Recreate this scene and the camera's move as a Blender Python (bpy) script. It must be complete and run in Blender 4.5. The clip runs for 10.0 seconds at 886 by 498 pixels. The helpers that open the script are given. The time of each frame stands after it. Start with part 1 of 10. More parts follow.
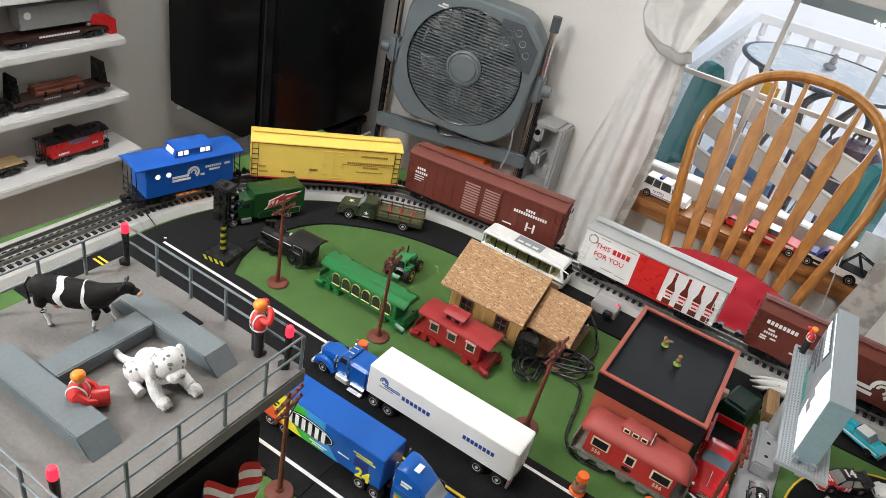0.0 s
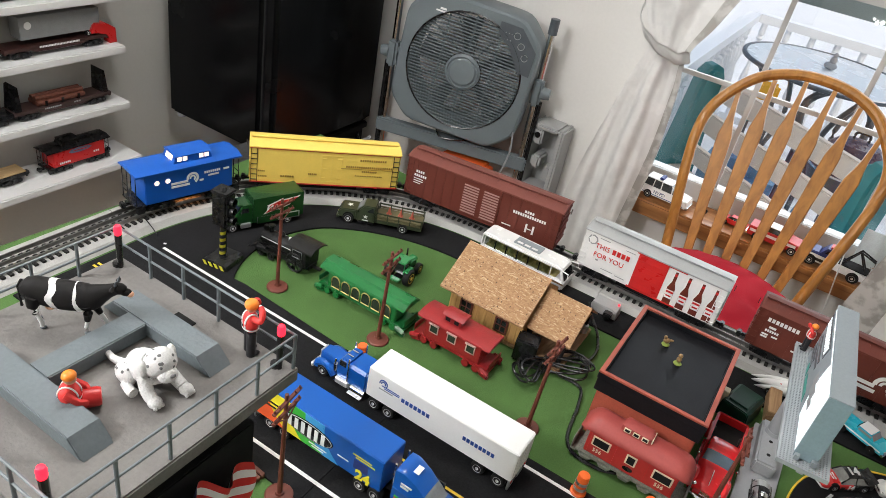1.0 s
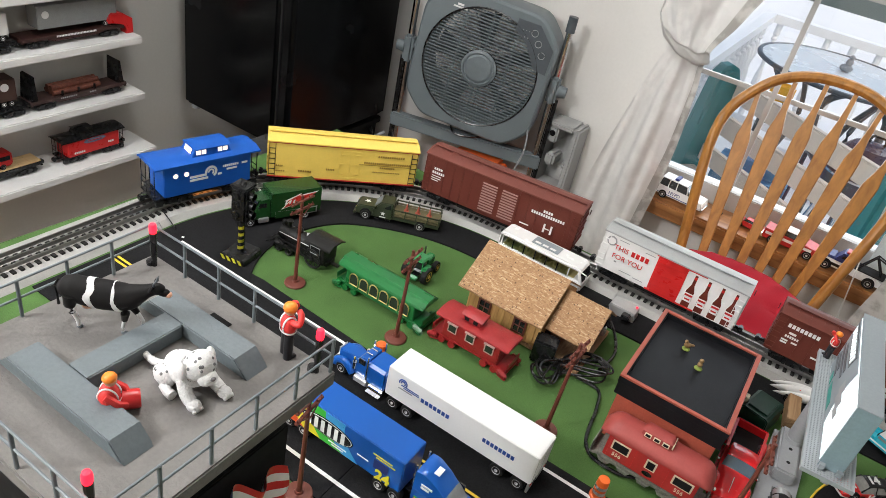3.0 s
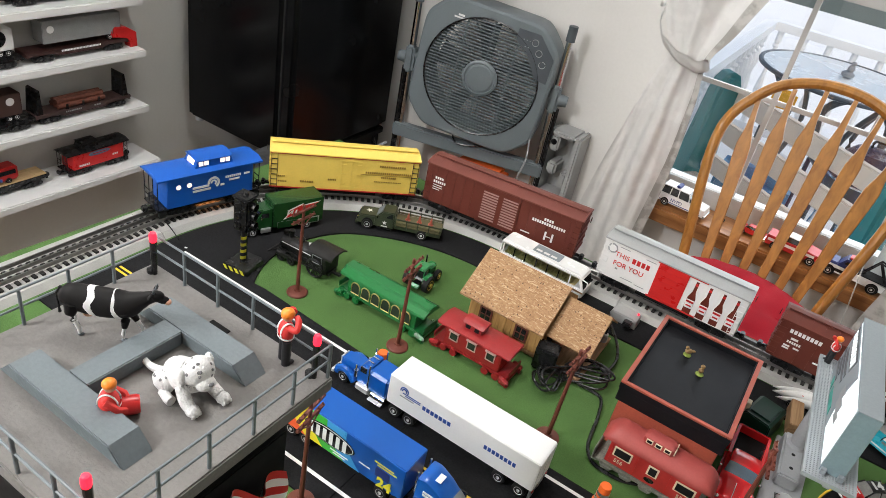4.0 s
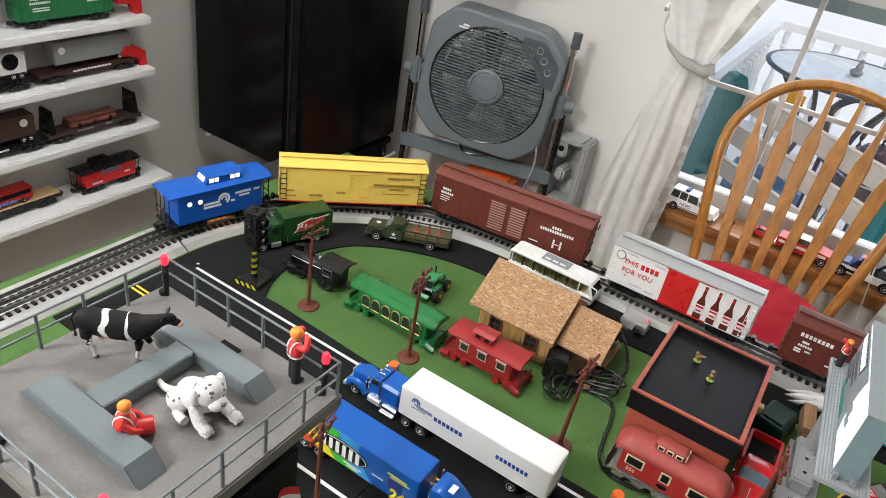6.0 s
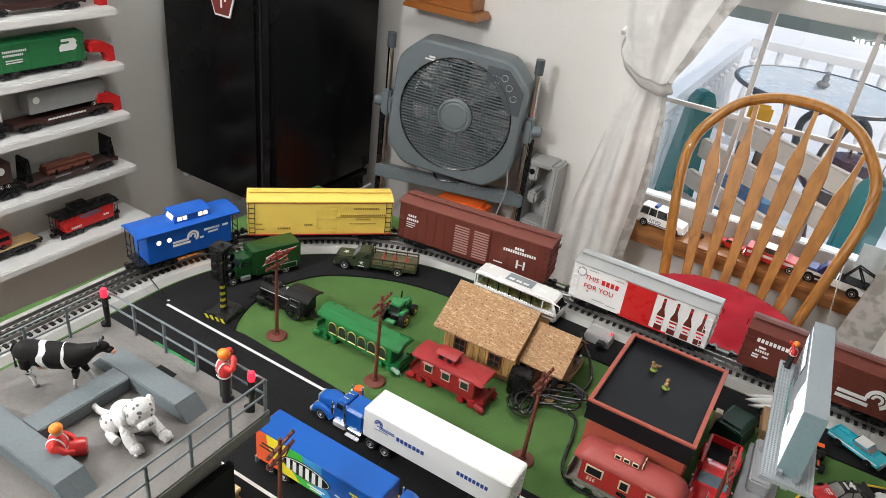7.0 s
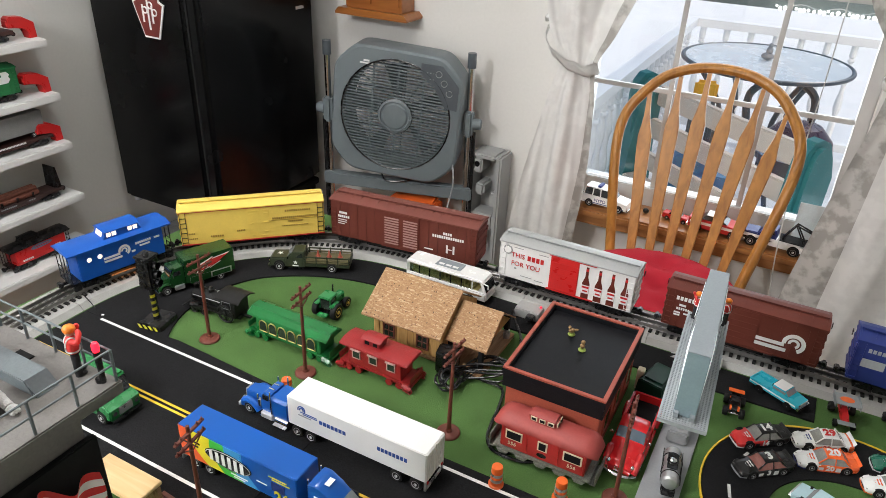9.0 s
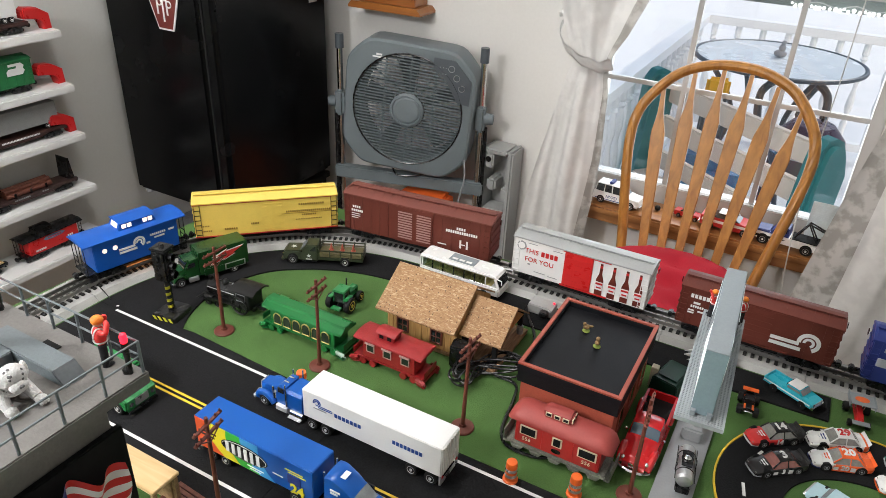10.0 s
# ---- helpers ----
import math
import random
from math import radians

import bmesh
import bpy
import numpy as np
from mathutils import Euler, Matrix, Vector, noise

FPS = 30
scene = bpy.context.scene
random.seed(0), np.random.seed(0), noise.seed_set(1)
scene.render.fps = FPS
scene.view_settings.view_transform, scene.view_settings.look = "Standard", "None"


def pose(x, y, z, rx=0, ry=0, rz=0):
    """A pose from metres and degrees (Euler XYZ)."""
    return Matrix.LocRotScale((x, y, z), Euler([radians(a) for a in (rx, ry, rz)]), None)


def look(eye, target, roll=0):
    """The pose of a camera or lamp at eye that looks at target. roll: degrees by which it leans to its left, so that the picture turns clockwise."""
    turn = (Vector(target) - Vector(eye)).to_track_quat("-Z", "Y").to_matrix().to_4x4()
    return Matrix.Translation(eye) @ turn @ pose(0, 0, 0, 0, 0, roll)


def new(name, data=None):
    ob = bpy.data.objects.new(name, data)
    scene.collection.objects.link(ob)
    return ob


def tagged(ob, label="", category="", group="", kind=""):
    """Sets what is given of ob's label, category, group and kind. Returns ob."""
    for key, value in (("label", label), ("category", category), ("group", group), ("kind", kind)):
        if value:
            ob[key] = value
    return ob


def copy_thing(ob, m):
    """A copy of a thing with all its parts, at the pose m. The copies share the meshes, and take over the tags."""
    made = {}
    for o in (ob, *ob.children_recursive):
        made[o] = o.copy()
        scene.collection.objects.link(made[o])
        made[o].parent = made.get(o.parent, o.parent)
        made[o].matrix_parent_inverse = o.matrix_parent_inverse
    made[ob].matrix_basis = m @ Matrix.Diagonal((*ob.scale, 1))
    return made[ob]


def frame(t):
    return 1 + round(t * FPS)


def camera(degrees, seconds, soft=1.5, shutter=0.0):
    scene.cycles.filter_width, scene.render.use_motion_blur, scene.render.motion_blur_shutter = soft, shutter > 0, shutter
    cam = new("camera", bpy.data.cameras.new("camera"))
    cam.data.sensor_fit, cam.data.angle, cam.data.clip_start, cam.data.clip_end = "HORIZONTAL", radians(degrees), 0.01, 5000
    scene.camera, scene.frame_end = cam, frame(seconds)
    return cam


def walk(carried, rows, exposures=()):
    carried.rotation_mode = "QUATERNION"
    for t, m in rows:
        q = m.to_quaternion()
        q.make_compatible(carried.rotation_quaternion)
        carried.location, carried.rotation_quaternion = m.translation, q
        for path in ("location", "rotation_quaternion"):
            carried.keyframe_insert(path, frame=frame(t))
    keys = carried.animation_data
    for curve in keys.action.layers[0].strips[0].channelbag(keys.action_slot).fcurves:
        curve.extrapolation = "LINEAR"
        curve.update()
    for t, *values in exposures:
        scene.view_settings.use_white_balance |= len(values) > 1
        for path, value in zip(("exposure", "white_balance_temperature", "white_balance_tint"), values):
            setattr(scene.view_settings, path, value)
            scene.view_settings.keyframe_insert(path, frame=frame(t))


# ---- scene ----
cam = camera(63.9, 10.0, soft=0.6)
PATH = [
    (0, (-0.0273, -0.0102, 0.776), (-0.7486, 1.5079, -0.308), 12.9),
    (0.5, (-0.0225, -0.0078, 0.771), (-0.7477, 1.509, -0.312), 12.5),
    (1, (-0.0175, -0.0074, 0.773), (-0.7548, 1.5104, -0.301), 11.9),
    (1.5, (-0.0165, -0.0073, 0.772), (-0.7607, 1.509, -0.298), 11.7),
    (2, (-0.0258, -0.004, 0.76), (-0.7582, 1.5021, -0.334), 12.1),
    (2.5, (-0.0455, -0.0086, 0.766), (-0.7836, 1.4931, -0.329), 12.8),
    (4, (-0.0349, -0.0148, 0.773), (-0.7996, 1.4929, -0.295), 12.0),
    (4.5, (-0.032, -0.0136, 0.774), (-0.8175, 1.4905, -0.286), 11.1),
    (5, (-0.0359, -0.0149, 0.778), (-0.8239, 1.4829, -0.288), 10.8),
    (6.5, (-0.0158, -0.0163, 0.794), (-0.8272, 1.4867, -0.248), 9.0),
    (7, (0.0382, -0.014, 0.805), (-0.7807, 1.5204, -0.183), 7.3),
    (7.5, (0.1118, -0.0052, 0.806), (-0.6788, 1.5636, -0.151), 5.5),
    (8, (0.1571, 0.0053, 0.798), (-0.6002, 1.5978, -0.146), 4.4),
    (8.5, (0.1749, 0.0077, 0.795), (-0.5728, 1.606, -0.148), 3.9),
    (9, (0.1738, 0.0097, 0.791), (-0.6318, 1.5663, -0.171), 2.3),
    (9.5, (0.1661, 0.005, 0.791), (-0.6517, 1.5507, -0.18), 2.5),
    (10, (0.1594, 0.0015, 0.791), (-0.6563, 1.5453, -0.185), 2.7),
]
walk(cam, [(t, look(eye, target, roll)) for t, eye, target, roll in PATH])
# ---- light ----
EXPOSURE = 0.48
scene.view_settings.exposure = EXPOSURE
world = bpy.data.worlds.new("sky")
scene.world = world
world.use_nodes = True
wn = world.node_tree.nodes
sky = wn.new("ShaderNodeTexSky")
sky.sky_type, sky.sun_disc = "NISHITA", False
sky.sun_elevation, sky.sun_rotation = radians(38), radians(150)
sky.air_density, sky.dust_density = 1.0, 4.0
wn["Background"].inputs["Strength"].default_value = 0.15
world.node_tree.links.new(sky.outputs[0], wn["Background"].inputs["Color"])
sun = new("sun", bpy.data.lights.new("sun", "SUN"))
sun.data.energy, sun.data.angle, sun.data.color = 1.5, radians(12), (1.0, 0.97, 0.93)
sun.matrix_basis = look((3, 9, 8), (0, 2, 0))


def area(name, eye, target, w, h, watts, color):
    ob = new(name, bpy.data.lights.new(name, "AREA"))
    ob.data.shape, ob.data.size, ob.data.size_y = "RECTANGLE", w, h
    ob.data.energy, ob.data.color = watts, color
    ob.matrix_basis = look(eye, target)
    return ob


def bulb(name, at, watts, color, radius):
    ob = new(name, bpy.data.lights.new(name, "POINT"))
    ob.data.energy, ob.data.color, ob.data.shadow_soft_size = watts, color, radius
    ob.location = at
    return ob


# unseen fill lamp added above the layout
bulb("ceiling_lamp", (-0.60, 0.75, 1.46), 11.0, (0.985, 0.995, 1.02), 0.13)
# unseen lamp, set to the left to suit the fan's shadow on the wall
bulb("ceiling_lamp", (-1.20, -0.90, 1.46), 62.0, (0.985, 0.995, 1.02), 0.13)
# area lamp added outside the pane to strengthen the daylight
area("window_light", (-0.08, 2.32, 0.35), (-0.08, 0.6, 0.0), 0.8, 1.1, 7.0, (0.93, 0.97, 1.0))


# ---- materials ----
def mat(name, color, rough=0.5, metal=0.0, vary=0.12, size=0.02, bump=0.0, fine=0.003, coat=0.0, spec=0.5, uneven=0.08):
    """A painted, plastic, metal or mineral surface with stains and grain at two scales (metres)."""
    m = bpy.data.materials.new(name)
    m.use_nodes = True
    t = m.node_tree
    n, ln = t.nodes, t.links.new
    b = n["Principled BSDF"]
    b.inputs["Metallic"].default_value = metal
    b.inputs["Coat Weight"].default_value = coat
    b.inputs["Specular IOR Level"].default_value = spec
    co = n.new("ShaderNodeTexCoord")
    big, small = n.new("ShaderNodeTexNoise"), n.new("ShaderNodeTexNoise")
    big.inputs["Scale"].default_value, small.inputs["Scale"].default_value = 1 / size, 1 / fine
    big.inputs["Detail"].default_value, small.inputs["Detail"].default_value = 4, 3
    for x in (big, small):
        ln(co.outputs["Object"], x.inputs["Vector"])
    add = n.new("ShaderNodeMath")
    add.operation = "ADD"
    ln(big.outputs["Fac"], add.inputs[0])
    ln(small.outputs["Fac"], add.inputs[1])
    ramp = n.new("ShaderNodeMapRange")
    ramp.inputs["From Min"].default_value, ramp.inputs["From Max"].default_value = 0.6, 1.4
    ramp.inputs["To Min"].default_value, ramp.inputs["To Max"].default_value = 1 - vary, 1 + vary
    ln(add.outputs[0], ramp.inputs["Value"])
    mul = n.new("ShaderNodeVectorMath")
    mul.operation = "MULTIPLY"
    mul.inputs[0].default_value = color
    ln(ramp.outputs[0], mul.inputs[1])
    ln(mul.outputs[0], b.inputs["Base Color"])
    rr = n.new("ShaderNodeMapRange")
    rr.inputs["From Min"].default_value, rr.inputs["From Max"].default_value = 0.3, 0.7
    rr.inputs["To Min"].default_value, rr.inputs["To Max"].default_value = max(0.02, rough - uneven), min(1, rough + uneven)
    ln(big.outputs["Fac"], rr.inputs["Value"])
    ln(rr.outputs[0], b.inputs["Roughness"])
    if bump:
        bp = n.new("ShaderNodeBump")
        bp.inputs["Strength"].default_value, bp.inputs["Distance"].default_value = 1.0, bump
        ln(add.outputs[0], bp.inputs["Height"])
        ln(bp.outputs[0], b.inputs["Normal"])
    return m


def wood(name, dark, light, axis=0, ring=0.012, rough=0.4, coat=0.0):
    m = bpy.data.materials.new(name)
    m.use_nodes = True
    n, ln = m.node_tree.nodes, m.node_tree.links.new
    b = n["Principled BSDF"]
    b.inputs["Roughness"].default_value, b.inputs["Coat Weight"].default_value = rough, coat
    co, mp, no = n.new("ShaderNodeTexCoord"), n.new("ShaderNodeMapping"), n.new("ShaderNodeTexNoise")
    s = [1 / ring] * 3
    s[axis] = 0.09 / ring
    mp.inputs["Scale"].default_value = s
    no.inputs["Scale"].default_value, no.inputs["Detail"].default_value, no.inputs["Distortion"].default_value = 1.0, 6, 0.6
    ln(co.outputs["Object"], mp.inputs["Vector"])
    ln(mp.outputs[0], no.inputs["Vector"])
    cr = n.new("ShaderNodeValToRGB")
    cr.color_ramp.elements[0].position, cr.color_ramp.elements[0].color = 0.3, (*dark, 1)
    cr.color_ramp.elements[1].position, cr.color_ramp.elements[1].color = 0.66, (*light, 1)
    ln(no.outputs["Fac"], cr.inputs[0])
    ln(cr.outputs[0], b.inputs["Base Color"])
    bp = n.new("ShaderNodeBump")
    bp.inputs["Strength"].default_value, bp.inputs["Distance"].default_value = 0.3, 0.001
    ln(no.outputs["Fac"], bp.inputs["Height"])
    ln(bp.outputs[0], b.inputs["Normal"])
    return m


def glow(name, color, strength):
    m = bpy.data.materials.new(name)
    m.use_nodes = True
    b = m.node_tree.nodes["Principled BSDF"]
    b.inputs["Base Color"].default_value = (*color, 1)
    b.inputs["Emission Color"].default_value, b.inputs["Emission Strength"].default_value = (*color, 1), strength
    return m


def glass(name, color=(1, 1, 1), rough=0.0):
    m = bpy.data.materials.new(name)
    m.use_nodes = True
    n, ln = m.node_tree.nodes, m.node_tree.links.new
    out = n["Material Output"]
    tr, gl, mx, fr = n.new("ShaderNodeBsdfTransparent"), n.new("ShaderNodeBsdfGlossy"), n.new("ShaderNodeMixShader"), n.new("ShaderNodeFresnel")
    tr.inputs[0].default_value = (*color, 1)
    gl.inputs["Roughness"].default_value = rough
    ln(fr.outputs[0], mx.inputs[0])
    ln(tr.outputs[0], mx.inputs[1])
    ln(gl.outputs[0], mx.inputs[2])
    ln(mx.outputs[0], out.inputs[0])
    return m


def osb(name):
    """Flake board: tan chips with pale curved streaks and small dark dashes."""
    m = bpy.data.materials.new(name)
    m.use_nodes = True
    n, ln = m.node_tree.nodes, m.node_tree.links.new
    b = n["Principled BSDF"]
    b.inputs["Roughness"].default_value = 0.75
    co = n.new("ShaderNodeTexCoord")

    def mapped(kind, scale, rot):
        mp, t = n.new("ShaderNodeMapping"), n.new(kind)
        mp.inputs["Scale"].default_value, mp.inputs["Rotation"].default_value = scale, rot
        ln(co.outputs["Object"], mp.inputs["Vector"])
        ln(mp.outputs[0], t.inputs["Vector"])
        t.inputs["Scale"].default_value = 1.0
        return t
    vo = mapped("ShaderNodeTexVoronoi", (300, 460, 330), (0.4, 0.3, 0.7))
    vf = mapped("ShaderNodeTexVoronoi", (165, 95, 95), (0.0, 0.0, 0.1))
    vf.inputs["Randomness"].default_value = 0.6
    st = mapped("ShaderNodeTexNoise", (70, 330, 330), (0.1, 0.2, 0.55))
    st.inputs["Detail"].default_value, st.inputs["Distortion"].default_value = 2, 1.4
    sp = n.new("ShaderNodeSeparateColor")
    ln(vo.outputs["Color"], sp.inputs[0])
    cr = n.new("ShaderNodeValToRGB")
    e = cr.color_ramp.elements
    e[0].position, e[0].color, e[1].position, e[1].color = 0.1, (0.29, 0.155, 0.07, 1), 0.95, (0.38, 0.225, 0.11, 1)
    ln(sp.outputs[0], cr.inputs[0])

    def layer(src, out, op, level, color, below, weight):
        lt, sc, mx = n.new("ShaderNodeMath"), n.new("ShaderNodeMath"), n.new("ShaderNodeMix")
        lt.operation, lt.inputs[1].default_value = op, level
        sc.operation, sc.inputs[1].default_value = "MULTIPLY", weight
        mx.data_type = "RGBA"
        mx.inputs["B"].default_value = color
        ln(src.outputs[out], lt.inputs[0])
        ln(lt.outputs[0], sc.inputs[0])
        ln(sc.outputs[0], mx.inputs["Factor"])
        ln(below, mx.inputs["A"])
        return mx.outputs["Result"]
    c = layer(st, "Fac", "GREATER_THAN", 0.60, (0.56, 0.40, 0.24, 1), cr.outputs[0], 0.75)
    c = layer(vf, "Distance", "LESS_THAN", 0.17, (0.10, 0.05, 0.025, 1), c, 0.9)
    ln(c, b.inputs["Base Color"])
    bp = n.new("ShaderNodeBump")
    bp.inputs["Strength"].default_value, bp.inputs["Distance"].default_value = 0.6, 0.0006
    ln(sp.outputs[1], bp.inputs["Height"])
    ln(bp.outputs[0], b.inputs["Normal"])
    return m


def cloth(name, color, pattern=None, lucent=0.3):
    """Curtain cloth: lets some light through; pattern is a printed leaf colour."""
    m = bpy.data.materials.new(name)
    m.use_nodes = True
    n, ln = m.node_tree.nodes, m.node_tree.links.new
    out, b = n["Material Output"], n["Principled BSDF"]
    b.inputs["Roughness"].default_value = 0.9
    co, no, wv = n.new("ShaderNodeTexCoord"), n.new("ShaderNodeTexNoise"), n.new("ShaderNodeTexNoise")
    no.inputs["Scale"].default_value, no.inputs["Detail"].default_value = 26, 6
    wv.inputs["Scale"].default_value = 900
    ln(co.outputs["Object"], no.inputs["Vector"])
    ln(co.outputs["Object"], wv.inputs["Vector"])
    cr = n.new("ShaderNodeValToRGB")
    e = cr.color_ramp.elements
    e[0].position, e[0].color, e[1].position, e[1].color = 0.44, (*(pattern or [c * 0.93 for c in color]), 1), 0.56, (*color, 1)
    ln(no.outputs["Fac"], cr.inputs[0])
    ln(cr.outputs[0], b.inputs["Base Color"])
    bp = n.new("ShaderNodeBump")
    bp.inputs["Strength"].default_value, bp.inputs["Distance"].default_value = 0.4, 0.0008
    ln(wv.outputs["Fac"], bp.inputs["Height"])
    ln(bp.outputs[0], b.inputs["Normal"])
    tl, mx = n.new("ShaderNodeBsdfTranslucent"), n.new("ShaderNodeMixShader")
    ln(cr.outputs[0], tl.inputs[0])
    mx.inputs[0].default_value = lucent
    ln(b.outputs[0], mx.inputs[1])
    ln(tl.outputs[0], mx.inputs[2])
    ln(mx.outputs[0], out.inputs[0])
    return m


WALL = mat("wall_paint", (0.70, 0.685, 0.655), 0.85, vary=0.03, size=0.6, fine=0.01, bump=0.0004)
WALLL = mat("wall_paint_left", (0.70, 0.70, 0.67), 0.85, vary=0.03, size=0.6, fine=0.01, bump=0.0004)
CEIL = mat("ceiling_paint", (0.8, 0.79, 0.77), 0.9, vary=0.02, size=0.5, bump=0.0006, fine=0.02)
FLOOR = wood("floor_wood", (0.11, 0.065, 0.035), (0.22, 0.14, 0.08), 0, 0.03, 0.4)
GRASS = mat("grass_mat", (0.072, 0.146, 0.041), 0.95, vary=0.22, size=0.07, bump=0.0007, fine=0.0022, spec=0.2)
ROAD = mat("road_sheet", (0.0150, 0.0150, 0.0160), 0.9, vary=0.38, size=0.15, bump=0.0005, fine=0.0025, spec=0.07)
LINEW = mat("line_white", (0.78, 0.78, 0.76), 0.6, vary=0.08)
LINEY = mat("line_yellow", (0.78, 0.52, 0.03), 0.6, vary=0.1)
BED = mat("roadbed_grey", (0.37, 0.365, 0.35), 0.65, vary=0.1, size=0.03, bump=0.0006, fine=0.002)
TIE = mat("tie_dark", (0.016, 0.015, 0.014), 0.75, vary=0.2, spec=0.25)
RAIL = mat("rail_steel", (0.30, 0.29, 0.28), 0.38, 0.9, vary=0.2, size=0.05)
BLACK = mat("black_plastic", (0.010, 0.010, 0.011), 0.26, vary=0.2)
BLACKM = mat("black_matte", (0.007, 0.007, 0.0075), 0.8, vary=0.2, spec=0.25)
IRON = mat("cast_iron_black", (0.013, 0.0128, 0.0128), 0.36, vary=0.35, size=0.01, bump=0.0004, fine=0.002, spec=0.3)
TYRE = mat("tyre_rubber", (0.009, 0.009, 0.009), 0.7, vary=0.15, spec=0.3)
CHROME = mat("chrome", (0.75, 0.75, 0.76), 0.12, 1.0, vary=0.06)
SILVER = mat("silver_paint", (0.52, 0.53, 0.54), 0.32, 0.7, vary=0.08)
WHITE = mat("white_paint", (0.80, 0.80, 0.79), 0.42, vary=0.03, size=0.08)
WHITEG = mat("white_gloss", (0.82, 0.82, 0.81), 0.22, vary=0.03)
GREY = mat("grey_plastic", (0.30, 0.31, 0.32), 0.5, vary=0.08)
ROOFG = mat("silver_grey_roof", (0.40, 0.41, 0.41), 0.4, 0.2, vary=0.06, size=0.05)
STEELG = mat("grey_sheet_metal", (0.27, 0.305, 0.325), 0.5, 0.15, vary=0.08, size=0.05)
FANG = mat("fan_slate_grey", (0.148, 0.176, 0.190), 0.45, vary=0.07, size=0.1)
FANB = mat("fan_blade_grey", (0.105, 0.125, 0.137), 0.4, vary=0.08)
FAND = mat("fan_dark_grey", (0.075, 0.088, 0.10), 0.4, vary=0.08)
CONC = mat("tower_concrete_grey", (0.165, 0.157, 0.148), 0.8, vary=0.14, size=0.03, bump=0.0004, fine=0.003)
CONCB = mat("blue_grey_plastic", (0.125, 0.15, 0.162), 0.55, vary=0.12, size=0.02, bump=0.0003)
RED = mat("red_paint", (0.48, 0.022, 0.022), 0.35, vary=0.1)
REDB = mat("red_bright", (0.58, 0.022, 0.022), 0.32, vary=0.06)
REDCAST = mat("red_cast_iron", (0.30, 0.016, 0.018), 0.36, vary=0.15, size=0.012, bump=0.0005, fine=0.002)
REDTIN = mat("red_tinplate", (0.42, 0.028, 0.026), 0.4, vary=0.1, size=0.02)
REDROOF = mat("dull_red_tin_roof", (0.33, 0.055, 0.048), 0.55, vary=0.1, size=0.02)
BRICK = mat("orange_red_brick", (0.40, 0.085, 0.048), 0.7, vary=0.14, size=0.02, bump=0.0004)
TRIM = mat("orange_trim", (0.36, 0.08, 0.05), 0.55, vary=0.08)
ROOFBLK = mat("roof_black", (0.009, 0.0095, 0.0115), 0.5, vary=0.35, size=0.04, bump=0.0002, fine=0.001, spec=0.16)
MAROON = mat("brown_boxcar", (0.125, 0.029, 0.019), 0.55, vary=0.08, size=0.04, spec=0.3)
# brown slats made paler: the highlight on them is in the colour
LOUVRE = mat("brown_louvre_highlit", (0.30, 0.15, 0.13), 0.5, vary=0.1)
MAROOND = mat("brown_roof", (0.16, 0.042, 0.030), 0.6, vary=0.1, size=0.04)
YELLOW = mat("yellow_paint", (0.80, 0.58, 0.12), 0.42, vary=0.05)
BLUEC = mat("caboose_blue", (0.005, 0.09, 0.44), 0.38, vary=0.06)
BLUE = mat("truck_blue", (0.004, 0.088, 0.39), 0.28, vary=0.03, size=0.15, coat=0.15, uneven=0.01)
RIM = mat("rim_silver", (0.78, 0.78, 0.79), 0.22, 0.45, vary=0.05)
PRINTB = mat("print_blue_dark", (0.02, 0.07, 0.30), 0.45, vary=0.05)
NAVY = mat("navy_blue", (0.015, 0.03, 0.17), 0.45, vary=0.08)
ORANGE = mat("orange_paint", (0.82, 0.14, 0.02), 0.45, vary=0.06)
GREEN = mat("toy_green", (0.02, 0.20, 0.055), 0.3, vary=0.15, coat=0.3)
GREENCAST = mat("green_cast_iron", (0.010, 0.150, 0.036), 0.28, vary=0.05, size=0.06, coat=0.2, uneven=0.01)
DKGREEN = mat("dark_green", (0.004, 0.030, 0.018), 0.4, vary=0.2, size=0.02, spec=0.35)
OLIVE = mat("army_olive", (0.032, 0.040, 0.022), 0.4, vary=0.2, size=0.012)
GOLD = mat("gold_trim", (0.62, 0.48, 0.18), 0.4, 0.6, vary=0.15)
CREAM = mat("cream_trim", (0.70, 0.62, 0.45), 0.5, vary=0.1)
TURQ = mat("turquoise_paint", (0.03, 0.44, 0.56), 0.3, vary=0.05, coat=0.3)
PALEBLUE = mat("pale_blue_paint", (0.42, 0.60, 0.66), 0.35, vary=0.06)
POLE = mat("red_brown_plastic", (0.14, 0.035, 0.022), 0.5, vary=0.15)
WINDOWD = mat("dark_window", (0.02, 0.022, 0.024), 0.1, vary=0.1, coat=0.5)
WINDOWT = mat("tinted_screen", (0.24, 0.26, 0.27), 0.1, vary=0.1, coat=0.5)
BOARDS = wood("station_boards", (0.33, 0.17, 0.05), (0.52, 0.31, 0.11), 2, 0.006, 0.7)
PLANKW = wood("station_deck_wood", (0.22, 0.12, 0.055), (0.40, 0.25, 0.13), 1, 0.006, 0.7)
ROOFOSB = osb("flake_board")
OAK = wood("honey_oak", (0.29, 0.112, 0.016), (0.47, 0.205, 0.036), 2, 0.016, 0.42, 0.15)
RACKW = wood("orange_pine", (0.25, 0.075, 0.015), (0.34, 0.12, 0.026), 0, 0.03, 0.35, 0.3)
SILLW = wood("sill_oak", (0.24, 0.095, 0.03), (0.40, 0.18, 0.06), 0, 0.018, 0.38, 0.2)
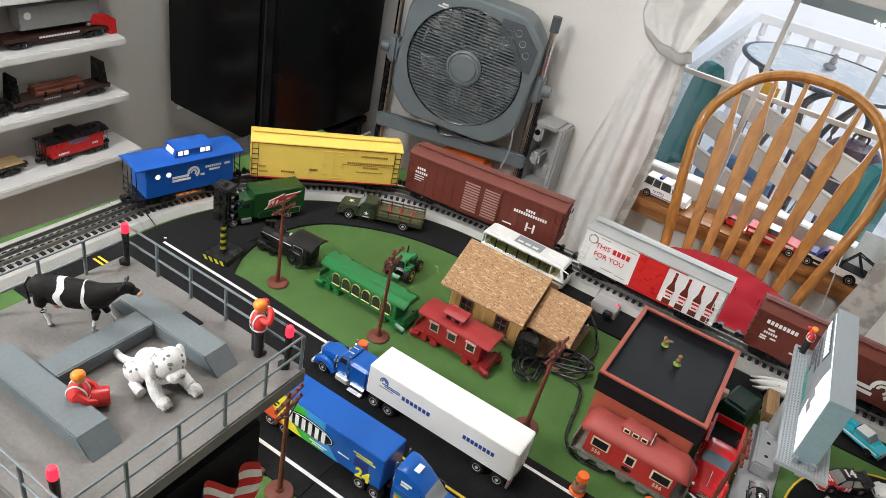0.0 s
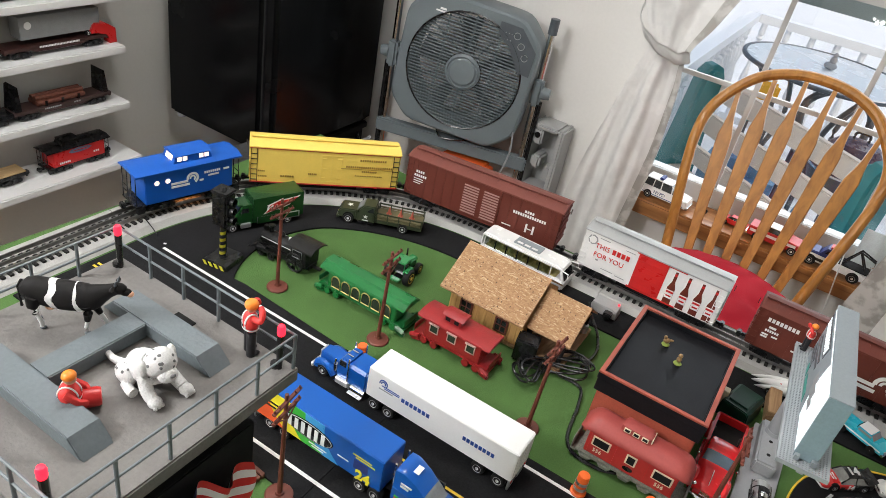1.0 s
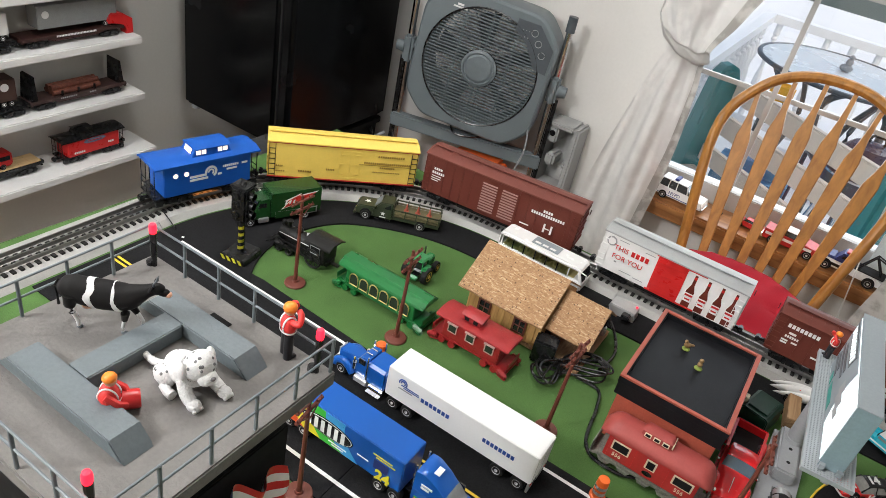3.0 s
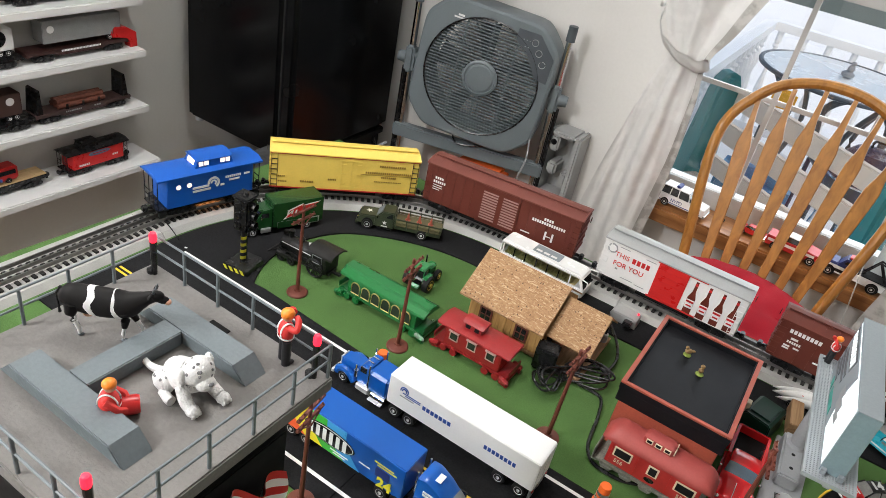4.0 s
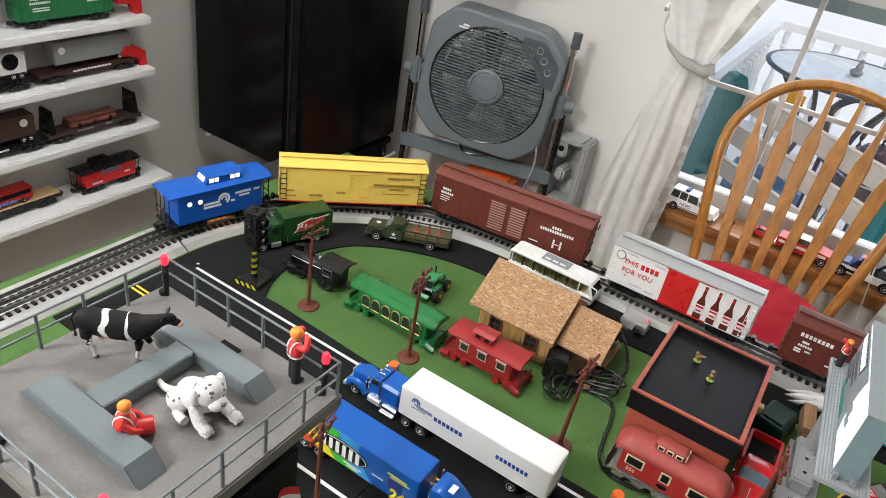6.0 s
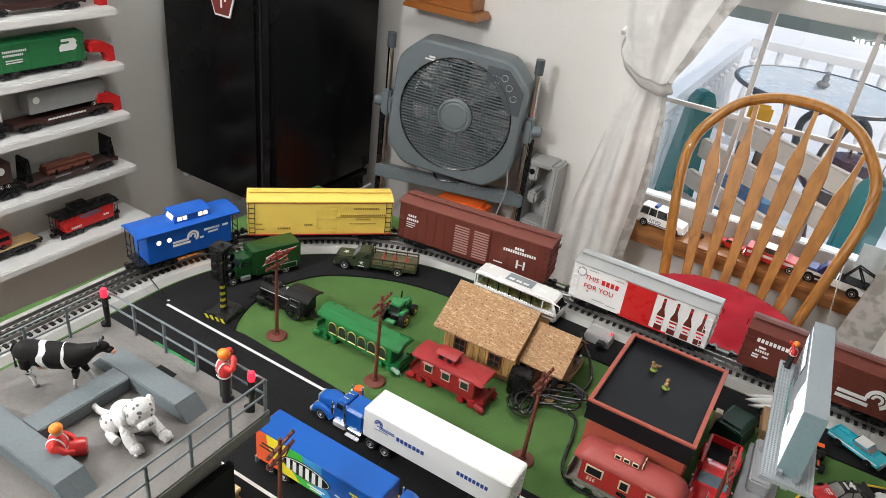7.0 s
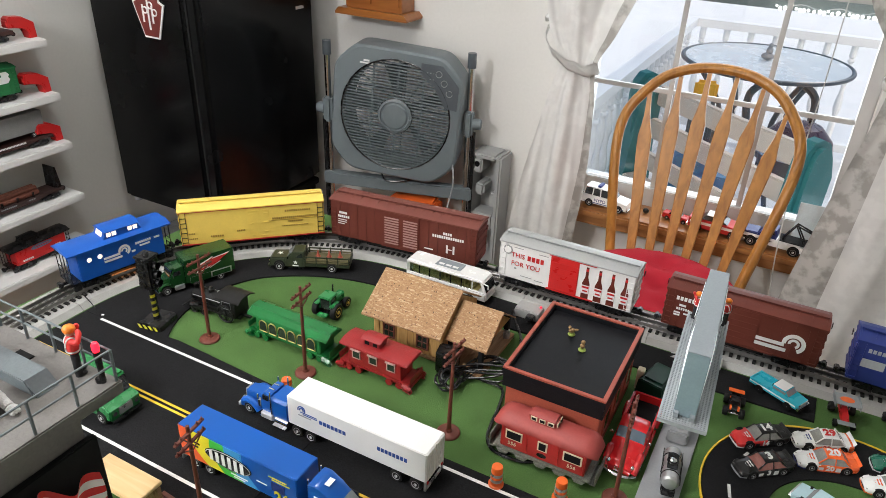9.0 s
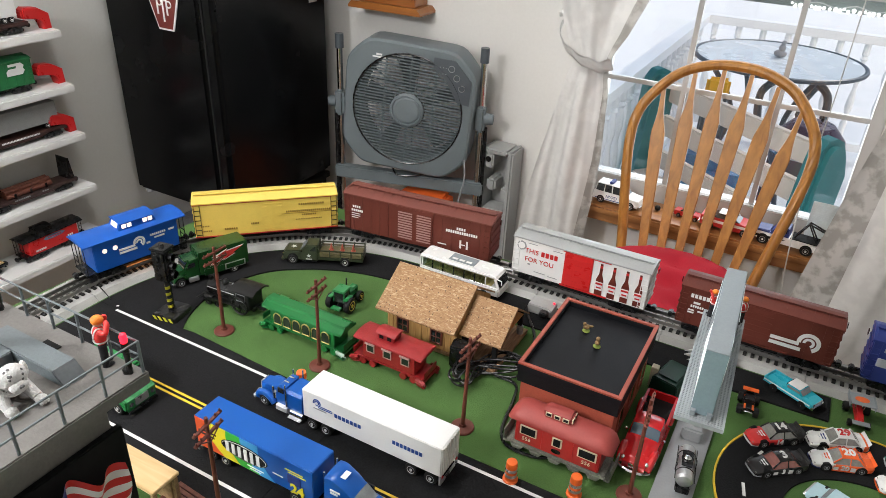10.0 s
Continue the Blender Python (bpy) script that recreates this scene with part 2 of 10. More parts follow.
LTWOOD = wood("light_wood", (0.55, 0.37, 0.17), (0.70, 0.50, 0.27), 0, 0.01, 0.5)
LOGS = wood("red_brown_logs", (0.10, 0.028, 0.018), (0.19, 0.06, 0.035), 1, 0.006, 0.6)
CUSH = mat("red_cushion_cloth", (0.40, 0.016, 0.03), 0.9, vary=0.1, size=0.05, bump=0.0008, fine=0.0016, spec=0.15)
CURT = cloth("curtain_cloth", (0.72, 0.71, 0.69), None, 0.04)
CURTP = cloth("curtain_leaf_print", (0.52, 0.505, 0.48), (0.34, 0.325, 0.30), 0.05)
GLOSSBLK = mat("fridge_black", (0.0035, 0.0037, 0.0040), 0.22, vary=0.15, size=0.2, bump=0.00015, fine=0.02, spec=0.18)
VINYL = mat("white_vinyl", (0.86, 0.86, 0.86), 0.5, vary=0.04)
# white sash greyed: its backlit shade is put into the colour
SASH = mat("sash_white_backlit", (0.50, 0.495, 0.48), 0.5, vary=0.05)
TEAL = mat("teal_resin", (0.015, 0.17, 0.17), 0.45, vary=0.1)
TANSLAT = mat("tan_boards", (0.66, 0.56, 0.47), 0.6, vary=0.08)
BEAMG = mat("porch_beam_grey_green", (0.17, 0.20, 0.19), 0.6, vary=0.1, size=0.1)
DECKF = mat("deck_boards_pale", (0.76, 0.765, 0.77), 0.8, vary=0.08, size=0.2)
PINK = mat("skin_tone_plastic", (0.60, 0.33, 0.22), 0.6)
VEST = mat("orange_red_vest", (0.66, 0.035, 0.03), 0.6)
HAT = mat("orange_hard_hat", (0.85, 0.24, 0.02), 0.45)
TROUSER = mat("black_trousers", (0.012, 0.012, 0.015), 0.7)
COWB = mat("cow_black", (0.010, 0.009, 0.009), 0.7, spec=0.2)
DOGW = mat("dog_white", (0.70, 0.70, 0.69), 0.85, vary=0.12, size=0.004, bump=0.0008, fine=0.0012)
SPOT = mat("faded_spot", (0.15, 0.15, 0.152), 0.8, vary=0.3, size=0.002)
TANB = mat("tan_bird", (0.25, 0.15, 0.06), 0.6, vary=0.3, size=0.004)
MOSS = mat("moss_green", (0.22, 0.28, 0.05), 0.8)
GLASSW = glass("window_glass", (0.93, 0.95, 0.96))
GLASST = mat("frosted_glass", (0.74, 0.76, 0.75), 0.25, vary=0.04, size=0.2)
GLASSC = glass("clear_plastic", (0.86, 0.88, 0.86), 0.05)
LAMPRED = glow("red_lamp_lit", (1.0, 0.012, 0.03), 2.2)
LAMPW = glow("warm_lamp_lit", (1.0, 0.80, 0.68), 0.75)
SCREENW = glow("lit_sign_face", (0.80, 0.86, 0.88), 0.36)
# glow for the added ceiling fixtures
DIFF = glow("unseen_lamp_diffuser", (1.0, 0.96, 0.9), 4.0)
CATW = mat("catwalk_grey", (0.34, 0.37, 0.385), 0.5, 0.1, vary=0.08, size=0.05)
ENDCAP = mat("end_cap_blue_grey", (0.22, 0.30, 0.335), 0.18, vary=0.1, size=0.04, coat=0.3)
PICTG = glow("sign_picture_grey", (0.20, 0.23, 0.25), 0.16)
SIGNG = mat("sign_teal_green", (0.02, 0.30, 0.24), 0.5)


# ---- mesh helpers ----
def finish(name, bm, mats, smooth=30):
    me = bpy.data.meshes.new(name)
    bmesh.ops.recalc_face_normals(bm, faces=bm.faces)
    bm.to_mesh(me)
    bm.free()
    for m in mats if isinstance(mats, (list, tuple)) else [mats]:
        me.materials.append(m)
    if smooth:
        me.shade_smooth()
        me.set_sharp_from_angle(angle=radians(smooth))
    return me


def part(name, bm, material, parent, label="", smooth=30):
    """One mesh under a thing or a part. bm may be a bmesh or a finished mesh."""
    me = bm if isinstance(bm, bpy.types.Mesh) else finish(name, bm, material, smooth)
    ob = new(name, me)
    ob.parent = parent
    if label:
        ob["label"] = label
    return ob


def thing(name, m, label, category, group=""):
    ob = new(name)
    ob.empty_display_size = 0.02
    ob.matrix_basis = m
    return tagged(ob, label, category, group)


def solid(name, bm, material, label, category="", group="", kind="", m=None, smooth=30):
    ob = new(name, finish(name, bm, material, smooth))
    if m is not None:
        ob.matrix_basis = m
    return tagged(ob, label, category, group, kind)


def B(*boxes, bev=0.0, seg=2):
    """A bmesh of boxes (x0, y0, z0, x1, y1, z1), each with its edges rounded."""
    bm = bmesh.new()
    for b in boxes:
        addbox(bm, b, bev, seg)
    return bm


def addbox(bm, b, bev=0.0, seg=2, mi=0):
    x0, y0, z0, x1, y1, z1 = b[:6]
    m = Matrix.Translation(((x0 + x1) / 2, (y0 + y1) / 2, (z0 + z1) / 2)) @ Matrix.Diagonal((abs(x1 - x0), abs(y1 - y0), abs(z1 - z0), 1))
    g = bmesh.ops.create_cube(bm, size=1, matrix=m)["verts"]
    for f in {f for v in g for f in v.link_faces}:
        f.material_index = mi
    if bev:
        bmesh.ops.bevel(bm, geom=list({e for v in g for e in v.link_edges}), offset=min(bev, 0.45 * min(abs(x1 - x0), abs(y1 - y0), abs(z1 - z0))), segments=seg, affect="EDGES", material=-1)
    return bm


def addcyl(bm, p, q, r0, r1=None, n=16, mi=0):
    p, q = Vector(p), Vector(q)
    d = q - p
    m = Matrix.Translation((p + q) / 2) @ d.to_track_quat("Z", "Y").to_matrix().to_4x4()
    g = bmesh.ops.create_cone(bm, cap_ends=True, segments=n, radius1=r0, radius2=r0 if r1 is None else r1, depth=d.length, matrix=m)["verts"]
    for f in {f for v in g for f in v.link_faces}:
        f.material_index = mi
    return bm


def C(p, q, r0, r1=None, n=16):
    return addcyl(bmesh.new(), p, q, r0, r1, n)


def addball(bm, c, r, sx=1, sy=1, sz=1, n=12, mi=0, rot=None):
    m = Matrix.Translation(c) @ (rot or Matrix()) @ Matrix.Diagonal((sx, sy, sz, 1))
    g = bmesh.ops.create_uvsphere(bm, u_segments=n, v_segments=max(6, n * 2 // 3), radius=r, matrix=m)["verts"]
    for f in {f for v in g for f in v.link_faces}:
        f.material_index = mi
    return bm


def addprism(bm, outline, lo, hi, axis="y", bev=0.0, mi=0):
    """Extrudes an outline: for axis y the outline is (x, z), for x it is (y, z), for z it is (x, y)."""
    def at(a, b, c):
        return {"y": (a, c, b), "x": (c, a, b), "z": (a, b, c)}[axis]
    lov = [bm.verts.new(at(a, b, lo)) for a, b in outline]
    hiv = [bm.verts.new(at(a, b, hi)) for a, b in outline]
    n = len(outline)
    fs = [bm.faces.new(lov), bm.faces.new(hiv[::-1])]
    fs += [bm.faces.new((lov[i], lov[(i + 1) % n], hiv[(i + 1) % n], hiv[i])) for i in range(n)]
    for f in fs:
        f.material_index = mi
    if bev:
        bmesh.ops.bevel(bm, geom=list({e for f in fs[:2] for e in f.edges}), offset=bev, segments=2, affect="EDGES", material=-1)
    return bm


def P(outline, lo, hi, axis="y", bev=0.0):
    return addprism(bmesh.new(), outline, lo, hi, axis, bev)


def taper(bm, z0, z1, k):
    """Narrows a mesh in y towards its top."""
    for v in bm.verts:
        u = min(1, max(0, (v.co.z - z0) / (z1 - z0)))
        v.co.y *= 1 + (k - 1) * u
    return bm


def lathe(profile, n=24, bm=None, c=(0, 0, 0)):
    """Turns a profile of (r, z) round the z axis."""
    bm = bm or bmesh.new()
    rings = []
    for r, z in profile:
        rings.append([bm.verts.new((c[0] + r * math.cos(2 * math.pi * i / n), c[1] + r * math.sin(2 * math.pi * i / n), c[2] + z)) for i in range(n)])
    for a, b in zip(rings, rings[1:]):
        for i in range(n):
            bm.faces.new((a[i], a[(i + 1) % n], b[(i + 1) % n], b[i]))
    bm.faces.new(rings[0][::-1])
    bm.faces.new(rings[-1])
    return bm


def spline(pts, steps=8):
    """A smooth line through points."""
    pts = [Vector(p) for p in pts]
    out = []
    for i in range(len(pts) - 1):
        a, b, c, d = pts[max(i - 1, 0)], pts[i], pts[i + 1], pts[min(i + 2, len(pts) - 1)]
        for k in range(steps):
            u = k / steps
            out.append(0.5 * (2 * b + (c - a) * u + (2 * a - 5 * b + 4 * c - d) * u * u + (3 * b - a - 3 * c + d) * u ** 3))
    return out + [pts[-1]]


def addtube(bm, pts, r, n=8, closed=False, flat=1.0, mi=0):
    """A tube along points; flat squeezes it sideways."""
    pts = [Vector(p) for p in pts]
    rings = []
    for i, p in enumerate(pts):
        a = pts[i - 1] if i or closed else p
        b = pts[(i + 1) % len(pts)] if i < len(pts) - 1 or closed else p
        d = (b - a).normalized()
        s = d.cross(Vector((0, 0, 1)))
        s = s.normalized() if s.length > 1e-3 else Vector((1, 0, 0))
        u = s.cross(d)
        rr = r(i / max(1, len(pts) - 1)) if callable(r) else r
        rings.append([bm.verts.new(p + (s * math.cos(2 * math.pi * k / n) * flat + u * math.sin(2 * math.pi * k / n)) * rr) for k in range(n)])
    m = len(rings)
    for i in range(m if closed else m - 1):
        a, b = rings[i], rings[(i + 1) % m]
        for k in range(n):
            bm.faces.new((a[k], a[(k + 1) % n], b[(k + 1) % n], b[k])).material_index = mi
    if not closed:
        bm.faces.new(rings[0][::-1]).material_index = mi
        bm.faces.new(rings[-1]).material_index = mi
    return bm


def T(pts, r, n=8, closed=False, flat=1.0):
    return addtube(bmesh.new(), pts, r, n, closed, flat)


def letters(body, size, m, material, parent, name="lettering", depth=0.0004, label="", bold=0.0):
    """Raised letters in Blender's own font: m carries x along the line and y up the letters, centred."""
    cu = bpy.data.curves.new("letters", "FONT")
    cu.body, cu.size, cu.extrude, cu.align_x, cu.align_y, cu.resolution_u, cu.offset = body, size, depth, "CENTER", "CENTER", 3, bold
    ob = bpy.data.objects.new("letters", cu)
    scene.collection.objects.link(ob)
    me = bpy.data.meshes.new_from_object(ob.evaluated_get(bpy.context.evaluated_depsgraph_get()))
    bpy.data.objects.remove(ob)
    me.transform(m)
    me.materials.clear()
    me.materials.append(material)
    return part(name, me, material, parent, label)


def face(side, x, y, z):
    """A pose on a vertical face that looks to -y, +y, -x, +x or up (u), for lettering."""
    rot = {"-y": (90, 0, 0), "+y": (90, 0, 180), "-x": (90, 0, -90), "+x": (90, 0, 90), "u": (0, 0, 0)}[side]
    return pose(x, y, z, *rot)


WHEELS = {}


def wheel(parent, x, y, z, r, w, rim=RIM, side=1):
    """A tyre across the y axis with a rim on its outer side."""
    key = (r, w, rim.name, side)
    if key not in WHEELS:
        bm = bmesh.new()
        prof = [(r * 0.62, -w / 2), (r * 0.93, -w / 2), (r, -w * 0.3), (r, w * 0.3), (r * 0.93, w / 2), (r * 0.62, w / 2)]
        lathe(prof, 18, bm)
        bm.transform(Matrix.Rotation(radians(90), 4, "X"))
        a = finish("wheel", bm, TYRE)
        s = -side * w / 2
        bm = lathe([(r * 0.60, -w * 0.1), (r * 0.60, w * 0.56), (r * 0.42, w * 0.40), (r * 0.26, w * 0.42), (r * 0.22, w * 0.6), (r * 0.05, w * 0.62)], 16)
        bm.transform(Matrix.Rotation(radians(90 * side), 4, "X"))
        WHEELS[key] = a, finish("rim", bm, rim)
    t = part("wheel", WHEELS[key][0], None, parent)
    t.location = (x, y, z)
    part("rim", WHEELS[key][1], None, t)
    return t


# ---- the room ----
FZ, CZ = -0.72, 1.70
XL, XR, YB, YF = -1.92, 2.3, 2.17, -2.3
solid("floor", B((XL - 0.1, YF - 0.1, FZ - 0.05, XR + 0.1, YB + 0.14, FZ)), FLOOR, "brown wooden floor of the room", kind="structure")
solid("ceiling", B((XL - 0.1, YF - 0.1, CZ, XR + 0.1, YB + 0.14, CZ + 0.05)), CEIL, "plain white painted ceiling", kind="structure")
solid("wall_west", B((XL - 0.1, YF, FZ, XL, YB, CZ)), WALLL, "plain grey painted wall behind the shelves", kind="structure")
solid("wall_east", B((XR, YF, FZ, XR + 0.1, YB, CZ)), WALL, "plain pale grey painted wall", kind="structure")
solid("wall_south", B((XL - 0.1, YF - 0.1, FZ, XR + 0.1, YF, CZ)), WALL, "plain pale grey painted wall", kind="structure")
WX0, WX1, WZ0, WZ1 = -0.49, 0.33, -0.215, 1.15
solid("wall_north", B((XL - 0.1, YB, FZ, WX0, YB + 0.14, CZ), (WX1, YB, FZ, XR + 0.1, YB + 0.14, CZ), (WX0, YB, FZ, WX1, YB + 0.14, WZ0), (WX0, YB, WZ1, WX1, YB + 0.14, CZ)),
      WALL, "off-white painted wall with a window opening", kind="structure", smooth=0)

# window with its bars, panes and sill
win = tagged(new("window_1"), "white framed window with slim bars over the deck", "window", kind="structure")
part("window_frame", B((WX0, 2.22, WZ0 + 0.02, WX0 + 0.035, 2.28, WZ1), (WX1 - 0.035, 2.22, WZ0 + 0.02, WX1, 2.28, WZ1), (WX0, 2.22, WZ0, WX1, 2.28, WZ0 + 0.085), (WX0, 2.22, WZ1 - 0.04, WX1, 2.28, WZ1), bev=0.003), SASH, win)
part("meeting_rail", B((WX0 + 0.035, 2.215, 0.50, WX1 - 0.035, 2.275, 0.545), bev=0.003), SASH, win)
for bx0 in (-0.215, 0.055):
    part("glazing_bar", B((bx0 - 0.0075, 2.235, WZ0 + 0.085, bx0 + 0.0075, 2.25, 0.50), bev=0.002), SASH, win)
    part("glazing_bar", B((bx0 - 0.0075, 2.235, 0.545, bx0 + 0.0075, 2.25, WZ1 - 0.04), bev=0.002), SASH, win)
part("glazing_bar", B((WX0 + 0.035, 2.2355, 0.180, WX1 - 0.035, 2.2495, 0.194), bev=0.002), SASH, win)
pane = part("pane", B((WX0 + 0.036, 2.241, WZ0 + 0.086, WX1 - 0.036, 2.244, 0.499)), GLASSW, win)
pane2 = part("pane", B((WX0 + 0.036, 2.241, 0.546, WX1 - 0.036, 2.244, WZ1 - 0.041)), GLASSW, win)
pane.visible_shadow = pane2.visible_shadow = False
part("window_sill", B((-0.52, 2.072, -0.212, 0.38, 2.215, -0.186), bev=0.006), SILLW, win, "varnished oak window sill board")
part("sill_apron", B((-0.51, 2.092, -0.246, 0.37, 2.169, -0.2125), bev=0.004), SILLW, win, "dark oak apron under the sill")
part("blind_cord", T(spline([(0.19, 2.2, 0.72), (0.192, 2.195, 0.3), (0.186, 2.185, 0.0), (0.20, 2.0, -0.21), (0.23, 1.99, -0.4)]), 0.0018, 6), SASH, win)


def curtain(name, rows, side, label):
    """A gathered curtain: rows of z, left edge, right edge, depth of folds; the border runs along one edge."""
    ob = thing(name, pose(0, 0, 0), label, "curtain", "window curtains")
    cols = 84
    lv = spline([(r[0], r[1], r[2]) for r in rows], 12)
    dp = spline([(r[3], 0, 0) for r in rows], 12)
    ub = 0.87 if side > 0 else 0.74
    for piece, u0, u1, material, yo in (("drape", 0.0, ub, CURT, 0.0), ("border", ub, 1.0, CURTP, 0.0)):
        bm = bmesh.new()
        grid = []
        n = max(6, int(cols * (u1 - u0)))
        for i, v in enumerate(lv):
            line = []
            for k in range(n + 1):
                u = u0 + (u1 - u0) * k / n
                w = u if side > 0 else 1 - u
                x = v.y + (v.z - v.y) * w
                d = dp[i].x
                y = 2.015 + 0.72 * d * (math.sin(u * 9.0 + 1.3 * math.sin(v.x * 3.1)) + 0.32 * math.sin(u * 19 + 2.2 * math.sin(v.x * 2.3 + 1)) + 0.08 * math.sin(u * 41 + v.x * 13)) + 0.010 * noise.noise((x * 12, v.x * 7, 1.3)) + 0.005 * noise.noise((x * 34, v.x * 26, 4.1))
                line.append(bm.verts.new((x, y + yo, v.x)))
            grid.append(line)
        for a, b in zip(grid, grid[1:]):
            for k in range(n):
                bm.faces.new((a[k], a[k + 1], b[k + 1], b[k]))
        part(piece, bm, material, ob, "leaf-printed curtain edge" if piece == "border" else "", smooth=180)
    return ob


cl = curtain("curtain", [(1.450, -0.700, -0.050, 0.024), (0.896, -0.625, -0.109, 0.024), (0.511, -0.578, -0.292, 0.023), (0.377, -0.552, -0.349, 0.017), (0.285, -0.508, -0.393, 0.009), (0.175, -0.535, -0.386, 0.014),
                         (0.001, -0.570, -0.382, 0.025), (-0.239, -0.610, -0.398, 0.028), (-0.499, -0.628, -0.417, 0.026)], 1, "off-white curtain tied back at the window with a leaf-printed edge")
band = bmesh.new()
path = spline([(-0.574, 2.10, 0.372), (-0.556, 2.020, 0.352), (-0.530, 1.994, 0.322), (-0.492, 1.985, 0.296), (-0.440, 1.981, 0.280), (-0.402, 1.990, 0.277), (-0.388, 2.022, 0.284)], 10)
rows = []
for i, p in enumerate(path):
    u = i / (len(path) - 1)
    w = 0.016 * (0.35 + 0.65 * min(1.0, u * 1.6))
    rows.append([band.verts.new((p.x - 0.3 * w * k, p.y - 0.005 * (1 - k * k) + 0.002 * math.sin(u * 23 + 4 * k), p.z + w * k + 0.003 * math.sin(u * 31) * u)) for k in (-1, -0.6, -0.2, 0.2, 0.6, 1)])
for a, b in zip(rows, rows[1:]):
    for k in range(5):
        band.faces.new((a[k], b[k], b[k + 1], a[k + 1]))
bmesh.ops.solidify(band, geom=band.faces[:], thickness=0.002)
part("tieback", band, CURT, cl, "off-white cloth tieback", smooth=180)
part("tieback_hook", T([(-0.583, 2.168, 0.382), (-0.583, 2.085, 0.382), (-0.579, 2.075, 0.392), (-0.576, 2.085, 0.400)], 0.006, 6), CURT, cl)
cr_ = curtain("curtain", [(1.450, -0.020, 0.620, 0.024), (0.896, 0.122, 0.584, 0.024), (0.569, 0.223, 0.545, 0.021), (0.444, 0.295, 0.507, 0.01), (0.362, 0.329, 0.468, 0.007), (0.242, 0.319, 0.516, 0.011),
                          (0.107, 0.295, 0.564, 0.014), (-0.239, 0.242, 0.613, 0.017), (-0.499, 0.208, 0.622, 0.017)], -1, "off-white curtain tied back at the window, with leaf print edge")
part("tieback", T(spline([(0.319, 2.045, 0.362), (0.319, 1.985, 0.352), (0.391, 1.970, 0.352), (0.468, 1.990, 0.386), (0.526, 2.045, 0.434)]), 0.0095, 8, flat=0.45), CURTP, cr_, "leaf-printed cloth tieback")

# added ceiling fixtures, out of view above and behind the camera, over the two lamps
for lx, ly in ((-0.60, 0.75), (-1.20, -0.90)):
    cf = thing("ceiling_light", pose(lx, ly, CZ), "square white ceiling light with a lit diffuser, added out of view", "ceiling light", "ceiling lights")
    part("frame", B((-0.31, -0.31, -0.03, -0.285, 0.31, 0), (0.285, -0.31, -0.03, 0.31, 0.31, 0), (-0.285, -0.31, -0.03, 0.285, -0.285, 0), (-0.285, 0.285, -0.03, 0.285, 0.31, 0), bev=0.003), WHITE, cf)
    part("diffuser", B((-0.284, -0.284, -0.024, 0.284, 0.284, -0.012)), DIFF, cf)

# ---- outside, on the deck ----
solid("ground", B((-30, 2.4, -0.90, 30, 60, -0.82)), DECKF, "pale deck and ground outside the window", kind="structure")
RZ = -0.05


def railing(name, p, q, n, label):
    ob = thing(name, pose(0, 0, 0), label, "railing")
    p, q = Vector(p), Vector(q)
    d = (q - p).normalized()
    s = Vector((-d.y, d.x, 0)) * 0.03

    def bar(z0, z1, w):
        bm = bmesh.new()
        k = s * w
        vs = [bm.verts.new((v.x + sg * k.x, v.y + sg * k.y, z)) for v in (p, q) for sg in (-1, 1) for z in (z0, z1)]
        for f in ((0, 1, 3, 2), (4, 6, 7, 5), (0, 4, 5, 1), (2, 3, 7, 6), (1, 5, 7, 3), (0, 2, 6, 4)):
            bm.faces.new([vs[i] for i in f])
        return bm
    part("top_rail", bar(RZ - 0.05, RZ, 1.2), VINYL, ob)
    part("bottom_rail", bar(-0.76, -0.71, 0.8), VINYL, ob)
    prof = [(0.020, 0), (0.020, 0.12), (0.012, 0.135), (0.022, 0.15), (0.013, 0.17), (0.024, 0.22), (0.022, 0.27), (0.013, 0.33), (0.013, 0.36), (0.024, 0.41), (0.022, 0.45), (0.012, 0.50), (0.022, 0.515), (0.012, 0.53), (0.020, 0.54), (0.020, 0.66)]
    me = finish("baluster", lathe(prof, 10), VINYL)
    for i in range(n):
        b = part("baluster", me, None, ob)
        c = p + (q - p) * ((i + 0.5) / n)
        b.location = (c.x, c.y, -0.71)
    return ob


railing("deck_railing", (-0.64, 5.0, 0), (3.2, 5.0, 0), 26, "white railing with turned balusters along the deck")
railing("deck_railing", (-0.64, 4.96, 0), (-0.64, 2.55, 0), 20, "white railing with turned balusters beside the window")
tb = thing("patio_table", pose(-0.10, 4.25, -0.82), "round glass patio table with a dark metal rim", "table")
part("tabletop", lathe([(0.0005, 0.705), (0.42, 0.705), (0.42, 0.715), (0.0005, 0.715)], 48), GLASST, tb)
part("rim", T([(0.432 * math.cos(a), 0.432 * math.sin(a), 0.708) for a in [i * math.pi / 28 for i in range(56)]], 0.012, 8, True), FAND, tb)
for a in (0.6, 2.2, 3.8, 5.3):
    part("leg", T(spline([(0.38 * math.cos(a), 0.38 * math.sin(a), 0.69), (0.2 * math.cos(a), 0.2 * math.sin(a), 0.4), (0.34 * math.cos(a), 0.34 * math.sin(a), 0.0)]), 0.014, 8), FAND, tb)
fig = bmesh.new()
addball(fig, (0, 0, 0.02), 0.034, 1, 0.8, 0.6)
addball(fig, (0.004, 0, 0.050), 0.020, 0.9, 0.9, 1.2)
addball(fig, (0.006, -0.004, 0.078), 0.013)
solid("garden_ornament", fig, GREY, "small grey ornament standing on the glass table", "ornament", m=pose(-0.10, 4.28, -0.105))
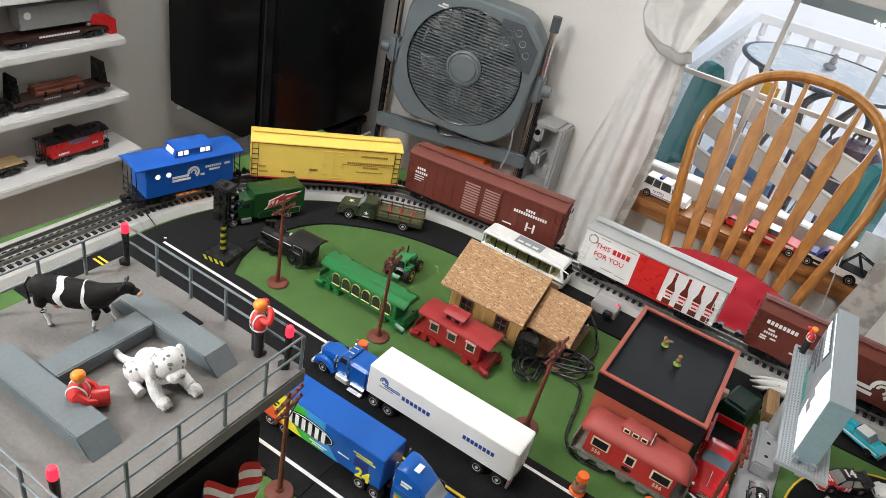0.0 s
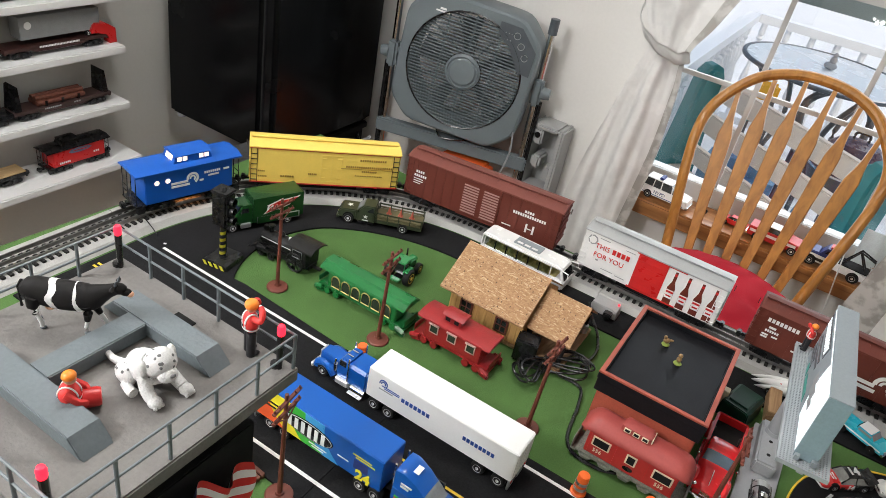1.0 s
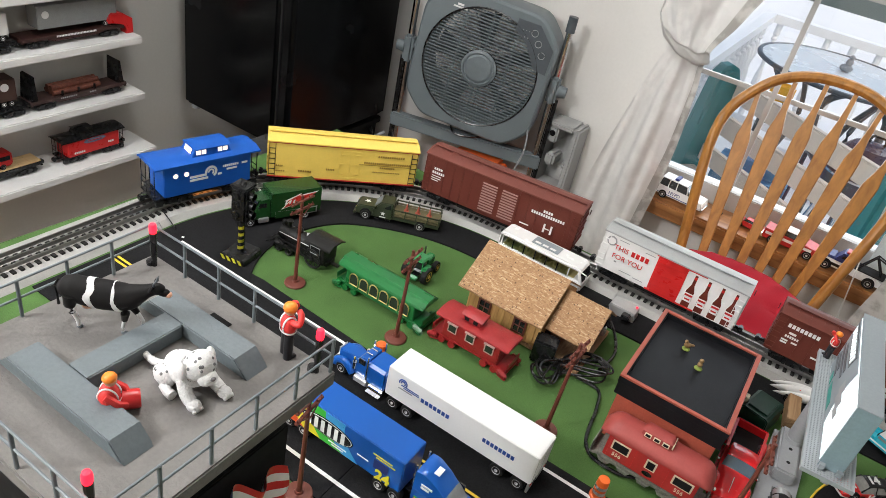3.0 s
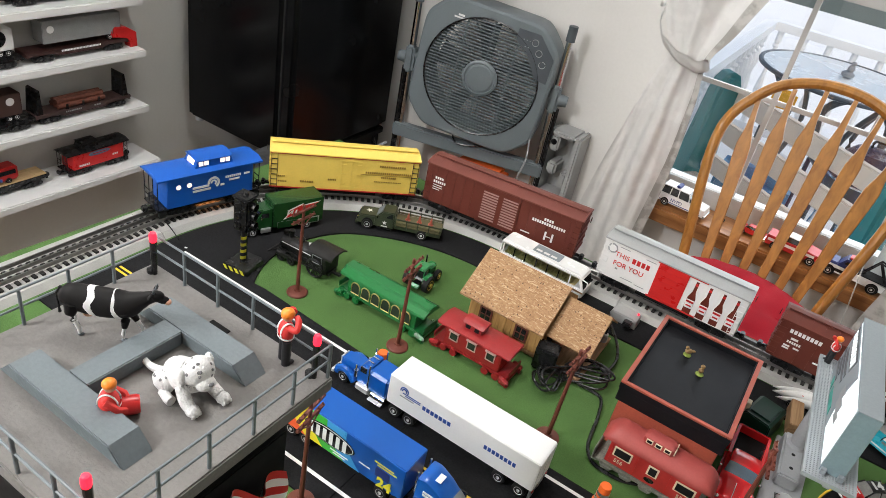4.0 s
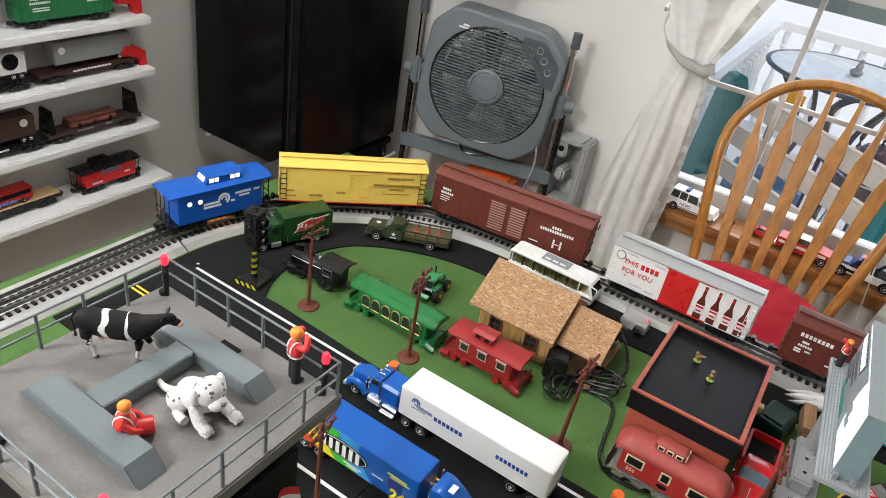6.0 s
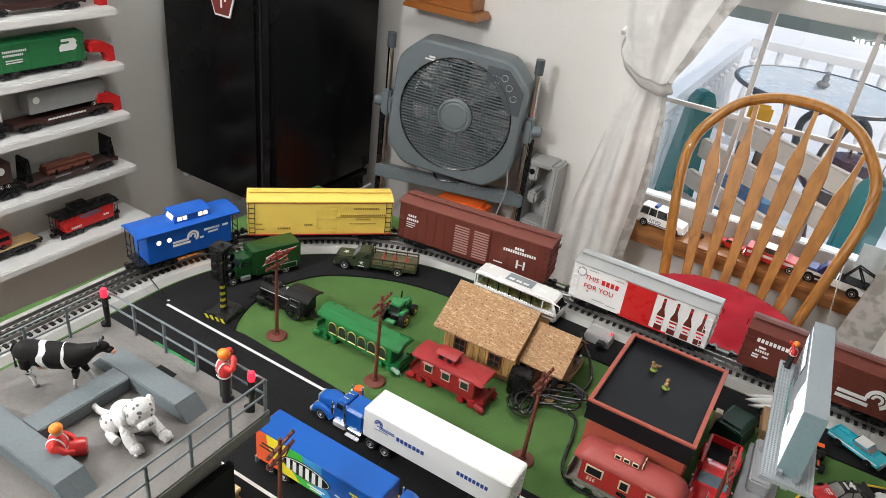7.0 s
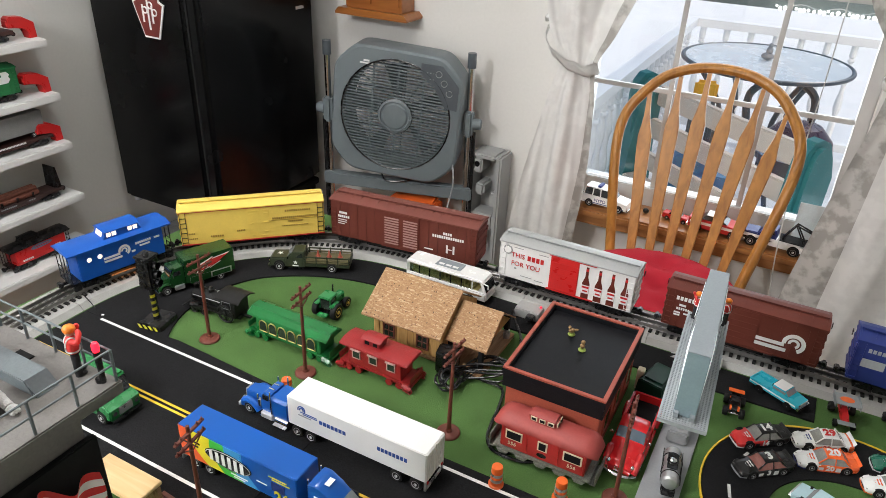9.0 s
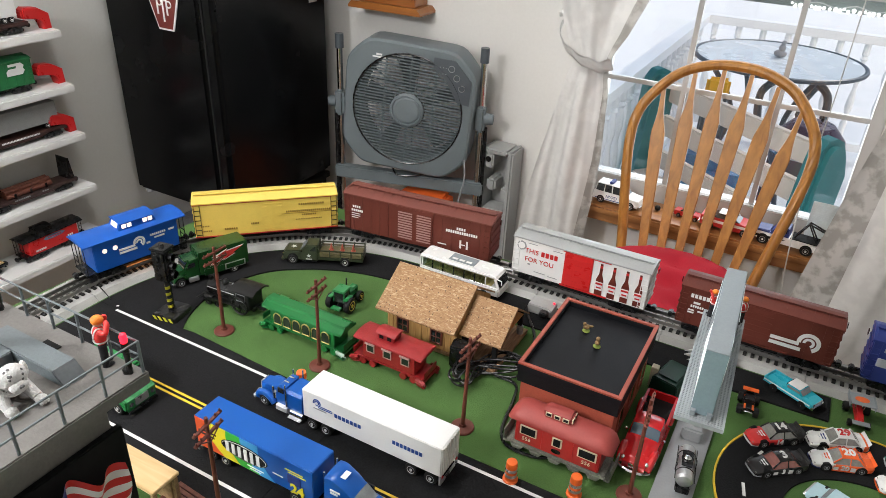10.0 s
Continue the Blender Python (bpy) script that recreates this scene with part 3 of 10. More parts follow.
bench = thing("garden_bench", pose(-0.14, 3.02, -0.82, 0, 0, -37.8), "garden bench of pale tan boards between teal resin ends", "bench")
for xe in (-0.47, 0.47):
    out = [(-0.16, 0.0), (-0.13, 0.30), (-0.10, 0.52), (-0.105, 0.70), (-0.09, 0.76), (-0.05, 0.795), (0.0, 0.80), (0.05, 0.785), (0.085, 0.74), (0.09, 0.66), (0.075, 0.48), (0.10, 0.25), (0.15, 0.0), (0.05, 0.0), (0.02, 0.12), (-0.04, 0.12), (-0.07, 0.0)]
    part("bench_end", P([(y * 0.72, z) for y, z in out], xe - 0.045, xe + 0.045, "x", 0.022), TEAL, bench, "moulded teal resin bench end")
for z, dy, hh in ((0.695, 0.05, 0.045), (0.545, 0.03, 0.045), (0.40, 0.0, 0.040)):
    part("board", B((-0.424, dy - 0.018, z - hh, 0.424, dy + 0.018, z + hh), bev=0.006), TANSLAT, bench)
for k in range(3):
    part("board", B((-0.424, -0.30 + 0.10 * k, 0.30, 0.424, -0.215 + 0.10 * k, 0.33), bev=0.006), TANSLAT, bench)
solid("blue_tarp", B((-0.42, 3.32, -0.82, -0.08, 3.66, -0.42), bev=0.06, seg=4), mat("tarp_blue", (0.10, 0.27, 0.46), 0.6, vary=0.25, size=0.08, bump=0.006, fine=0.03), "folded blue tarp lying on the deck behind the bench", "tarp")
gr = thing("kettle_grill", pose(0.16, 3.45, -0.82), "dark kettle grill with a chrome ring on the deck", "grill")
part("bowl", lathe([(0.001, 0.34), (0.09, 0.37), (0.145, 0.44), (0.155, 0.50), (0.15, 0.50), (0.001, 0.47)], 28), FAND, gr)
part("lid", lathe([(0.158, 0.505), (0.145, 0.57), (0.09, 0.63), (0.001, 0.65)], 28), mat("grill_plum", (0.06, 0.03, 0.05), 0.3, vary=0.15), gr, "dark plum enamel lid")
part("ring", T([(0.158 * math.cos(a), 0.158 * math.sin(a), 0.502) for a in [i * math.pi / 16 for i in range(32)]], 0.006, 8, True), CHROME, gr, "chrome rim ring")
for a in (0.5, 2.6, 4.7):
    part("leg", C((0.10 * math.cos(a), 0.10 * math.sin(a), 0.39), (0.17 * math.cos(a), 0.17 * math.sin(a), 0.0), 0.01), CHROME, gr)
part("handle", T(spline([(-0.03, 0, 0.645), (-0.025, 0, 0.675), (0.025, 0, 0.675), (0.03, 0, 0.645)]), 0.006, 8), BLACK, gr)
ys = thing("child_chair", pose(-0.29, 3.60, -0.82, 0, 0, 12), "small yellow plastic child chair on dark legs", "chair")
part("backrest", B((-0.055, -0.018, 0.635, 0.055, 0.018, 0.725), bev=0.016, seg=3), mat("yellow_plastic", (0.85, 0.42, 0.02), 0.4, vary=0.05), ys)
part("seat", B((-0.06, -0.14, 0.56, 0.06, 0.0, 0.585), bev=0.010, seg=3), TEAL, ys, "teal plastic seat")
for lx in (-0.045, 0.045):
    part("leg", C((lx, 0.0, 0.0), (lx, 0.0, 0.64), 0.010), FAND, ys)
    part("leg", C((lx, -0.12, 0.0), (lx, -0.12, 0.562), 0.010), FAND, ys)
chr_ = thing("patio_chair", pose(0.10, 3.85, -0.82, 0, 0, 20), "dark metal patio chair pushed under the glass table", "chair")
part("seat", B((-0.16, -0.16, 0.36, 0.16, 0.16, 0.40), bev=0.015), FAND, chr_)
part("backrest", T(spline([(-0.15, 0.15, 0.40), (-0.16, 0.2, 0.6), (0, 0.22, 0.68), (0.16, 0.2, 0.6), (0.15, 0.15, 0.40)]), 0.02, 8), FAND, chr_)
for lx in (-0.14, 0.14):
    for ly in (-0.14, 0.14):
        part("leg", C((lx, ly, 0), (lx, ly, 0.36), 0.012), FAND, chr_)
ls = thing("string_light", pose(0, 0, 0), "string of small lit white bulbs under the porch beam", "string light")
part("wire", T([(-0.02 + 0.02 * i, 2.735, 0.404 - 0.006 * math.sin(i * 1.1)) for i in range(17)], 0.0016, 5), SASH, ls)
SLB = glow("string_bulb_lit", (1.0, 0.98, 0.93), 3.0)
for i in range(22):
    q = 0.55 + 0.35 * abs(math.sin(i * 2.3))
    part("bulb", lathe([(0.0015 * q, 0), (0.006 * q, -0.004 * q), (0.007 * q, -0.009 * q), (0.004 * q, -0.014 * q), (0.0005, -0.015 * q)], 10, c=(-0.012 + 0.0145 * i + 0.003 * math.sin(i * 5.1), 2.735, 0.403 - 0.006 * abs(math.sin(i * 1.7)))), SLB, ls)
solid("porch_beam", B((-0.95, 2.75, 0.385, 2.5, 2.85, 0.50), bev=0.005), BEAMG, "grey beam of the porch roof outside the window", kind="structure", m=Matrix())

# ---- table top of the layout ----
TX0, TX1, TY0, TY1 = -1.05, 1.35, 0.06, 1.272
tbl = tagged(new("layout_table"), "large table covered with green grass mat", "table")
part("tabletop", P([(-1.112, TY0), (TX1, TY0), (TX1, 1.272), (-1.052, 1.296)], -0.024, 0.0, "z", 0.002), GRASS, tbl, "green grass mat on a board")
part("apron", B((TX0 + 0.01, TY0 + 0.01, -0.10, TX1 - 0.01, TY0 + 0.03, -0.0245), (TX0 + 0.01, TY1 - 0.03, -0.10, TX1 - 0.01, TY1 - 0.01, -0.0245), (TX0 + 0.01, TY0 + 0.03, -0.10, TX0 + 0.03, TY1 - 0.03, -0.0245)), LTWOOD, tbl)
for lx in (TX0 + 0.06, 0.1, TX1 - 0.06):
    for ly in (TY0 + 0.08, TY1 - 0.08):
        part("leg", B((lx - 0.03, ly - 0.03, FZ, lx + 0.03, ly + 0.03, -0.101), bev=0.004), LTWOOD, tbl)

CX, CY, R = -0.495, 0.70, 0.52


def strip(inner, outer, z0, z1):
    """A thick sheet between two lines of (x, y) points."""
    bm = bmesh.new()
    rows = [[bm.verts.new((*p, z)) for p, z in ((a, z0), (a, z1), (b, z1), (b, z0))] for a, b in zip(inner, outer)]
    for a, b in zip(rows, rows[1:]):
        for k in range(4):
            bm.faces.new((a[k], a[(k + 1) % 4], b[(k + 1) % 4], b[k]))
    bm.faces.new(rows[0])
    bm.faces.new(rows[-1][::-1])
    return bm


def arc(r, a):
    return CX - r * math.sin(a), CY + r * math.cos(a)


inn, outr = [(0.312, 1.092), (0.13, 1.088), (-0.10, 1.078), (-0.30, 1.073)], [(0.312, 1.158), (0.13, 1.158), (-0.10, 1.160), (-0.30, 1.160)]
for i in range(41):
    a = i / 40 * math.pi / 2
    k = max(0, (a - 0.75) / 0.82)
    inn.append(arc(0.374 - 0.13 * k ** 1.5, a))
    outr.append(arc(0.458, a))
solid("road", strip(inn, outr, 0.0, 0.0035), ROAD, "black road sheet curving round the green", kind="structure", smooth=20)
for xa, xb in ((-0.953, -0.3655), (-0.3643, 0.098)):
    solid("road", strip([(xa, 0.452), (xb, 0.452)], [(xa, 0.6995), (xb, 0.6995)], 0.0, 0.0035), ROAD, "black two-lane road sheet on the mat", kind="structure", smooth=20)
# dark strip added so the gap shows dark instead of mat green
solid("road", B((-0.3654, 0.4525, 0.0004, -0.3644, 0.699, 0.0012)), TYRE, "dark strip laid under the gap between two road sheets", kind="structure")
solid("road", strip([(-0.953, 0.70), (-0.73, 0.70), (-0.5, 0.70), (0.098, 0.70)], [(-0.953, 0.701), (-0.73, 0.722), (-0.5, 0.712), (0.098, 0.714)], 0.0, 0.0034), ROAD, "black edge of the road sheet", kind="structure", smooth=20)
rl = tagged(new("road_marking"), "white and yellow road lines", "road marking", kind="structure")
part("line", B((-0.905, 0.6935, 0.0036, 0.098, 0.6985, 0.0042)), LINEW, rl, "white edge line")
part("line", B((-0.90, 0.483, 0.0036, 0.098, 0.488, 0.0042)), LINEW, rl, "white edge line")
part("line", B((-0.94, 0.5795, 0.0036, 0.098, 0.5835, 0.0042)), LINEY, rl, "yellow centre line")
part("line", B((-0.94, 0.5885, 0.0036, 0.098, 0.5925, 0.0042)), LINEY, rl, "yellow centre line")


def ell(cx, cy, rx, ry, n=64):
    return [(cx + rx * math.cos(2 * math.pi * i / n), cy + ry * math.sin(2 * math.pi * i / n)) for i in range(n + 1)]


EC = (0.365, 0.895)
solid("race_track", strip(ell(0.385, 0.868, 0.12, 0.102), ell(*EC, 0.193, 0.182), 0.0, 0.003), ROAD, "black oval race track sheet on the mat", kind="structure", smooth=20)
ry_ = tagged(new("race_track_marking"), "yellow border and white dashes of the race track", "road marking", kind="structure")
part("border", strip(ell(*EC, 0.1945, 0.1835), ell(*EC, 0.1972, 0.1862), 0.0, 0.0034), LINEY, ry_, "yellow border line", smooth=20)
for a in (0.2, 1.0, 1.9, 2.75, 3.35, 4.0):
    bm = B((-0.013, -0.0022, 0.0032, 0.013, 0.0022, 0.0037))
    bm.transform(pose(EC[0] + 0.155 * math.cos(a), EC[1] + 0.142 * math.sin(a), 0, 0, 0, math.degrees(a) + 90))
    part("dash", bm, LINEW, ry_, "white dash")

# ---- the track ----
RT = 0.0225


def trk(s):
    """The track's middle line, s metres along from where the curve meets the straight; and its heading."""
    if s >= 0:
        return Vector((CX + s, CY + R, 0)), 0.0
    a = -s / R
    if a < math.pi / 2:
        return Vector((*arc(R, a), 0)), a
    return Vector((CX - R, CY - (-s - R * math.pi / 2), 0)), math.pi / 2


S0, S1 = -1.36, 1.80
track = tagged(new("railway_track"), "three-rail toy track on grey plastic roadbed", "railway track")
NS = 120
for a, b in ((S0, -0.817), (-0.816, -0.545), (-0.544, -0.273), (-0.272, 0.0), (0.001, 0.254), (0.255, 0.508), (0.509, 0.762), (0.763, 1.016), (1.017, 1.4), (1.401, S1)):
    bm = bmesh.new()
    rows = []
    for i in range(15):
        c, h = trk(a + (b - a) * i / 14)
        nrm = Vector((-math.sin(h), math.cos(h), 0))
        rows.append([bm.verts.new(c + nrm * o + Vector((0, 0, z))) for o, z in ((-0.054, 0.0), (-0.044, 0.0105), (0.044, 0.0105), (0.054, 0.0))])
    for p, q in zip(rows, rows[1:]):
        for k in range(4):
            bm.faces.new((p[k], p[(k + 1) % 4], q[(k + 1) % 4], q[k]))
    bm.faces.new(rows[0])
    bm.faces.new(rows[-1][::-1])
    part("roadbed", bm, BED, track, "grey roadbed section", smooth=25)
for o in (-0.0175, 0.0, 0.0175):
    bm = bmesh.new()
    rows = []
    for i in range(NS + 1):
        c, h = trk(S0 + (S1 - S0) * i / NS)
        nrm = Vector((-math.sin(h), math.cos(h), 0))
        rows.append([bm.verts.new(c + nrm * (o + d) + Vector((0, 0, z))) for d, z in ((-0.0020, 0.0138), (-0.0006, 0.0146), (-0.0011, RT - 0.001), (-0.0008, RT), (0.0008, RT), (0.0011, RT - 0.001), (0.0006, 0.0146), (0.0020, 0.0138))])
    for p, q in zip(rows, rows[1:]):
        for k in range(8):
            bm.faces.new((p[k], p[(k + 1) % 8], q[(k + 1) % 8], q[k]))
    part("rail", bm, RAIL, track, smooth=40)
tie = finish("tie", B((-0.0031, -0.0290, 0.0104, 0.0031, 0.0290, 0.0142), bev=0.0005, seg=1), TIE)
s = S0 + 0.006
while s < 1.45:
    c, h = trk(s)
    t = part("tie", tie, None, track)
    t.matrix_basis = pose(c.x, c.y, 0, 0, 0, math.degrees(h))
    s += 0.0135


# ---- furniture along the walls ----
def fridge():
    ob = thing("mini_fridge", pose(0, 0, 0), "glossy black small refrigerator standing in the room corner", "refrigerator")
    part("body", B((-1.86, 1.50, -0.285, -1.458, 2.02, 0.60), bev=0.012, seg=3), GLOSSBLK, ob)
    part("door", B((-1.452, 1.50, -0.28, -1.40, 2.02, 0.60), bev=0.014, seg=3), GLOSSBLK, ob)
    part("gasket", B((-1.4585, 1.508, -0.275, -1.4515, 2.012, 0.59)), BLACKM, ob)
    for x in (-1.83, -1.49):
        for y in (1.53, 1.99):
            part("foot", C((x, y, -0.30), (x, y, -0.284), 0.016), GREY, ob)
    part("badge", B((-1.4002, 1.925, 0.338, -1.3988, 1.965, 0.348)), SILVER, ob, "small silver maker's badge")
    k = thing("keystone_magnet", pose(-1.589, 1.4955, 0.395), "dark red keystone-shaped magnet with a white border on the fridge", "magnet")
    out = [(-0.046, 0.040), (0.046, 0.040), (0.046, 0.008), (0.064, 0.0), (0.030, -0.10), (-0.030, -0.10), (-0.064, 0.0), (-0.046, 0.008)]
    part("border", P(out, -0.002, 0.002), WHITE, k)
    part("plate", P([(x * 0.90, -0.03 + (z + 0.03) * 0.92) for x, z in out], -0.0035, -0.0021), mat("keystone_red", (0.15, 0.025, 0.02), 0.4), k)
    for x in (-0.022, 0.0, 0.016):
        part("emblem_bar", B((x - 0.003, -0.0050, -0.055 if x else -0.075, x + 0.003, -0.0036, -0.005 if x else 0.012)), WHITE, k)
    for x, z in ((-0.013, -0.020), (0.010, -0.005), (0.025, -0.024)):
        part("emblem_ring", T([(x + 0.009 * math.cos(i * math.pi / 8), -0.0043, z + 0.009 * math.sin(i * math.pi / 8)) for i in range(16)], 0.0022, 6, True), WHITE, k)
    st = thing("fridge_stand", pose(0, 0, 0), "low black stand under the small refrigerator", "stand")
    part("top", B((-1.84, 1.60, -0.325, -1.42, 2.03, -0.3002), bev=0.004), BLACKM, st)
    part("body", B((-1.66, 1.66, FZ, -1.43, 2.02, -0.3255), bev=0.004), BLACKM, st)


fridge()


def fan():
    ob = thing("box_fan", pose(-1.05, 2.0, 0.022, 0, 0, 15), "slate grey box fan on a tubular floor stand", "fan")
    h, v, c = 0.222, 0.219, 0.072
    out = [(-h + c, -v), (h - c, -v), (h, -v + c), (h, v - c), (h - c, v), (-h + c, v), (-h, v - c), (-h, -v + c)]
    N = 96
    bm = bmesh.new()

    def ring(r, y):
        return [bm.verts.new((r * math.cos(2 * math.pi * i / N), y, r * math.sin(2 * math.pi * i / N))) for i in range(N)]

    def octo(k, y):
        vs = []
        for i in range(N):
            a = 2 * math.pi * i / N
            d = Vector((math.cos(a), math.sin(a)))
            total = 0.0
            for j in range(8):
                p, q = Vector(out[j]), Vector(out[(j + 1) % 8])
                e = q - p
                nn = Vector((e.y, -e.x)).normalized()
                if nn.dot(d) > 1e-6:
                    total += (nn.dot(d) / nn.dot(p)) ** 30
            best = total ** (-1 / 30)
            vs.append(bm.verts.new((d.x * best * k, y, d.y * best * k)))
        return vs
    rings = [ring(0.182, -0.03), ring(0.184, -0.050), ring(0.190, -0.056), octo(0.96, -0.056), octo(0.99, -0.050), octo(1.0, -0.040), octo(1.0, 0.045), octo(0.98, 0.055), ring(0.178, 0.055), ring(0.176, 0.03)]
    for a, b in zip(rings, rings[1:]):
        for i in range(N):
            bm.faces.new((a[i], a[(i + 1) % N], b[(i + 1) % N], b[i]))
    part("housing", bm, FANG, ob, smooth=25)
    bm = bmesh.new()
    for i in range(-17, 18):
        z = i * 0.0102
        w = math.sqrt(max(0, 0.183 ** 2 - z * z))
        if abs(z) > 0.056:
            addbox(bm, (-w, -0.052, z - 0.0019, w, -0.046, z + 0.0019))
        else:
            g = math.sqrt(0.056 ** 2 - z * z)
            addbox(bm, (-w, -0.052, z - 0.0019, -g, -0.046, z + 0.0019))
            addbox(bm, (g, -0.052, z - 0.0019, w, -0.046, z + 0.0019))
    for x in (-0.085, 0.0, 0.085):
        w = math.sqrt(0.183 ** 2 - x * x)
        g = 0.056 if x == 0 else 0.0
        for z0, z1 in (((-w, -g), (g, w)) if g else ((-w, w),)):
            addbox(bm, (x - 0.003, -0.0455, z0, x + 0.003, -0.041, z1))
    part("grille", bm, FANG, ob, "louvred round grille")
    bm = lathe([(0.058, 0), (0.058, 0.010), (0.050, 0.014), (0.048, 0.010), (0.045, 0.010), (0.040, 0.014), (0.001, 0.016)], 40)
    bm.transform(pose(0, -0.046, 0, 90))
    part("hub", bm, FANG, ob, "round hub cap", smooth=35)
    bm = T([(0.187 * math.cos(2 * math.pi * i / 64), -0.056, 0.187 * math.sin(2 * math.pi * i / 64)) for i in range(64)], 0.0028, 6, True)
    part("grille_ring", bm, BLACK, ob, "black ring round the grille")
    bm = T([(0.0585 * math.cos(2 * math.pi * i / 40), -0.050, 0.0585 * math.sin(2 * math.pi * i / 40)) for i in range(40)], 0.0026, 6, True)
    part("hub_ring", bm, BLACK, ob, "black ring round the hub")
    for i in range(5):
        a = 2 * math.pi * i / 5 + 0.5
        bm = bmesh.new()
        bm.faces.new([bm.verts.new((r * math.cos(a + da), y, r * math.sin(a + da))) for r, da, y in ((0.04, -0.22, 0.012), (0.165, -0.24, 0.016), (0.165, 0.14, -0.016), (0.04, 0.22, -0.012))])
        bmesh.ops.solidify(bm, geom=bm.faces[:], thickness=0.002)
        part("blade", bm, FANB, ob, "slate grey plastic blade at rest")
    part("blade_hub", C((0, -0.02, 0), (0, 0.02, 0), 0.045), GREY, ob)
    bm = bmesh.new()
    for i in range(-6, 7):
        z = i * 0.028
        w = math.sqrt(0.183 ** 2 - z * z)
        addbox(bm, (-w, 0.044, z - 0.0015, w, 0.048, z + 0.0015))
    for a in range(6):
        t = a * math.pi / 6
        addbox(bm, (-0.002, 0.049, -0.176, 0.002, 0.052, 0.176))
        bm.verts.ensure_lookup_table()
        bmesh.ops.rotate(bm, verts=bm.verts[-8:], cent=(0, 0, 0), matrix=Matrix.Rotation(t, 3, "Y"))
    part("rear_grille", bm, FAND, ob)
    part("control_panel", P([(0.075, 0.192), (0.145, 0.192), (0.205, 0.132), (0.205, 0.055), (0.165, 0.058), (0.12, 0.125), (0.075, 0.155)], -0.0585, -0.0562), FAND, ob, "dark control panel")
    for x, z in ((0.135, 0.165), (0.155, 0.138), (0.175, 0.108)):
        part("button", T([(x + 0.010 * math.cos(a), -0.0592, z + 0.010 * math.sin(a)) for a in [i * math.pi / 10 for i in range(20)]], 0.0011, 5, True), SILVER, ob, "ringed push button")
    for x in (0.098, 0.108, 0.118):
        for z in (0.165, 0.145):
            part("indicator", C((x, -0.0587, z), (x, -0.0594, z), 0.0016, n=8), SILVER, ob)
    part("maker_mark", B((-0.13, -0.0572, 0.158, -0.085, -0.0566, 0.163), (-0.118, -0.0572, 0.166, -0.098, -0.0566, 0.172)), WHITE, ob, "small white maker's mark")
    part("power_cord", T(spline([(0.2, -0.045, -0.10), (0.215, -0.06, -0.2), (0.19, -0.065, -0.35), (0.2, -0.05, -0.6), (0.18, 0.05, -0.735)]), 0.0032, 6), GREY, ob)
    part("power_cord", T(spline([(-0.06, 0.0, -0.21), (-0.03, -0.03, -0.232), (0.05, -0.02, -0.222), (0.1, 0.02, -0.21)]), 0.003, 6), BLACK, ob)
    for o in ob.children:
        if o.name.split('.')[0] != 'power_cord':
            o.matrix_basis = pose(0.006, 0, 0.015, 0, 4.5, 0)
    for sx in (-1, 1):
        x = sx * 0.247
        part("post", C((x, 0.0, -0.735), (x, 0.0, 0.20), 0.0105), CHROME, ob, "chrome tube post")
        part("post", C((x + sx * 0.018, 0.0, -0.735), (x + sx * 0.018, 0.0, -0.03), 0.007), BLACK, ob, "black tube post")
        part("sleeve", C((x, 0, 0.185), (x, 0, 0.232), 0.0145), FAND, ob, "dark grey end cap")
        part("clamp", B((x - 0.016, -0.022, -0.045, x + 0.016, 0.022, 0.045), bev=0.008), FANG, ob)
        part("knob", C((x + sx * 0.014, 0, 0.0), (x + sx * 0.042, 0, 0.0), 0.021, 0.017), FANG, ob, "grey clamp knob")
        part("pivot", C((x - sx * 0.014, 0, 0.012), (x - sx * 0.03, 0, 0.012), 0.012), FANG, ob)
        part("foot", B((x - 0.025, -0.16, -0.742, x + 0.025, 0.13, -0.718), bev=0.01), FANG, ob)
    part("crossbar", B((-0.27, -0.02, -0.276, 0.27, 0.016, -0.230), bev=0.005), FANG, ob, "grey lower crossbar")


fan()


def wall_rack():
    ob = thing("wall_rack", pose(-1.200, 2.169, 0.315), "small honey-coloured wooden rack with drawers on the wall", "rack")
    part("body", B((-0.112, -0.085, 0.022, 0.112, 0, 0.34), bev=0.003), RACKW, ob)
    part("base", P([(-0.130, 0.022), (-0.143, 0.008), (-0.143, 0.0), (0.143, 0.0), (0.143, 0.008), (0.130, 0.022)], -0.105, 0.0, "y"), RACKW, ob, "moulded base board")
    for x in (-0.055, 0.055):
        d = part("drawer", B((x - 0.050, -0.0905, 0.04, x + 0.050, -0.0855, 0.13), bev=0.003), RACKW, ob)
        k = lathe([(0.004, 0), (0.004, 0.008), (0.010, 0.014), (0.009, 0.02), (0.001, 0.022)], 14)
        k.transform(pose(x, -0.0905, 0.085, 90))
        part("knob", k, RACKW, d, "turned wooden knob")


wall_rack()


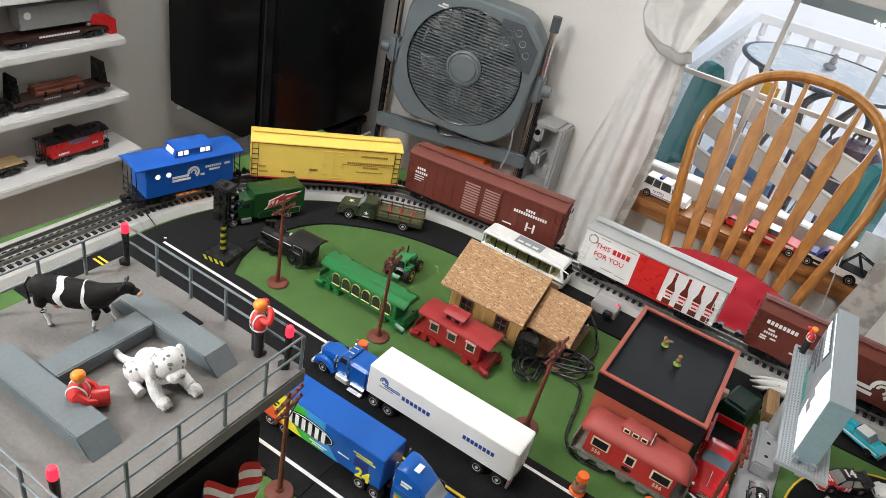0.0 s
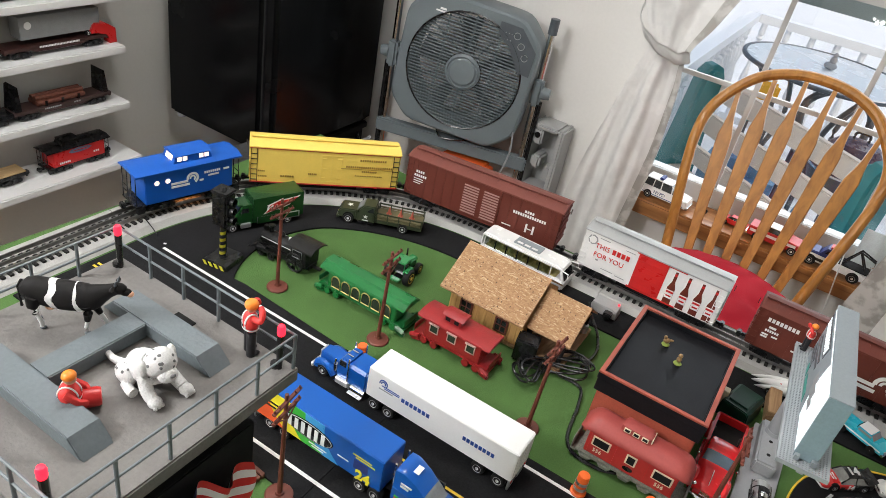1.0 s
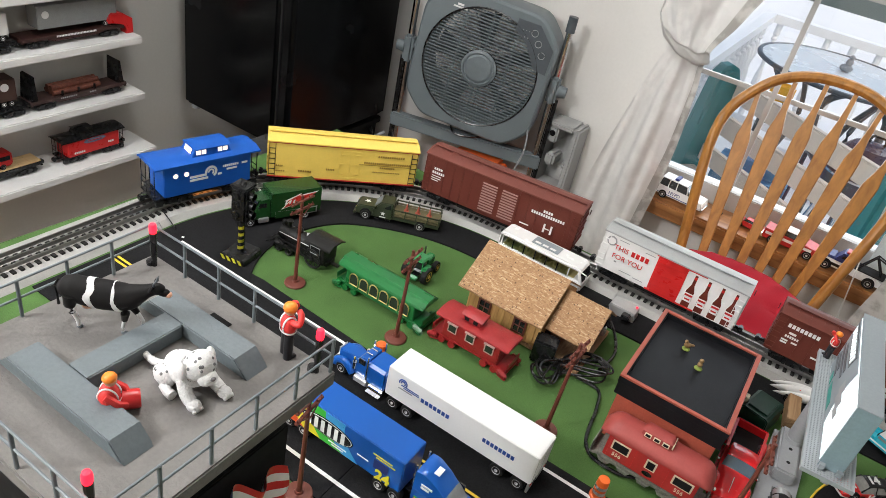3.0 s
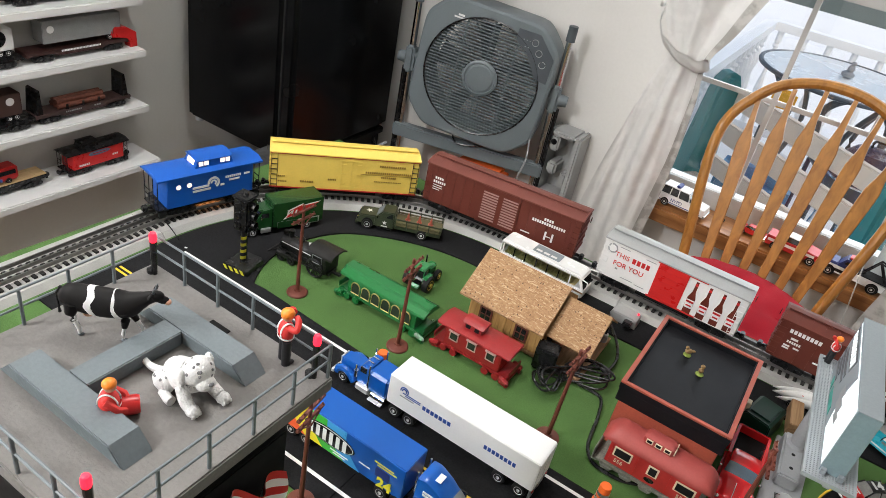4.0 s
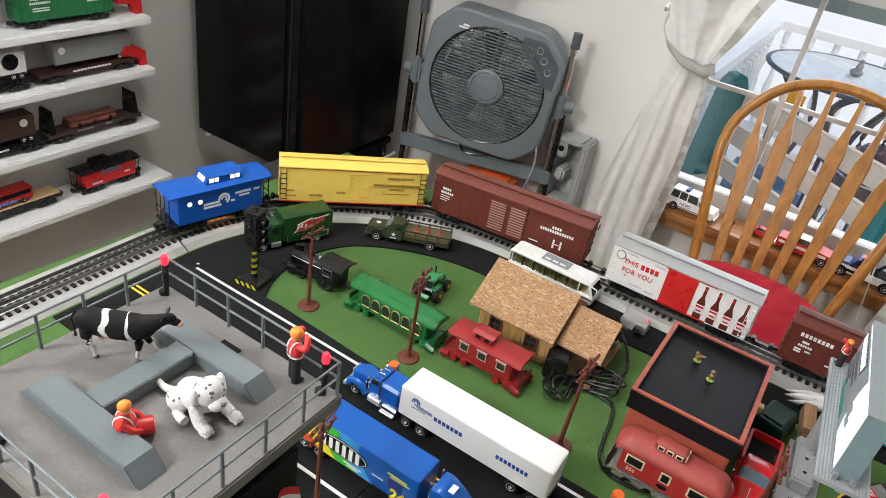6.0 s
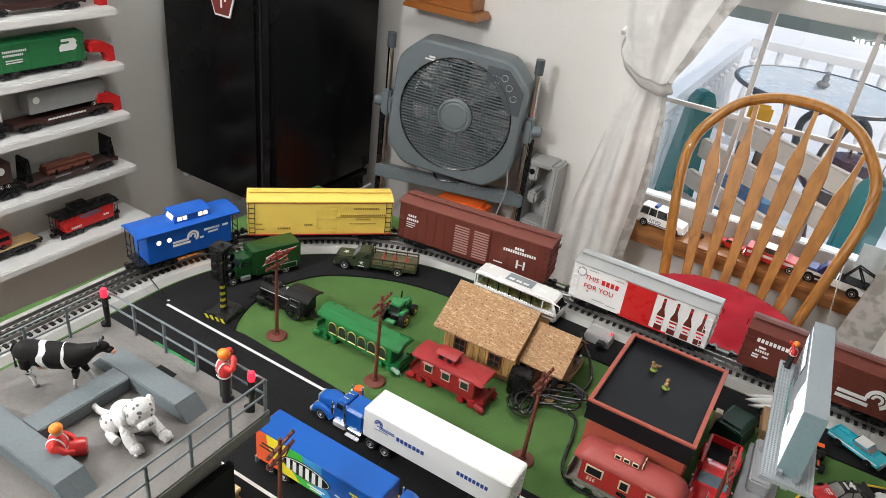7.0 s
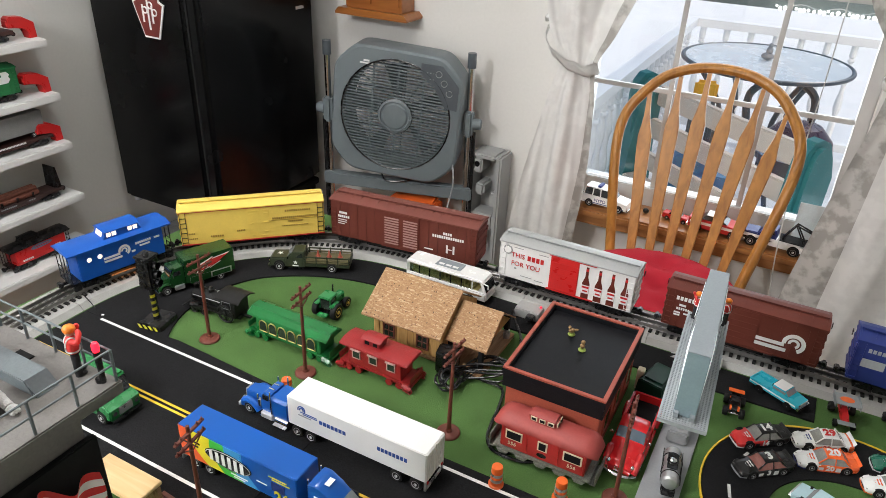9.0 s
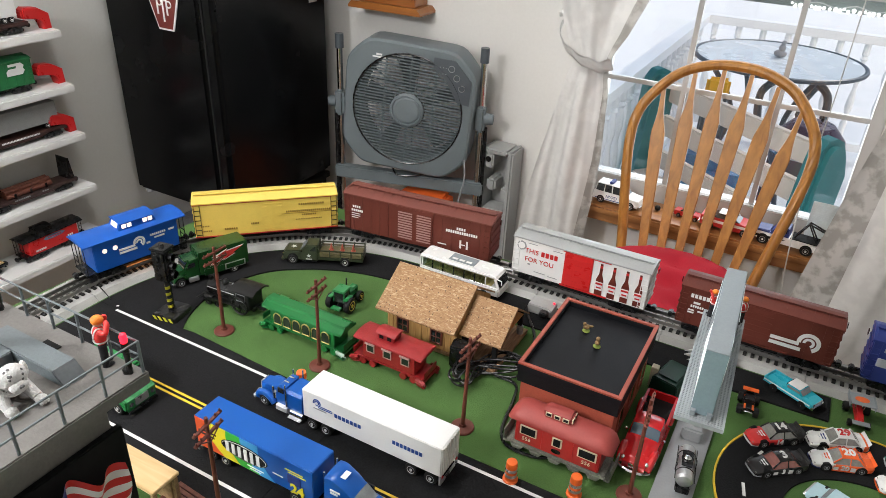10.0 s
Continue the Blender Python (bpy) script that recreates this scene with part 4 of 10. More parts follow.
def moulding():
    ob = thing("plastic_housing", pose(-0.745, 2.12, 0), "open grey plastic housing leaning against the wall", "housing")
    x0, x1, z1 = -0.058, 0.058, -0.078
    part("shell", B((x0, -0.05, FZ, x0 + 0.012, 0.045, z1), (x1 - 0.02, -0.05, FZ, x1, 0.045, z1), (x0 + 0.012, -0.05, z1 - 0.018, x1 - 0.02, 0.045, z1), (x0 + 0.012, 0.03, FZ, x1 - 0.02, 0.045, z1 - 0.018), bev=0.006), GREY2, ob)
    part("rib", B((x0 + 0.012, -0.046, -0.15, x0 + 0.045, 0.03, -0.095), bev=0.006), GREY2, ob)
    part("rib", B((x0 + 0.02, -0.04, -0.235, x0 + 0.055, 0.03, -0.19), bev=0.008), GREY2, ob)
    part("rib", B((x0 + 0.012, -0.046, -0.36, x1 - 0.02, 0.03, -0.30), bev=0.006), GREY2, ob)
    part("rib", B((x1 - 0.045, -0.03, -0.27, x1 - 0.02, 0.03, -0.22), bev=0.006), GREY2, ob)
    # black disc on the rib gives the shade of an open hole
    part("socket", C((x0 + 0.027, -0.0465, -0.117), (x0 + 0.027, -0.049, -0.117), 0.010), BLACK, ob, "dark disc in place of a round hole")
    part("clip", B((x0 + 0.03, -0.05, -0.40, x0 + 0.07, -0.02, -0.372), (x0 + 0.045, -0.05, -0.44, x0 + 0.06, -0.02, -0.401), bev=0.005), GREY2, ob)


GREY2 = mat("light_grey_plastic", (0.36, 0.365, 0.36), 0.55, vary=0.08, size=0.03)
moulding()
ob = thing("orange_box", pose(-0.99, 2.02, FZ), "tall orange cardboard train box standing behind the table", "box")
part("carton", B((-0.092, -0.045, 0, 0.092, 0.045, 0.435), bev=0.003), ORANGE, ob)
bm = lathe([(0.05, 0), (0.05, 0.0012), (0.001, 0.0012)], 32)
bm.transform(pose(0.0, -0.0452, 0.245, 90))
part("roundel", bm, WHITE, ob, "white ring of the printed roundel")
bm = lathe([(0.043, 0), (0.043, 0.0012), (0.001, 0.0012)], 32)
bm.transform(pose(0.0, -0.0466, 0.245, 90))
part("roundel", bm, NAVY, ob, "blue disc of the printed roundel")
part("band", B((-0.045, -0.0488, 0.232, 0.045, -0.0480, 0.258)), WHITE, ob)
part("side_print", B((0.0921, -0.042, 0.02, 0.0928, 0.042, 0.41)), CREAM, ob)
solid("leaflet", B((-0.06, -0.04, 0, 0.06, 0.04, 0.004), (-0.05, -0.03, 0.0042, 0.055, 0.035, 0.009)), ORANGE, "orange printed leaflets lying on top of the box", "leaflet", m=pose(-0.97, 2.02, FZ + 0.436, 0, 0, 12))
cab = thing("cable_bundle", pose(0, 0, 0), "dark cables hanging behind the layout table", "cable")
part("cable", T(spline([(-1.33, 1.93, -0.30), (-1.37, 1.86, -0.36), (-1.33, 1.83, -0.48), (-1.28, 1.84, -0.72)]), 0.006, 6), GREY, cab)
part("cable", T(spline([(-1.45, 2.0, -0.33), (-1.36, 1.93, -0.40), (-1.30, 1.90, -0.5), (-1.38, 1.8, -0.72)]), 0.008, 6), BLACK, cab)
solid("black_bag", B((-1.27, 0.86, FZ, -1.115, 1.34, -0.075), bev=0.035, seg=4), mat("bag_black", (0.03, 0.03, 0.032), 0.6, vary=0.3, size=0.05, bump=0.004, fine=0.03), "black cloth bag on the floor beside the table", "bag")


def chair():
    ob = thing("windsor_chair", pose(-0.056, 1.715, FZ), "honey oak bow-back chair with arrow-shaped spindles", "chair")
    zs = 0.465
    part("seat", lathe([(0.001, 0), (0.21, 0), (0.24, 0.012), (0.235, 0.028), (0.18, 0.032), (0.001, 0.026)], 40), OAK, ob)
    ob.children[-1].location = (0, 0, zs)
    half = [(0.182, 0.0), (0.188, 0.045), (0.206, 0.14), (0.227, 0.25), (0.239, 0.335), (0.237, 0.40), (0.214, 0.455), (0.155, 0.522), (0.08, 0.555)]
    bow = [(-x, z) for x, z in half] + [(0.0, 0.564)] + half[::-1]

    def lean(p):
        return (p[0], 0.178 + 0.35 * p[2] - 0.018 * (p[0] / 0.23) ** 2, zs + 0.005 + p[2])
    part("bow", T(spline([lean((x, 0, z)) for x, z in bow], 6), 0.0146, 12), OAK, ob, "bent oak bow")
    for i in range(6):
        u = (i - 2.5) / 2.5
        xb, xt = u * 0.122, u * 0.182
        top = (0.549, 0.530, 0.480)[int(abs(i - 2.5))]
        bm = bmesh.new()
        rows = []
        for t, w in ((0, 0.006), (0.05, 0.007), (0.10, 0.0125), (0.16, 0.0125), (0.35, 0.0150), (0.55, 0.0180), (0.70, 0.0195), (0.76, 0.0190), (0.82, 0.0125), (0.87, 0.0085), (0.94, 0.0066), (1.0, 0.0060)):
            p = lean((xb + (xt - xb) * t, 0, top * t))
            rows.append([bm.verts.new((p[0] + dx * w, p[1] + dy * 0.0062, p[2])) for dx, dy in ((-1, -0.5), (-0.88, -1), (0.88, -1), (1, -0.5), (1, 0.5), (0.88, 1), (-0.88, 1), (-1, 0.5))])
        for a, b in zip(rows, rows[1:]):
            for k in range(8):
                bm.faces.new((a[k], a[(k + 1) % 8], b[(k + 1) % 8], b[k]))
        bm.faces.new(rows[0][::-1])
        bm.faces.new(rows[-1])
        part("spindle", bm, OAK, ob, smooth=28)
    for sx, sy in ((-1, -1), (1, -1), (-1, 1), (1, 1)):
        bm = lathe([(0.011, 0), (0.016, 0.1), (0.012, 0.16), (0.019, 0.25), (0.012, 0.33), (0.014, 0.43)], 12)
        bm.transform(Matrix.Translation((sx * 0.2, sy * 0.19, 0)) @ Matrix.Shear("XY", 4, (-sx * 0.16, -sy * 0.13)))
        part("leg", bm, OAK, ob)
    part("stretcher", C((-0.17, -0.16, 0.18), (-0.17, 0.165, 0.18), 0.009), OAK, ob)
    part("stretcher", C((0.17, -0.16, 0.18), (0.17, 0.165, 0.18), 0.009), OAK, ob)
    part("stretcher", C((-0.165, 0, 0.185), (0.165, 0, 0.185), 0.009), OAK, ob)
    cu = thing("seat_cushion", pose(-0.066, 1.69, FZ + zs + 0.033), "round red cloth cushion with tufted dimples on the chair", "cushion")
    bm = bmesh.new()
    nr, na = 26, 72
    tufts = [(0, 0)] + [(0.115 * math.cos(a), 0.115 * math.sin(a)) for a in (0.3, 1.57, 2.8, 4.1, 5.3)]

    def grid(top):
        rows = []
        for i in range(nr + 1):
            r = 0.246 * i / nr
            row = []
            for k in range(na):
                a = 2 * math.pi * k / na
                x, y = r * math.cos(a), r * math.sin(a)
                edge = (1 - (i / nr) ** 5) ** 0.6
                if top:
                    z = 0.012 + 0.046 * edge
                    for tx, ty in tufts:
                        z -= 0.017 * math.exp(-((x - tx) ** 2 + (y - ty) ** 2) / 0.0011)
                    z += 0.004 * noise.noise((x * 22, y * 22, 0.5)) * edge + 0.0025 * math.sin(a * 26) * (i / nr) ** 6
                else:
                    z = 0.012 - 0.012 * edge
                row.append(bm.verts.new((x, y, z)))
            rows.append(row)
        return rows
    up, dn = grid(True), grid(False)
    for rows in (up, dn):
        for p, q in zip(rows, rows[1:]):
            for k in range(na):
                bm.faces.new((p[k], p[(k + 1) % na], q[(k + 1) % na], q[k]))
    bmesh.ops.remove_doubles(bm, verts=bm.verts, dist=0.0002)
    part("pad", bm, CUSH, cu, smooth=180)
    for tx, ty in tufts[1:]:
        part("button", lathe([(0.007, 0.028), (0.006, 0.0345), (0.001, 0.036)], 10, c=(tx, ty, 0.008)), CUSH, cu)


chair()

# ---- wall shelves with display trains ----
for z, xf, ye in ((0.30, -1.80, 1.30), (0.14, -1.80, 1.305), (-0.012, -1.80, 1.307), (-0.186, -1.80, 1.309), (-0.364, -1.775, 1.325)):
    bm = B((XL + 0.001, -1.2, z - 0.023, xf, ye, z), bev=0.003)
    solid("shelf", bm, WHITE, "white painted display shelf on the wall", "shelf", "wall shelves")
    if z > -0.1:
        b = thing("shelf_bumper", pose(-1.85, ye - 0.035, z), "red plastic track bumper at the shelf end", "bumper", "shelf bumpers")
        part("block", P([(-0.046, 0.036), (-0.044, 0.060), (-0.036, 0.066), (-0.002, 0.062), (0.031, 0.042), (0.033, 0.0), (0.010, 0.0), (0.007, 0.026), (-0.004, 0.033)], -0.016, 0.016, "x", 0.003), REDB, b)
        part("buffer", B((-0.013, -0.050, 0.042, 0.013, -0.0462, 0.056), bev=0.001), REDB, b)


# ---- rolling stock ----
TRUCKS = {}


def bogie(parent, x, z0=0.0):
    """A two-axle truck: side frames with springs, bolster and four wheels; z0 is the rail top."""
    if not TRUCKS:
        bm = bmesh.new()
        for sy in (-1, 1):
            y0, y1 = sorted((sy * 0.0235, sy * 0.0275))
            addprism(bm, [(-0.027, 0.004), (-0.012, 0.003), (0.012, 0.003), (0.027, 0.004), (0.029, 0.011), (0.018, 0.0135), (0.008, 0.0165), (-0.008, 0.0165), (-0.018, 0.0135), (-0.029, 0.011)], y0, y1, "y")
            for bx0 in (-0.0195, 0.0195):
                addcyl(bm, (bx0, sy * 0.0275, 0.0085), (bx0, sy * 0.0295, 0.0085), 0.0042, n=10)
            addcyl(bm, (0, sy * 0.0285, 0.004), (0, sy * 0.0285, 0.012), 0.0035, n=8)
        addbox(bm, (-0.008, -0.0235, 0.009, 0.008, 0.0235, 0.017))
        TRUCKS["frame"] = finish("truck", bm, BLACK)
        bm = bmesh.new()
        for sy in (-1, 1):
            w = lathe([(0.0095, 0), (0.0095, 0.004), (0.0105, 0.004), (0.0105, 0.0055), (0.003, 0.0055)], 16)
            w.transform(pose(0, sy * 0.0215, 0.0085, 90 * sy))
            tmp = bpy.data.meshes.new("tmp")
            w.to_mesh(tmp)
            w.free()
            bm.from_mesh(tmp)
            bpy.data.meshes.remove(tmp)
        addcyl(bm, (0, -0.02, 0.0085), (0, 0.02, 0.0085), 0.002, n=8)
        TRUCKS["wheels"] = finish("wheelset", bm, mat("dark_steel", (0.10, 0.10, 0.10), 0.4, 0.8))
    t = part("truck", TRUCKS["frame"], None, parent, "black truck with side frames")
    t.location = (x, 0, z0)
    for wx in (-0.0195, 0.0195):
        w = part("wheelset", TRUCKS["wheels"], None, t)
        w.location = (wx, 0, 0.001)
    return t


def couplers(parent, L):
    for sx in (-1, 1):
        part("coupler", B((sx * (L / 2 - 0.012), -0.004, 0.010, sx * (L / 2 + 0.010), 0.004, 0.016), (sx * (L / 2 + 0.008), -0.008, 0.008, sx * (L / 2 + 0.017), 0.006, 0.019), bev=0.002), BLACK, parent)


def boxcar(name, m, label, L, W, H, side, roofm, kind="boxcar", doors=1, ribs=0, doormat=None, group="cars of the train"):
    """A box or refrigerator car; its origin is at the rail top under its middle."""
    ob = thing(name, m, label, "train car", group)
    z0, z1 = 0.019, 0.019 + H
    h = W / 2
    part("body", B((-L / 2, -h, z0, L / 2, h, z1), bev=0.0012), side, ob)
    part("underframe", B((-L / 2 + 0.006, -h + 0.008, z0 - 0.005, L / 2 - 0.006, h - 0.008, z0 - 0.0002), (-L / 2 + 0.085, -h + 0.006, z0 - 0.011, L / 2 - 0.085, h - 0.010, z0 - 0.0052), bev=0.001), BLACKM, ob)
    rw = h + 0.0022
    bm = P([(-rw, z1 - 0.001), (-rw, z1 + 0.0015), (-0.4 * rw, z1 + 0.0075), (0.4 * rw, z1 + 0.0075), (rw, z1 + 0.0015), (rw, z1 - 0.001)], -L / 2 - 0.0015, L / 2 + 0.0015, "x")
    part("roof", bm, roofm, ob, smooth=20)
    n = int(L / 0.021)
    rib = finish("roof_rib", P([(-rw - 0.0004, z1 + 0.0005), (-0.4 * rw, z1 + 0.0084), (0.4 * rw, z1 + 0.0084), (rw + 0.0004, z1 + 0.0005)], -0.0012, 0.0012, "x"), roofm)
    for i in range(n + 1):
        part("roof_rib", rib, None, ob).location.x = -L / 2 + 0.004 + (L - 0.008) * i / n
    part("running_board", B((-L / 2 + 0.002, -0.006, z1 + 0.0095, L / 2 - 0.002, 0.006, z1 + 0.0112), bev=0.0005), roofm, ob, "roof walk")
    dm = doormat or side
    if doors:
        wd = 0.058 if doors == 1 else 0.085
        for sy in (-1, 1):
            yo = sy * (h + 0.0011)
            part("door", B((-wd / 2, yo - 0.0011, z0 + 0.004, wd / 2, yo + 0.0011, z1 - 0.003), bev=0.0006), dm, ob)
            for za, zb in ((z0 + 0.0005, z0 + 0.0032), (z1 - 0.0028, z1 - 0.0012)):
                part("door_track", B((-wd / 2 - 0.004, yo - 0.0014, za, wd * 1.1, yo + 0.0016, zb)), dm, ob)
            if doors == 2:
                for dx in (-0.022, 0.022):
                    slat = finish("louvre_slat", P([(-0.0007, 0), (-0.0016, 0.0004), (-0.0007, 0.0028), (0.0007, 0.0028), (0.0007, 0)], -0.0165, 0.0165, "x"), LOUVRE)
                    for k in range(11):
                        part("louvre_slat", slat, None, ob).location = (dx, sy * (h + 0.0022), z0 + 0.010 + k * (H - 0.02) / 11)
            else:
                drib = finish("door_rib", B((-wd / 2 + 0.003, -0.0006, -0.0009, wd / 2 - 0.003, 0.0006, 0.0009)), dm)
                for k in range(1, 6):
                    part("door_rib", drib, None, ob).location = (0, sy * (h + 0.0022), z0 + 0.004 + k * (H - 0.007) / 6)
    if ribs:
        for sy in (-1, 1):
            srib = finish("side_rib", B((-0.0007, -0.0006, z0 + 0.001, 0.0007, 0.0006, z1 - 0.0015)), side)
            for i in range(ribs + 1):
                x = -L / 2 + 0.003 + (L - 0.006) * i / ribs
                if not doors or abs(x) > 0.046:
                    part("side_rib", srib, None, ob).location = (x, sy * (h + 0.0004), 0)
    for sx in (-1, 1):
        for sy in (-1, 1):
            bm = bmesh.new()
            for k in range(6):
                zz = z0 + 0.006 + k * (H - 0.01) / 6
                addbox(bm, (sx * (L / 2 - 0.014), sy * (h + 0.0012) - 0.0006, zz, sx * (L / 2 - 0.002), sy * (h + 0.0012) + 0.0006, zz + 0.0012))
            for xx in (0.014, 0.002):
                addbox(bm, (sx * (L / 2 - xx) - 0.0005, sy * (h + 0.0009) - 0.0005, z0 + 0.002, sx * (L / 2 - xx) + 0.0005, sy * (h + 0.0009) + 0.0005, z1 - 0.003))
            part("ladder", bm, side, ob)
        bm = bmesh.new()
        for k in range(5):
            zz = z0 + 0.010 + k * (H - 0.016) / 4
            addbox(bm, (sx * (L / 2 + 0.0006) - 0.0012, -h + 0.004, zz - 0.003, sx * (L / 2 + 0.0006) + 0.0012, h - 0.004, zz + 0.003), 0.001)
        part("end_panel", bm, side, ob)
        brk = lathe([(0.006, 0), (0.0062, 0.001), (0.002, 0.0012)], 14)
        brk.transform(pose(sx * (L / 2 + 0.006), 0.012, z1 - 0.012, 0, 90 * sx))
        part("brake_wheel", brk, BLACK, ob)
    for sx in (-1, 1):
        bogie(ob, sx * (L / 2 - 0.042))
    couplers(ob, L)
    return ob


def bars(parent, rows, y, material, name="marking", label="", side=-1):
    """Flat bars for small print on a car's side: rows of x0, z0, x1, z1."""
    ob = None
    if name == "door_frame":
        return part(name, B(*[(r[0], y - 0.0004, r[1], r[2], y + 0.0004, r[3]) for r in rows]), material, parent, label)
    for x0, z0, x1, z1 in rows:
        n = int((x1 - x0) / (z1 - z0) / 0.85)
        if name == "marking" and z1 - z0 > 0.0042 and n > 2:
            ob = word(parent, x0, z0, x1, z1, n, y, material, label)
        else:
            ob = part(name, B((x0, y - 0.0004, z0, x1, y + 0.0004, z1)), material, parent, label)
    return ob


def word(parent, x0, z0, x1, z1, n, y, material, label=""):
    """A line of print as plain upright bars."""
    s = (x1 - x0) / n
    bm = bmesh.new()
    for i in range(n):
        addbox(bm, (x0 + i * s, y - 0.0004, z0, x0 + (i + 0.72) * s, y + 0.0004, z1))
    return part("print", bm, material, parent, label)


def placed(s0, s1):
    """The pose of a car whose ends stand at s0 and s1 along the track."""
    a, _ = trk(s0 + 0.04)
    b, _ = trk(s1 - 0.04)
    d = b - a
    c = (a + b) / 2
    return pose(c.x, c.y, RT, 0, 0, math.degrees(math.atan2(d.y, d.x)))


W0 = 0.062
# yellow refrigerator car
L = 0.305
yc = boxcar("yellow_refrigerator_car", placed(-0.555, -0.247), "yellow toy refrigerator car with red trim standing on the track", L, W0, 0.079, YELLOW, YELLOW, doors=0)
h = -W0 / 2 - 0.0012
bars(yc, [(-L / 2, 0.019, L / 2, 0.0215), (-L / 2, 0.095, L / 2, 0.0965)], h, RED, "trim_line", "thin red trim line")
for x in (-0.135 + 0.0045 * k for k in range(61)):
    part("side_board", B((x - 0.0019, h + 0.0010, 0.0225, x + 0.0019, h + 0.0014, 0.0942)), YELLOW, yc)
bars(yc, [(-0.010, 0.028, 0.032, 0.0286), (-0.010, 0.088, 0.032, 0.0886), (-0.010, 0.028, -0.0094, 0.0886), (0.0314, 0.028, 0.032, 0.0886), (0.0107, 0.028, 0.0113, 0.0886)], h + 0.0003, YELLOW, "door_frame", "raised hinged door")
for x in (-0.010, 0.022):
    for z in (0.036, 0.058, 0.080):
        part("hinge", B((x, h - 0.0006, z, x + 0.010, h + 0.0004, z + 0.0018)), YELLOW, yc)
YPR = mat("brown_print", (0.34, 0.20, 0.035), 0.5)
for x0, z0, x1, z1, n in ((0.068, 0.0800, 0.124, 0.0842, 12), (0.040, 0.0640, 0.138, 0.0684, 22), (0.074, 0.0545, 0.106, 0.0582, 8), (0.060, 0.0450, 0.118, 0.0470, 16), (-0.140, 0.0440, -0.122, 0.0470, 5), (-0.140, 0.0320, -0.118, 0.0350, 6), (-0.092, 0.0340, -0.064, 0.0380, 6), (-0.036, 0.0420, -0.018, 0.0460, 5)):
    word(yc, x0, z0, x1, z1, n, h, YPR, "small brown print")
bars(yc, [(0.030, 0.0610, 0.140, 0.0618)], h, YPR, "marking", "thin brown rule")
for o in yc.children:
    if o.name.startswith("ladder"):
        o.data.materials[0] = IRON
# brown double-door boxcar
L = 0.345
pm = boxcar("brown_double_door_boxcar", placed(-0.222, 0.140), "long brown toy boxcar with louvred double doors on the track", L, W0 + 0.003, 0.086, MAROON, MAROOND, doors=2, ribs=16)
h = -W0 / 2 - 0.0028
bars(pm, [(0.097, 0.078, 0.118, 0.0835), (0.073, 0.069, 0.145, 0.075), (-0.15, 0.076, -0.13, 0.081), (-0.153, 0.067, -0.124, 0.072), (-0.153, 0.061, -0.132, 0.0625), (-0.153, 0.056, -0.132, 0.0575), (-0.153, 0.051, -0.137, 0.0525), (0.105, 0.044, 0.118, 0.046), (0.105, 0.036, 0.109, 0.055), (0.12, 0.036, 0.124, 0.055), (0.055, 0.036, 0.075, 0.0385), (-0.03, 0.087, -0.012, 0.089), (-0.01, 0.087, 0.014, 0.089)], h, WHITE, "marking", "white print")
# white and red beer refrigerator car
L = 0.278
bc = boxcar("white_and_red_boxcar", placed(0.184, 0.472), "white toy boxcar with red door and printed bottles on the track", L, W0, 0.080, WHITE, ROOFG, doors=1, doormat=REDB, ribs=0)
h = -W0 / 2
letters("THIS", 0.0145, face("-y", -0.0985, h - 0.0006, 0.074), REDB, bc)
bars(bc, [(-0.078, 0.069, -0.041, 0.0795)], h - 0.0004, REDB, "marking", "red bar of print")
letters("FOR YOU", 0.0145, face("-y", -0.081, h - 0.0006, 0.055), REDB, bc)
bars(bc, [(0.0295, 0.020, 0.138, 0.0985)], h - 0.0003, WHITEG, "printed_panel", "white panel behind the printed bottles")
BOTTLE = mat("bottle_brown", (0.14, 0.025, 0.015), 0.35)
for i in range(4):
    x = 0.046 + i * 0.0255
    part("printed_bottle", P([(x - 0.0075, 0.022), (x + 0.0075, 0.022), (x + 0.0075, 0.056), (x + 0.003, 0.070), (x + 0.0026, 0.092), (x - 0.0026, 0.092), (x - 0.003, 0.070), (x - 0.0075, 0.056)], h - 0.0012, h - 0.0008), BOTTLE, bc, "flat brown bottle print")
    bars(bc, [(x - 0.0072, 0.034, x + 0.0072, 0.052)], h - 0.0015, WHITE, "printed_label")
    bars(bc, [(x - 0.0068, 0.046, x + 0.0068, 0.050), (x - 0.005, 0.038, x + 0.005, 0.041), (x - 0.0024, 0.083, x + 0.0024, 0.088)], h - 0.0020, REDB, "printed_label")
bm = lathe([(0.0105, 0), (0.0105, 0.0006), (0.001, 0.0006)], 8)
bm.transform(pose(-0.121, h - 0.0002, 0.083, 90))
part("emblem", bm, GREY, bc, "grey printed emblem")
bm = lathe([(0.0075, 0), (0.0075, 0.0006), (0.001, 0.0006)], 8)
bm.transform(pose(-0.121, h - 0.0009, 0.083, 90))
part("emblem", bm, WHITE, bc)
bars(bc, [(-0.108, 0.091, -0.088, 0.092), (-0.055, 0.089, -0.035, 0.090), (-0.09, 0.030, -0.065, 0.031), (-0.06, 0.028, -0.04, 0.029), (-0.105, 0.043, -0.10, 0.046)], h - 0.0004, GREY, "marking")


